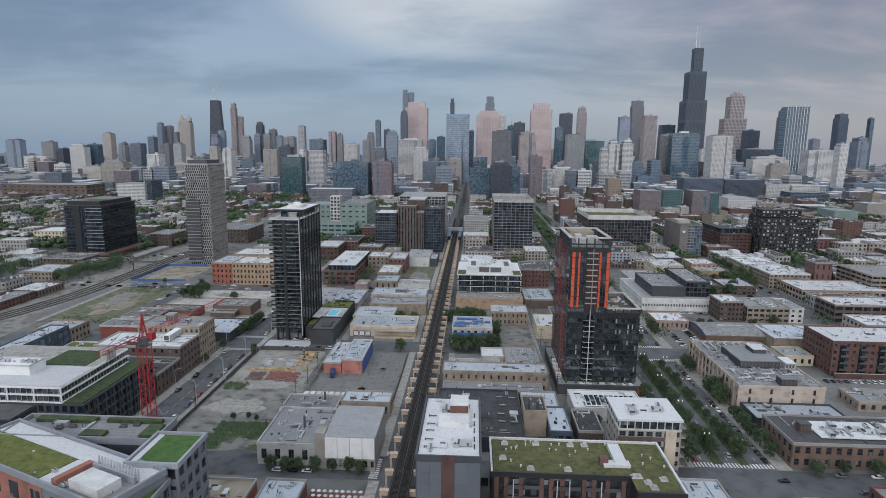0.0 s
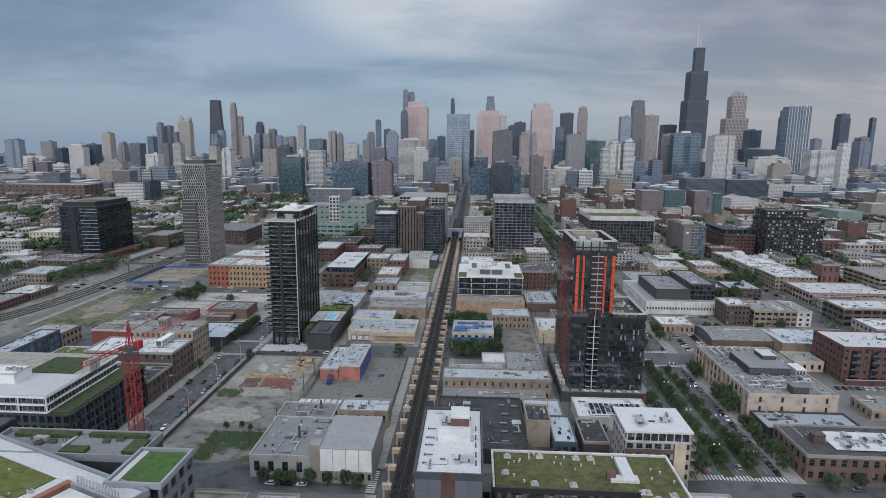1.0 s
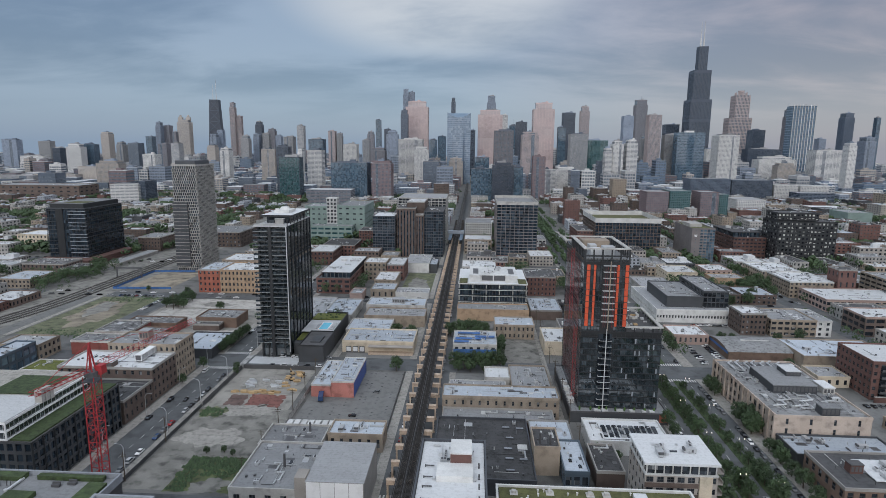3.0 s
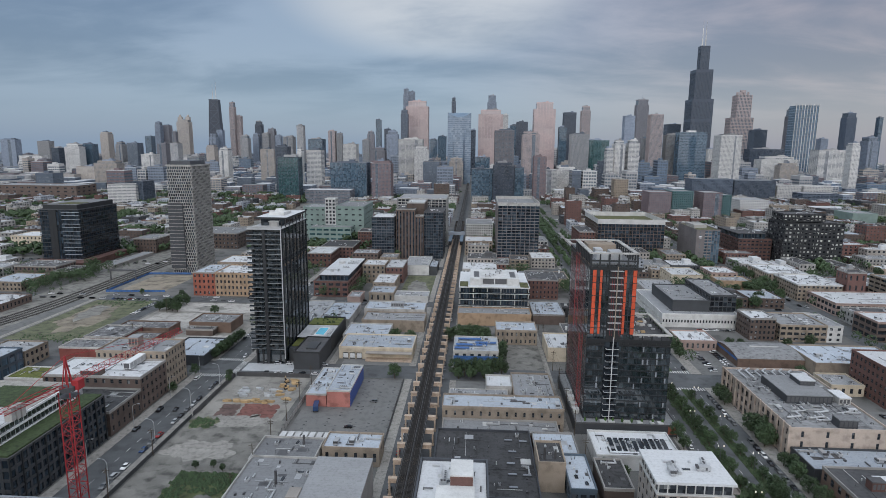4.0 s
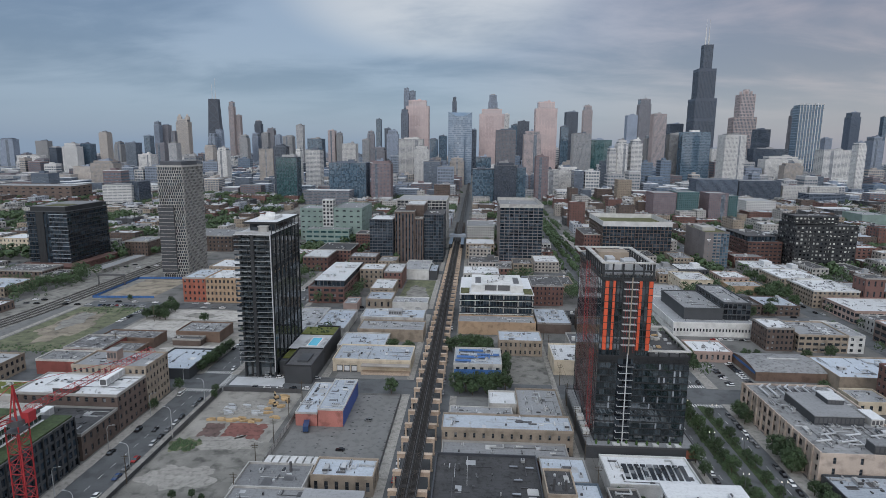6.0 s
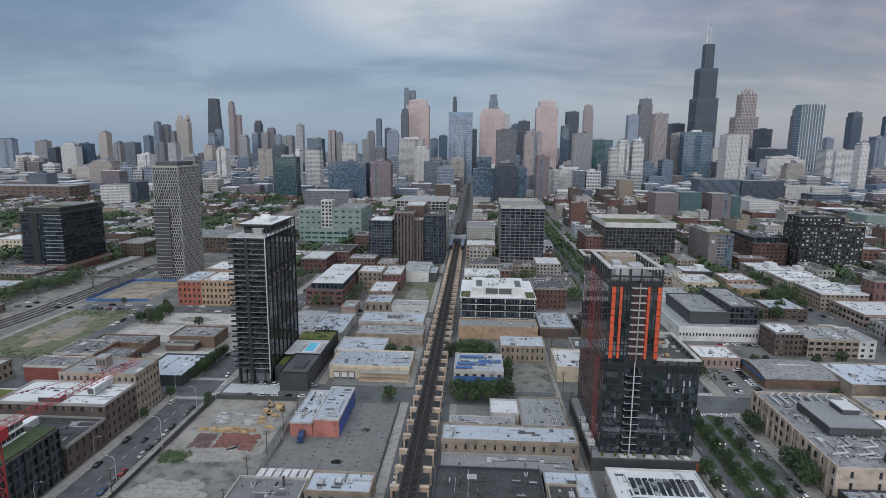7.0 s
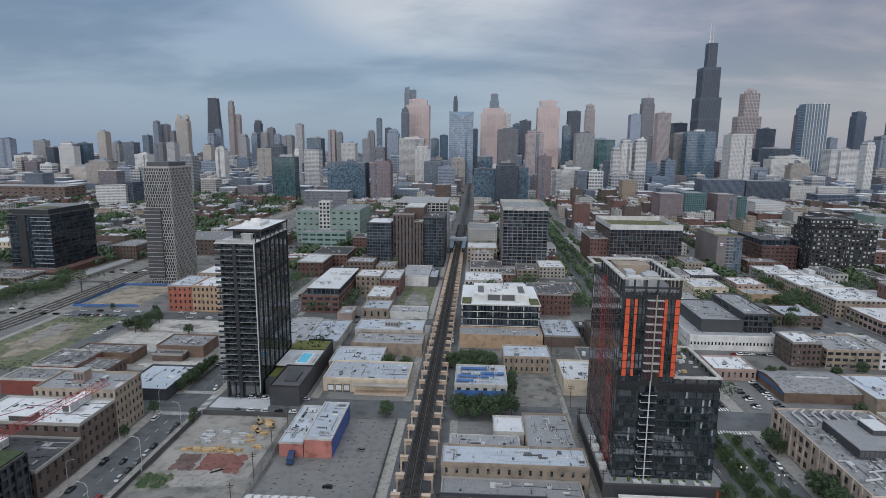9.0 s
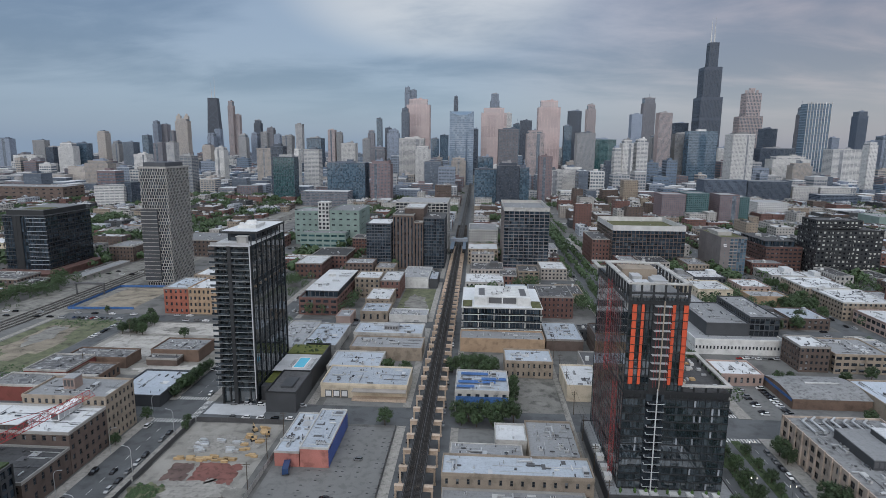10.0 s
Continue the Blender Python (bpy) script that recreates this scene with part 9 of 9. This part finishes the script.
for k in range(7):
    park(139 + k * 3.2, 391, 90)
park(95, 199 + 4, 0), park(92, 240, 180), park(107, 187, 90), park(-123, 262, 180), park(-55, 296 - 24, 10), park(-42, 276, 80), park(-48, 252, 90), park(18, 299, 90), park(27, 299, 90)
for k in range(9):
    park(-256 + k * 3.0, 432, 0)
    park(-220.8, 396 + k * 3.1, 90)
for x, y, t in [c for c in LOT_CARS if c[1] < 520 and c[0] > 100][:24]:
    park(x, y, 0)
for m in range(14):
    park(-24 + 0.8 * (m % 2), 460 + m * 22, 0)
weights = [5, 4, 5, 4, 3, 2, 1, 3, 1]
for k, (x, y, turn, z) in enumerate(parked):
    model = cdice.choices(MODELS, weights)[0]
    if k < len(MODELS):
        model = MODELS[k]
        model.matrix_basis = pose(x, y, z, 0, 0, turn) @ Matrix.Scale(0.86, 4)
    else:
        copy_thing(model, pose(x, y, z, 0, 0, turn) @ Matrix.Scale(0.86, 4))


def box_truck(x, y, turn, shade="white"):
    root = thing("truck", "white box trailer parked behind the workshop", "truck", (x, y, 0.04), "parked trucks")
    root.rotation_euler[2] = radians(turn)
    a = Acc()
    a.box(-1.05, 1.05, -3.4, 2.6, 0.8, 2.9)
    part("box", a, shade, root)
    a = Acc()
    a.box(-0.95, 0.95, 2.7, 4.2, 0.4, 2.0)
    a.box(-0.85, 0.85, 2.9, 3.6, 2.0, 2.25)
    part("cab", a, shade, root)
    for wx in (-0.85, 0.85):
        for wy in (-2.3, 3.3):
            w = Acc()
            w.tube((wx - 0.15, wy, 0.45), (wx + 0.15, wy, 0.45), 0.45, 0.45, 10)
            part("wheel", w, "tyre", root)


for k in range(8):
    box_truck(-70 + k * 2.75, 239.5, 0)
box_truck(-64.8, 267, 10, "car_blue")
box_truck(-150, 262, 80)


# ---- street lamps, poles ----
def lamp_post(x, y, turn):
    root = thing("street_lamp", "tall grey street lamp with a curved arm", "street lamp", (x, y, 0.1), "street lamps")
    root.rotation_euler[2] = radians(turn)
    p = Acc()
    p.tube((0, 0, 0), (0, 0, 8.5), 0.14, 0.09, 8)
    part("pole", p, "metal_light", root)
    p = Acc()
    p.tube((0, 0, 8.5), (0.7, 0, 9.6), 0.08, 0.07, 6)
    p.tube((0.7, 0, 9.6), (2.4, 0, 10.0), 0.07, 0.06, 6)
    part("arm", p, "metal_light", root)
    p = Acc()
    p.box(2.2, 3.0, -0.18, 0.18, 9.9, 10.06)
    part("lamp_head", p, "metal_light", root)


for y in range(206, 300, 28):
    lamp_post(-116.4, y, 180)
    lamp_post(-131.6, y + 12, 0)
for y in range(330, 430, 28):
    lamp_post(-116.4, y, 180)


def twin_lamp(x, y):
    root = thing("street_lamp", "black boulevard lamp post with two glowing globes", "street lamp", (x, y, 0.18), "boulevard lamps")
    p = Acc()
    p.tube((0, 0, 0), (0, 0, 6.2), 0.13, 0.08, 8)
    p.box(-0.9, 0.9, -0.05, 0.05, 6.1, 6.2)
    part("pole", p, "metal_dark", root)
    for dx in (-0.9, 0.9):
        g = Acc()
        g.tube((dx, 0, 6.2), (dx, 0, 6.5), 0.08, 0.15, 8)
        g.tube((dx, 0, 6.5), (dx, 0, 6.8), 0.15, 0.06, 8)
        part("globe", g, "lamp_glow", root, "lit white lamp globe")


glow = bpy.data.materials.new("lamp_glow")
glow.use_nodes = True
gb = glow.node_tree.nodes["Principled BSDF"]
gb.inputs["Base Color"].default_value = (0.9, 0.85, 0.75, 1)
gb.inputs["Emission Color"].default_value = (1.0, 0.88, 0.7, 1)
gb.inputs["Emission Strength"].default_value = 1.2
MATS["lamp_glow"] = glow
for y in (203, 231, 259, 287, 330, 365, 400):
    twin_lamp(98.8, y)
    twin_lamp(88.7, y + 4)


def pole_line(points):
    for x, y in points:
        root = thing("utility_pole", "weathered wooden utility pole with a cross arm", "pole", (x, y, 0.05), "utility poles")
        p = Acc()
        p.tube((0, 0, 0), (0, 0, 10.5), 0.17, 0.12, 7)
        part("pole", p, "bark", root)
        p = Acc()
        p.box(-1.2, 1.2, -0.07, 0.07, 9.6, 9.75)
        p.box(-0.9, 0.9, -0.06, 0.06, 8.8, 8.93)
        part("cross_arm", p, "bark", root)


pole_line([(-73.3, 200 + 18 * k) for k in range(6)] + [(40.5, 230 + 22 * k) for k in range(9)] + [(-112.8, 200), (-112.8, 226), (-160, 318), (-190, 345), (-200, 400)])
wires = Acc()
for k in range(8):
    for dx in (-0.9, 0.9):
        wires.beam((40.5 + dx, 230 + 22 * k, 9.8), (40.5 + dx, 252 + 22 * k, 9.8), 0.05)
tagged(part("cable", wires, "timber"), "black cables strung between the utility poles", "cable", "", "structure")


# ---- fences, walls, yard clutter ----
def fence(label, mat, x0, y0, x1, y1, high, gap=2.5):
    root = thing("fence", label, "fence", (x0, y0, 0.05))
    length = math.hypot(x1 - x0, y1 - y0)
    root.rotation_euler[2] = math.atan2(y1 - y0, x1 - x0)
    p = Acc()
    p.box(0, length, -0.03, 0.03, 0.05, high)
    part("screen", p, mat, root)
    post = Acc()
    post.box(-0.06, 0.06, -0.08, 0.08, 0, high + 0.15)
    post = post.mesh("post", ("metal_dark",))
    n = max(2, int(length / gap))
    for k in range(min(n, 30) + 1):
        part("post", post, None, root, at=(length * k / min(n, 30), 0, 0))


fence("low dark railing along the car park edge", "metal_dark", -31.8, 239, -31.8, 300, 1.4)
fence("dark boundary wall between the lots", "concrete", -72.4, 197, -72.4, 300, 2.2)
fence("grey street-side wall of the empty lot", "slate", -113.2, 197, -113.2, 256, 1.6)
fence("screened fence of the building yard", "metal_dark", -113.2, 257, -113.2, 300, 2.0)
fence("screened fence of the building yard", "metal_dark", -112.5, 300.5, -77, 300.5, 2.0)
fence("bright blue hoarding round the building plot", "blue_tarp", -274, 451, -230, 454, 1.7)
fence("bright blue hoarding round the building plot", "blue_tarp", -274, 451, -275, 512, 1.7)
fence("bright blue hoarding round the building plot", "blue_tarp", -275, 512, -240, 515, 1.7)
fence("dark fence behind the panelled block", "black", -12, 178, 8, 178, 3.0)


def heap(name, label, category, x, y, mat, seed):
    """Stacks of planks, pallets or pipes in the yard."""
    dice = random.Random(seed)
    root = thing(name, label, category, (x, y, 0.06))
    for k in range(dice.randrange(3, 6)):
        p = Acc()
        a, b = dice.uniform(-1.6, 1.6), dice.uniform(-1.2, 1.2)
        p.box(a - 1.2, a + 1.2, b - 0.4, b + 0.4, 0, dice.uniform(0.4, 1.0))
        part("plank_pack", p, mat, root)


ydice = random.Random(40)
for k in range(8):
    heap("timber_stack", "stack of new yellow timber in the building yard", "timber", -106 + k * 2.9, 272.5 + ydice.uniform(-0.6, 0.6), "wood_new", 50 + k)
for k in range(7):
    heap("timber_stack", "stack of new yellow timber in the building yard", "timber", -84 + ydice.uniform(-3, 4), 276 + k * 3.4, "wood_new", 70 + k)
for k in range(9):
    heap("pipe_stack", "stack of pale pipes and blocks in the yard", "building material", -104 + ydice.uniform(0, 18), 277 + ydice.uniform(0, 8), "metal_light", 90 + k)


def digger(x, y, turn):
    root = thing("excavator", "yellow excavator standing in the building yard", "excavator", (x, y, 0.06))
    root.rotation_euler[2] = radians(turn)
    root.scale = (0.62, 0.62, 0.62)
    for sx in (-1.1, 1.1):
        a = Acc()
        a.box(sx - 0.3, sx + 0.3, -1.8, 1.8, 0, 0.8)
        part("track", a, "tyre", root)
    a = Acc()
    a.box(-1.2, 1.2, -1.8, 1.2, 0.9, 2.2)
    part("body", a, "wood_new", root)
    a = Acc()
    a.box(-1.2, -0.2, 0.0, 1.4, 2.2, 3.1)
    part("cab", a, "window_dark", root)
    a = Acc()
    a.beam((0.4, 1.2, 1.8), (0.4, 4.0, 4.0), 0.4)
    a.beam((0.4, 4.0, 4.0), (0.4, 5.6, 1.2), 0.32)
    part("boom", a, "wood_new", root)


digger(-86, 294, 40), digger(-84, 287, 120), digger(-80, 291, 200)

# railway tracks beside the field, bending away towards the near end
def track_x(y):
    return -2.6 - 0.0016 * max(0.0, 430.0 - y) ** 2


rails = thing("railway", "railway tracks on a gravel bed", "railway", (-283, 0, 0.06))
for k, x in enumerate((-8, -3.5, 1, 5.5)):
    s = Acc()
    y = 240
    while y < 620:
        c = x + track_x(y)
        s.box(c - 1.3, c + 1.3, y, y + 0.3, 0, 0.12)
        y += 1.2
    part("sleeper", s, "timber", rails, kind="stuff")
    for dx in (-0.72, 0.72):
        r = Acc()
        y = 240
        while y < 1300:
            e = y + 8 if y < 440 else 1300
            a, b = x + dx + track_x(y), x + dx + track_x(e)
            r.face([(a - 0.08, y, 0.3), (a + 0.08, y, 0.3), (b + 0.08, e, 0.3), (b - 0.08, e, 0.3)])
            r.face([(a - 0.08, y, 0.12), (a - 0.08, y, 0.3), (b - 0.08, e, 0.3), (b - 0.08, e, 0.12)])
            r.face([(a + 0.08, y, 0.3), (a + 0.08, y, 0.12), (b + 0.08, e, 0.12), (b + 0.08, e, 0.3)])
            y = e
        part("rail", r, "rail_steel", rails)
gantry = thing("signal_gantry", "dark steel signal gantry over the tracks", "gantry", (-283, 490, 0.06))
g = Acc()
for x in (-12, 9):
    g.box(x, x + 0.8, -0.4, 0.4, 0, 8)
g.box(-12.4, 10, -0.6, 0.6, 7.4, 8.8)
part("frame", g, "metal_dark", gantry)


# ---- street corner by the start: low roof and dining terrace ----
block("shop", "low shop with a cluttered pale grey roof", -62, -49.5, 152, 169, 5, "brick", "roof_blue", plain=True, units=9)
block("building_site", "timber-framed building site with bare plywood decks", -84, -66, 148, 170, 4, "orange_brick", "dirt", plain=True, units=4)
for k in range(9):
    for j in range(3):
        root = thing("parasol", "white parasol over a dark dining terrace", "parasol", (-47.5 + k * 1.9 + (j % 2) * 0.8, 168.5 - j * 2.6, 0.05), "terrace parasols")
        a = Acc()
        a.tube((0, 0, 0), (0, 0, 2.4), 0.04, 0.04, 5)
        part("pole", a, "metal_dark", root)
        a = Acc()
        a.tube((0, 0, 2.2), (0, 0, 2.75), 0.75, 0.03, 6)
        part("canopy", a, "roof_white", root)
sheet("terrace", "dark red brick dining terrace", -49, -31.8, 160, 171, 0.04, "red_earth", "terrace")
block("shop", "low shop with a white roof and dark machines at the crossing", 63, 80, 150, 176, 6, "brick", "roof_blue", plain=True, units=8)


# ---- far traffic and parked cars, too many to count ----
fleet = {k: Acc() for k in ("car_black", "car_white", "car_grey", "car_silver")}
glaze = Acc()
qdice = random.Random(91)


def far_car(x, y, along):
    a = fleet[qdice.choice(("car_black", "car_black", "car_white", "car_white", "car_grey", "car_grey", "car_silver", "car_silver"))]
    hx, hy = (0.8, 2.0) if along else (2.0, 0.8)
    a.box(x - hx, x + hx, y - hy, y + hy, 0.35, 0.95, bottom=False)
    a.box(x - hx * 0.55, x + hx * 0.55, y - hy * 0.6, y + hy * 0.6, 1.25, 1.33, bottom=False)
    glaze.box(x - hx * 0.7, x + hx * 0.7, y - hy * 0.7, y + hy * 0.7, 0.95, 1.25, bottom=False)


for x0, x1 in ALONG:
    if x0 == -28:
        continue
    for x in ((x0 + 1.6, x1 - 1.6, (x0 + x1) / 2 + 2) if x0 != 80.5 else (82.2, 106.6, 92.5, 95.5)):
        y = 436
        while y < 1250:
            if not any(c0 - 3 < y < c1 + 3 for c0, c1 in CROSS) and abs(x) < 0.8 * y and qdice.random() < 0.5:
                far_car(x, y, True)
            y += qdice.uniform(5, 11)
for y0, y1 in CROSS[2:]:
    for y in (y0 + 1.6, y1 - 1.6):
        x = -600
        while x < 700:
            if not any(a - 3 < x < b + 3 for a, b in ALONG) and abs(x) < 0.8 * y and qdice.random() < 0.45:
                far_car(x, y, False)
            x += qdice.uniform(5, 12)
for x, y, t in LOT_CARS:
    if y >= 430:
        far_car(x, y, True)
cars = thing("far_cars", "small parked and driving cars in the far streets", "cars", (0, 0, 0))
cars["kind"] = "stuff"
for k, a in fleet.items():
    part("far_body", a, k, cars, kind="stuff")
part("far_cabin", glaze, "window_dark", cars, kind="stuff")

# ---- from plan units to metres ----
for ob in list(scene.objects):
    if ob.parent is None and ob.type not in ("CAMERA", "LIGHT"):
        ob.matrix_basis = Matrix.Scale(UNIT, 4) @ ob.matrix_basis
